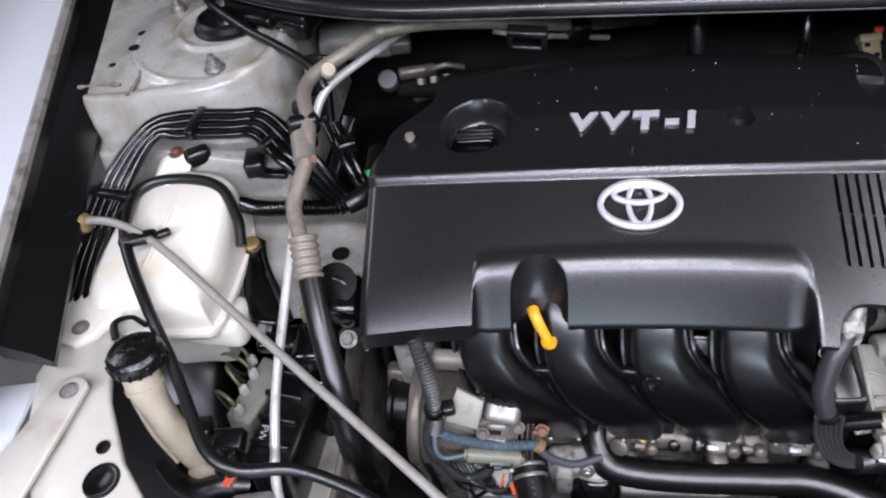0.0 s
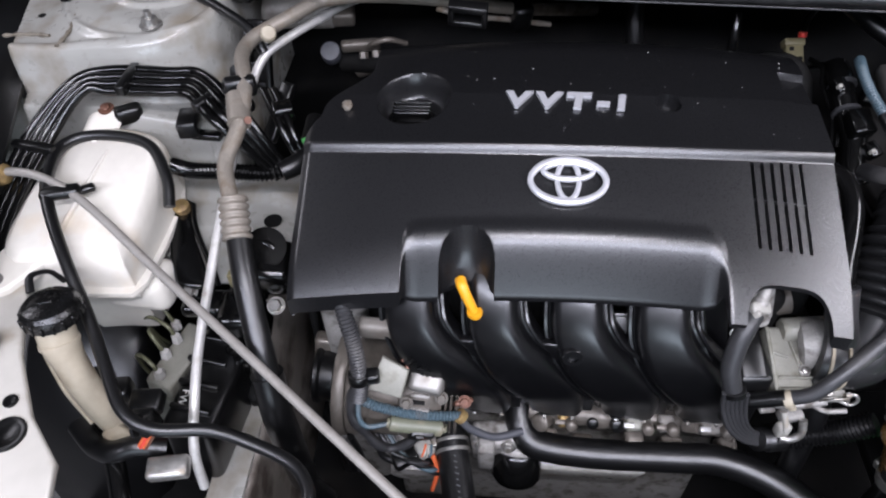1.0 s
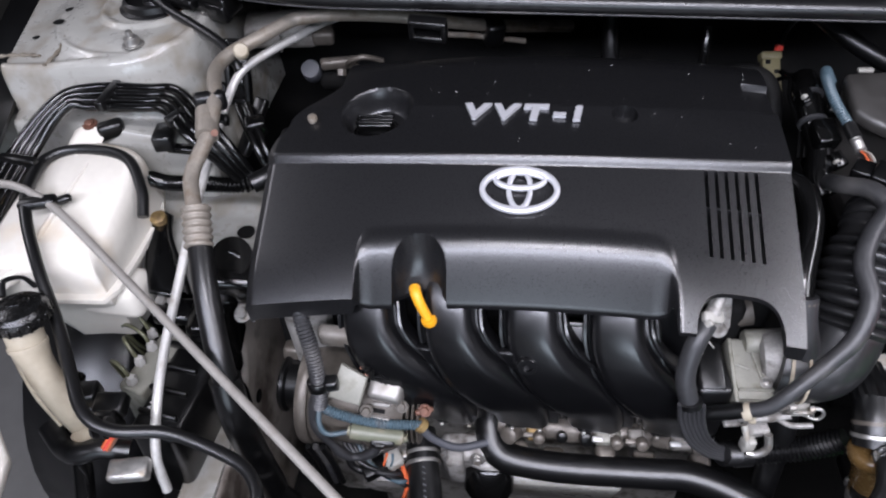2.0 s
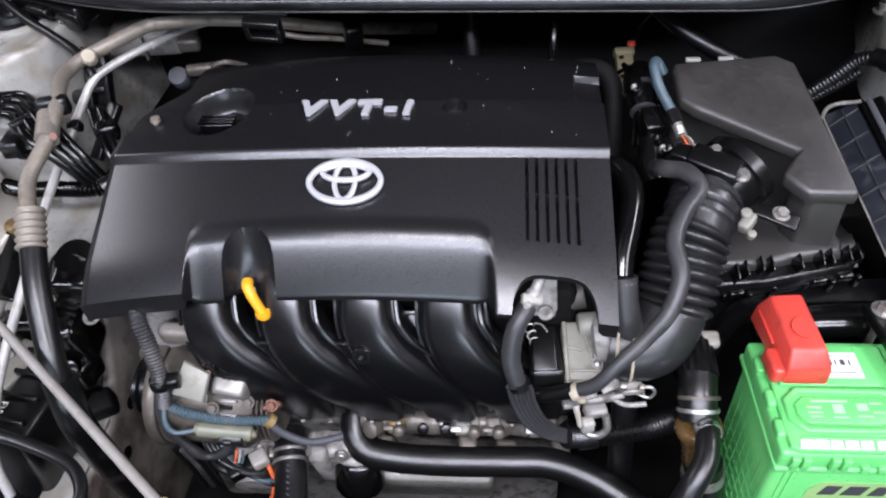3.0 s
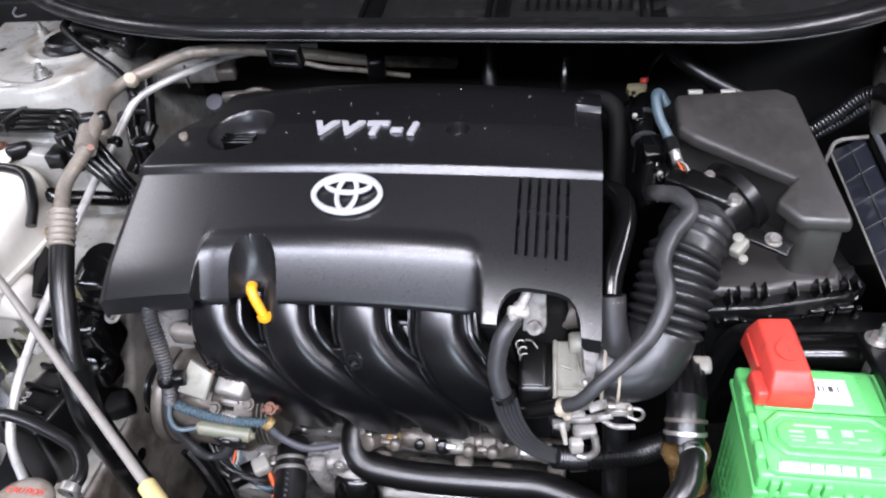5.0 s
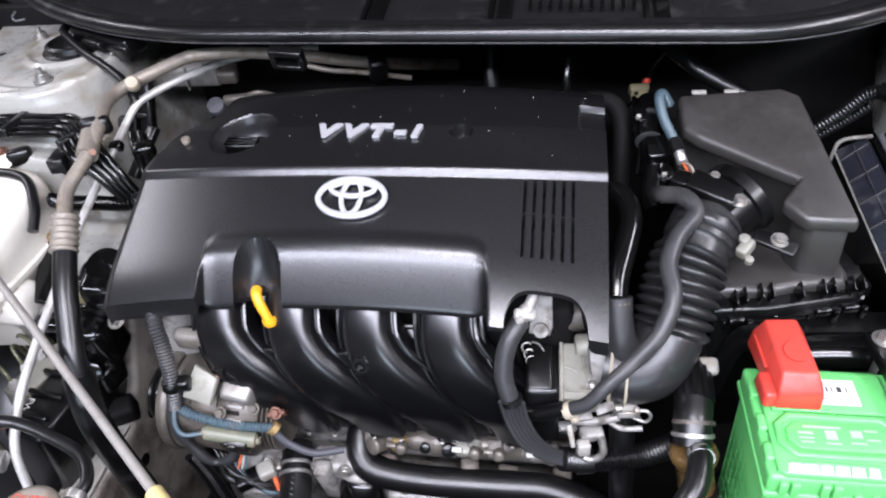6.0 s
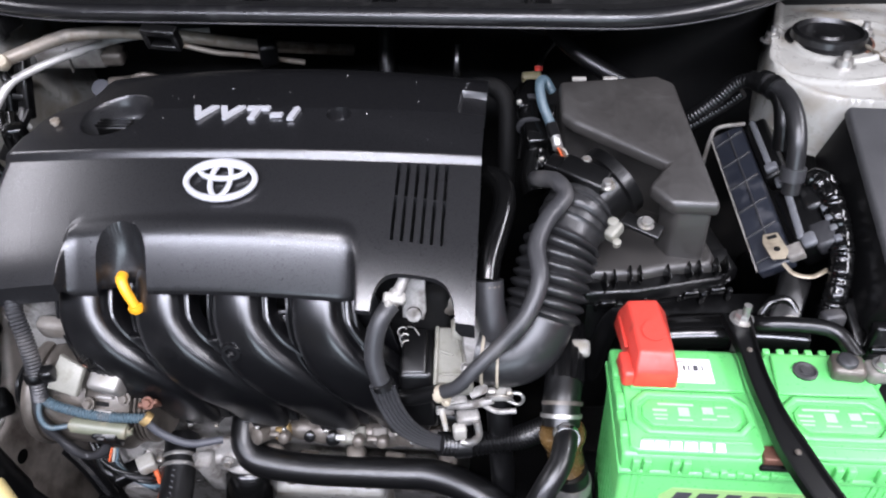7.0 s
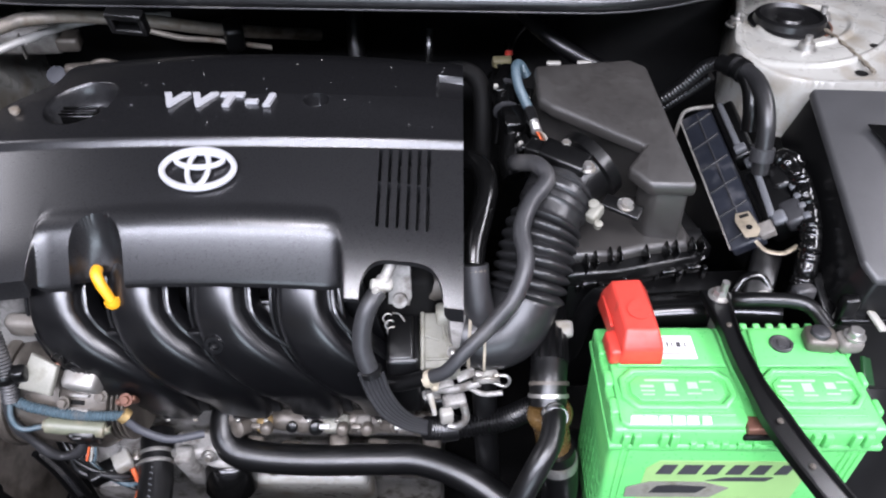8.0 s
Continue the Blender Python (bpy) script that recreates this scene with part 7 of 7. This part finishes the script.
part("ring", lathe([(0.012, 0), (0.022, 0), (0.022, 0.010), (0.012, 0.010)], pose(-0.060, 0.487, 0.842, 30, 10, 0), 24), "gloss", mt)
part("bolt", bolt_bm(pose(-0.052, 0.452, 0.792, 30, 0, 0), 0.007, 0.006, 0.010), "steel", mt)
part("tag", block((0.014, 0.010, 0.020), pose(-0.095, 0.468, 0.815), 0.002), "ochre", mt, "yellow tag")
part("connector", block((0.022, 0.020, 0.034), pose(-0.050, 0.495, 0.805), 0.003), "white_wire", mt, "pale connector")
part("bushing", block((0.034, 0.030, 0.034), pose(-0.100, 0.440, 0.640, 20, 0, 30), 0.006), "dark", mt)
part("boss", lathe([(0, 0), (0.011, 0), (0.012, 0.003), (0.012, 0.012), (0.008, 0.014), (0, 0.014)], along((-0.098, 0.438, 0.722), (-0.094, 0.40, 0.74)), 20), "gloss", mt)
part("shackle", block((0.040, 0.014, 0.020), pose(-0.086, 0.470, 0.792, 20, 0, 0), 0.004), "gloss", mt)
part("arch", sweep([(-0.092, 0.476, 0.832), (-0.084, 0.486, 0.846), (-0.068, 0.490, 0.850), (-0.052, 0.486, 0.846), (-0.046, 0.474, 0.832)], 0.0055, 10), "gloss", mt)

lcn = thing("line_connector", "black plastic connector beside the brake lines", "connector", (-0.16, 0.61, 0.90))
part("body", block((0.022, 0.034, 0.020), pose(-0.160, 0.604, 0.915, 0, 0, 10), 0.003), "plastic", lcn)
part("tongue", block((0.034, 0.012, 0.008), pose(-0.140, 0.596, 0.905, 0, 0, -5), 0.002), "gloss", lcn)
wl = thing("wiring_loop", "glossy black wires in a plastic channel beside the engine cover", "wiring", (-0.06, 0.60, 0.89))
part("channel", block((0.016, 0.070, 0.010), pose(-0.070, 0.640, 0.905, 40, 0, -24), 0.002), "plastic", wl, "black plastic channel")
for k in range(2):
    part("loop", sweep([(-0.088 + 0.012 * k, 0.655, 0.925), (-0.072 + 0.012 * k, 0.628, 0.915), (-0.055 + 0.010 * k, 0.606, 0.895), (-0.044 + 0.008 * k, 0.598, 0.87)], 0.0046, 10), "gloss", wl)
part("plug", block((0.024, 0.020, 0.022), pose(-0.062, 0.632, 0.912, 10, 0, 20), 0.004), "gloss", wl)
tc = thing("tank_clip", "black rubber clip behind the tank's ear", "clip", (-0.24, 0.625, 0.90))
part("body", block((0.030, 0.018, 0.020), pose(-0.243, 0.632, 0.905, 0, 0, 30), 0.005), "plastic", tc)
hb = thing("harness_branch", "black taped wires with red and orange leads by the modulator", "wiring", (-0.17, 0.33, 0.70))
part("loom", sweep([(-0.240, 0.330, 0.74), (-0.215, 0.310, 0.735), (-0.190, 0.300, 0.745), (-0.165, 0.305, 0.750), (-0.14, 0.31, 0.74)], 0.011, 12), "rubber", hb)
part("loom", sweep([(-0.250, 0.400, 0.73), (-0.235, 0.350, 0.73), (-0.205, 0.315, 0.725), (-0.185, 0.275, 0.71), (-0.17, 0.23, 0.69)], 0.010, 12), "gloss", hb)
for k in range(4):
    part("wire", sweep([(-0.160 + 0.003 * k, 0.300, 0.756), (-0.150 + 0.003 * k, 0.312, 0.766), (-0.142 + 0.004 * k, 0.325, 0.752)], 0.0016, 6), ("orange", "red", "orange", "copper")[k], hb)
part("plug", block((0.030, 0.022, 0.020), pose(-0.196, 0.352, 0.772, 0, 0, 10), 0.003), "plastic", hb)
part("holder", block((0.040, 0.022, 0.016), pose(-0.128, 0.287, 0.745, 10, 0, 10), 0.004), "steel", hb, "plated holder")
hl = thing("hood_cable", "black bonnet cable over the strut tower", "cable", (-0.18, 0.78, 0.97))
part("cable", sweep([(-0.282, 0.90, 0.982), (-0.275, 0.855, 0.990), (-0.250, 0.815, 0.994), (-0.195, 0.766, 0.988), (-0.150, 0.735, 0.982), (-0.108, 0.706, 0.972), (-0.090, 0.690, 0.950)], 0.0058, 12), "rubber", hl)
hg = thing("cowl_hinge_block", "black plastic block under the cowl beside the strut tower", "bracket", (-0.16, 0.79, 0.985))
part("body", block((0.130, 0.030, 0.026), pose(-0.165, 0.788, 0.998, 10, 0, -26), 0.004), "plastic", hg)
part("step", block((0.040, 0.014, 0.014), pose(-0.176, 0.772, 0.996, 10, 0, -26), 0.003), "plastic", hg)
part("step", block((0.034, 0.012, 0.022), pose(-0.128, 0.757, 0.990, 10, 0, -26), 0.003), "plastic", hg)
part("slot", block((0.024, 0.003, 0.007), pose(-0.174, 0.7645, 0.998, 10, 0, -26), 0.001), "dark", hg)
part("clip_pin", block((0.005, 0.005, 0.008), pose(-0.150, 0.762, 0.984, 10, 0, -26), 0.001), "steel", hg)

# ---- castings and plugs at the front of the engine ----
wo = thing("water_outlet", "cast aluminium water outlet with bolts", "casting", (0.19, 0.42, 0.50))
part("flange", block((0.060, 0.035, 0.075), pose(0.186, 0.425, 0.572, 15, 0, 5), 0.010, 3), "alloy", wo)
part("column", block((0.020, 0.020, 0.080), pose(0.176, 0.405, 0.575, 12, 0, 0), 0.004), "alloy", wo)
for x, z in ((0.168, 0.605), (0.202, 0.600), (0.204, 0.548)):
    part("bolt", bolt_bm(pose(x, 0.402, z, 75, 0, 0), 0.006, 0.005, 0.009), "steel", wo)
sump = thing("engine_sump", "pale cast engine sump far below the water hose", "sump", (0.24, 0.51, 0.25))
part("body", block((0.170, 0.05, 0.18), pose(0.222, 0.525, 0.330, 0, 0, 0), 0.012, 3), "paint", sump)
of = thing("oil_filter", "black oil filter on a cast aluminium seat", "oil filter", (0.215, 0.41, 0.50))
fm = along((0.216, 0.440, 0.585), (0.214, 0.395, 0.52))
part("seat_ring", lathe([(0, 0), (0.030, 0), (0.034, 0.006), (0.034, 0.012), (0.030, 0.016), (0.033, 0.020), (0.033, 0.026), (0.028, 0.030), (0, 0.030)], fm, 32), "alloy", of)
part("can", lathe([(0, 0.030), (0.029, 0.030), (0.031, 0.034), (0.031, 0.066), (0.026, 0.074), (0, 0.076)], fm, 32), "gloss", of, "black steel can")
sp = thing("sensor_plug", "black sensor plug with a grey lock on a casting", "sensor plug", (0.085, 0.39, 0.55))
part("plug", block((0.034, 0.020, 0.020), pose(0.080, 0.388, 0.588, 10, 0, 35), 0.003), "plastic", sp)
part("lock", block((0.020, 0.020, 0.018), pose(0.102, 0.395, 0.598, 10, 0, 35), 0.003), "white_wire", sp)
part("lead", sweep([(0.070, 0.382, 0.585), (0.052, 0.385, 0.600), (0.050, 0.40, 0.63), (0.075, 0.405, 0.650)], 0.0045, 10), "rubber", sp)
part("wire", sweep([(0.112, 0.392, 0.590), (0.118, 0.380, 0.570), (0.112, 0.365, 0.55)], 0.003, 8), "orange", sp, "orange wire")
wp = thing("water_pump", "cast aluminium pump housing with bolts", "pump", (0.09, 0.41, 0.48))
wm = along((0.085, 0.44, 0.545), (0.085, 0.37, 0.530))
part("housing", lathe([(0, 0), (0.060, 0), (0.062, 0.012), (0.050, 0.020), (0.046, 0.030), (0.030, 0.034), (0.028, 0.05), (0, 0.052)], wm, 36), "alloy", wp)
for k in range(6):
    part("bolt", bolt_bm(wm @ pose(0, 0, 0, 0, 0, 60 * k + 20) @ pose(0.054, 0, 0.013), 0.0055, 0.005, 0.008), "steel", wp)
for x, w, tone in ((0.268, 0.018, "brass"), (0.352, 0.030, "plate"), (0.384, 0.018, "housing"), (0.440, 0.034, "housing")):
    inj = thing("injector_plug", "tan injector plug under the manifold", "injector plug", (x, 0.43, 0.61), "injector plugs")
    part("body", block((w, 0.020, 0.016), pose(x, 0.428, 0.628, 20, 0, 4), 0.004, 3), tone, inj)
    part("collar", lathe([(0, 0), (0.007, 0), (0.007, 0.010), (0.005, 0.012), (0, 0.012)], pose(x + 0.3 * w, 0.421, 0.632, 60, 0, 0), 14), "grime", inj)
    part("comb", block((0.012, 0.006, 0.010), pose(x - 0.4 * w, 0.420, 0.633, 25, 0, 0), 0.001), "bare" if w > 0.025 else "grime", inj)
fr = thing("fuel_rail", "grimy tan cast rail behind the water hose", "rail", (0.33, 0.43, 0.60))
part("rail", sweep(fine([(0.225, 0.442, 0.622), (0.30, 0.440, 0.620), (0.38, 0.440, 0.618), (0.47, 0.440, 0.616)], 0.004), lambda q, d: 0.0145 + 0.0015 * math.sin(d * 90) + 0.0010 * math.sin(d * 233), 14, 1), "grime", fr)
for x, h in ((0.246, 0.018), (0.300, 0.011), (0.326, 0.014), (0.408, 0.016), (0.462, 0.012)):
    part("boss", lathe([(0, 0), (0.6 * h, 0), (0.6 * h, h), (0.4 * h, 1.15 * h), (0, 1.15 * h)], pose(x, 0.432, 0.622, 62, 0, 600 * (x - 0.3)), 14), ("plastic" if h < 0.0145 else "grime"), fr)
lb = thing("lower_bracket", "plated steel brackets along the front of the block", "bracket", (0.33, 0.41, 0.52))
part("plate", block((0.150, 0.010, 0.040), pose(0.330, 0.418, 0.560, 25, 0, 2), 0.003), "grime", lb)
part("plate", block((0.060, 0.012, 0.060), pose(0.430, 0.420, 0.545, 25, 0, -6), 0.004), "grime", lb)
for x in (0.27, 0.315, 0.365, 0.415, 0.445):
    part("bolt", bolt_bm(pose(x, 0.409, 0.562, 65, 0, 0), 0.006, 0.005, 0.009), "grime", lb)
part("slot", block((0.030, 0.004, 0.012), pose(0.345, 0.411, 0.556, 25, 0, 2), 0.001), "dark", lb)
for k, (x, z) in enumerate(((0.250, 0.585), (0.292, 0.575), (0.352, 0.590), (0.398, 0.580), (0.462, 0.585))):
    lug_ = thing("cast_lug", "cast aluminium lug with a bolt on the block", "casting", (x, 0.425, z - 0.02), "lugs along the block")
    part("lug", block((0.022 + 0.004 * (k % 2), 0.024, 0.030), pose(x, 0.424, z, 20, 0, 6 * (k % 3) - 6), 0.005, 2), "grime", lug_)
    part("bolt", bolt_bm(pose(x, 0.411, z + 0.004, 65, 0, 0), 0.0055, 0.004, 0.0085), "grime", lug_)
nw = thing("engine_wires", "thin grey and black wires below the water hose", "wiring", (0.11, 0.38, 0.55))
for k in range(5):
    o = 0.006 * k
    part("wire", sweep([(0.040 + o, 0.402, 0.640 - o), (0.058 + o, 0.384, 0.622 - o), (0.080 + 1.4 * o, 0.376, 0.610 - 1.5 * o), (0.100 + o, 0.384, 0.590 - o), (0.096 + o, 0.40, 0.56)], 0.0024 + 0.0006 * (k % 2), 8), ("rubber", "hose", "rubber", "bluegrey", "rubber")[k], nw)
wb = thing("harness_bracket", "rusty harness bracket beside the manifold", "bracket", (0.145, 0.385, 0.70))
part("tongue", block((0.020, 0.006, 0.020), pose(0.150, 0.388, 0.722, 30, 0, 20), 0.002), "copper", wb)
part("screw", bolt_bm(pose(0.152, 0.384, 0.730, 50, 0, 0), 0.005, 0.004, 0.007), "copper", wb)

# ---- behind the engine ----
fh = thing("firewall_hoses", "black heater hoses in front of the firewall", "hose", (0.45, 0.85, 0.80))
part("hose", sweep([(0.430, 0.700, 0.900), (0.470, 0.735, 0.915), (0.505, 0.735, 0.918), (0.522, 0.718, 0.905), (0.524, 0.69, 0.87), (0.522, 0.67, 0.82)], 0.0115, 16), "dark", fh)
part("hose", sweep([(0.350, 0.94, 0.93), (0.350, 0.89, 0.935), (0.352, 0.86, 0.90), (0.355, 0.84, 0.84)], 0.012, 16), "rubber", fh)
part("hose", sweep([(0.48, 0.92, 0.955), (0.54, 0.88, 0.945), (0.60, 0.87, 0.940), (0.66, 0.88, 0.945), (0.72, 0.91, 0.95)], 0.013, 16), "rubber", fh)
part("stub", sweep([(0.458, 0.80, 0.945), (0.457, 0.788, 0.925), (0.456, 0.778, 0.90)], 0.006, 12), "gloss", fh)
part("hose", sweep([(0.560, 0.90, 0.955), (0.575, 0.84, 0.955), (0.600, 0.79, 0.945), (0.640, 0.765, 0.925), (0.690, 0.760, 0.90)], 0.010, 14), "rubber", fh)
part("flange", lathe([(0, 0), (0.030, 0), (0.032, 0.005), (0.022, 0.010), (0, 0.012)], along((0.385, 0.94, 0.92), (0.385, 0.90, 0.94)), 28), "dark", fh)
for x in (0.605, 0.640):
    wt = thing("box_tab", "pale tab at the rear of the air box", "tab", (x, 0.70, 0.94), "air box tabs")
    part("tab", block((0.016, 0.006, 0.004), pose(x, 0.701, 0.945), 0.001), "white_wire", wt)

# fine dust on the cover
dust = bmesh.new()
for k in range(46):
    x, y = random.gauss(0.33, 0.09), 0.555 + 0.15 * random.random()
    if 0.05 < x < 0.48 and math.hypot(x - 0.346, y - 0.601) > 0.014:
        r = 0.0002 + 0.0005 * random.random() ** 2
        joined(dust, lathe([(0, 0), (r, r * 0.3), (r * 0.7, r), (0, r * 1.2)], pose(x, y, cover_height(x, y)), 5))
tagged(part("dust", dust, "paper"), "pale specks of dust on the engine cover", "dust", kind="stuff")

part("band", lathe([(0.0102, -0.006), (0.0112, -0.005), (0.0112, 0.005), (0.0102, 0.006)], along((0.046, 0.381, 0.772), (0.046, 0.378, 0.760)), 18), "plastic", hn, "black cable band")
part("band_lock", block((0.014, 0.014, 0.016), pose(0.060, 0.382, 0.774, 10, 0, 10), 0.003), "plastic", hn)
part("teal_wire", sweep([(0.044, 0.372, 0.748), (0.044, 0.360, 0.730), (0.052, 0.356, 0.718), (0.072, 0.361, 0.716)], 0.0028, 8), "bluegrey", hn, "teal wire")
part("strap", lathe([(0.0066, -0.004), (0.0080, -0.003), (0.0080, 0.003), (0.0066, 0.004)], along((0.148, 0.3765, 0.7125), (0.158, 0.375, 0.70)), 14), "brass", hn, "brassy strap")
for k, c in enumerate(("orange", "white_wire", "bluegrey")):
    part("wire", sweep([(0.112 + 0.003 * k, 0.354, 0.690), (0.110 + 0.004 * k, 0.349, 0.683), (0.108 + 0.004 * k, 0.346, 0.677)], 0.0013, 6), c, hn)
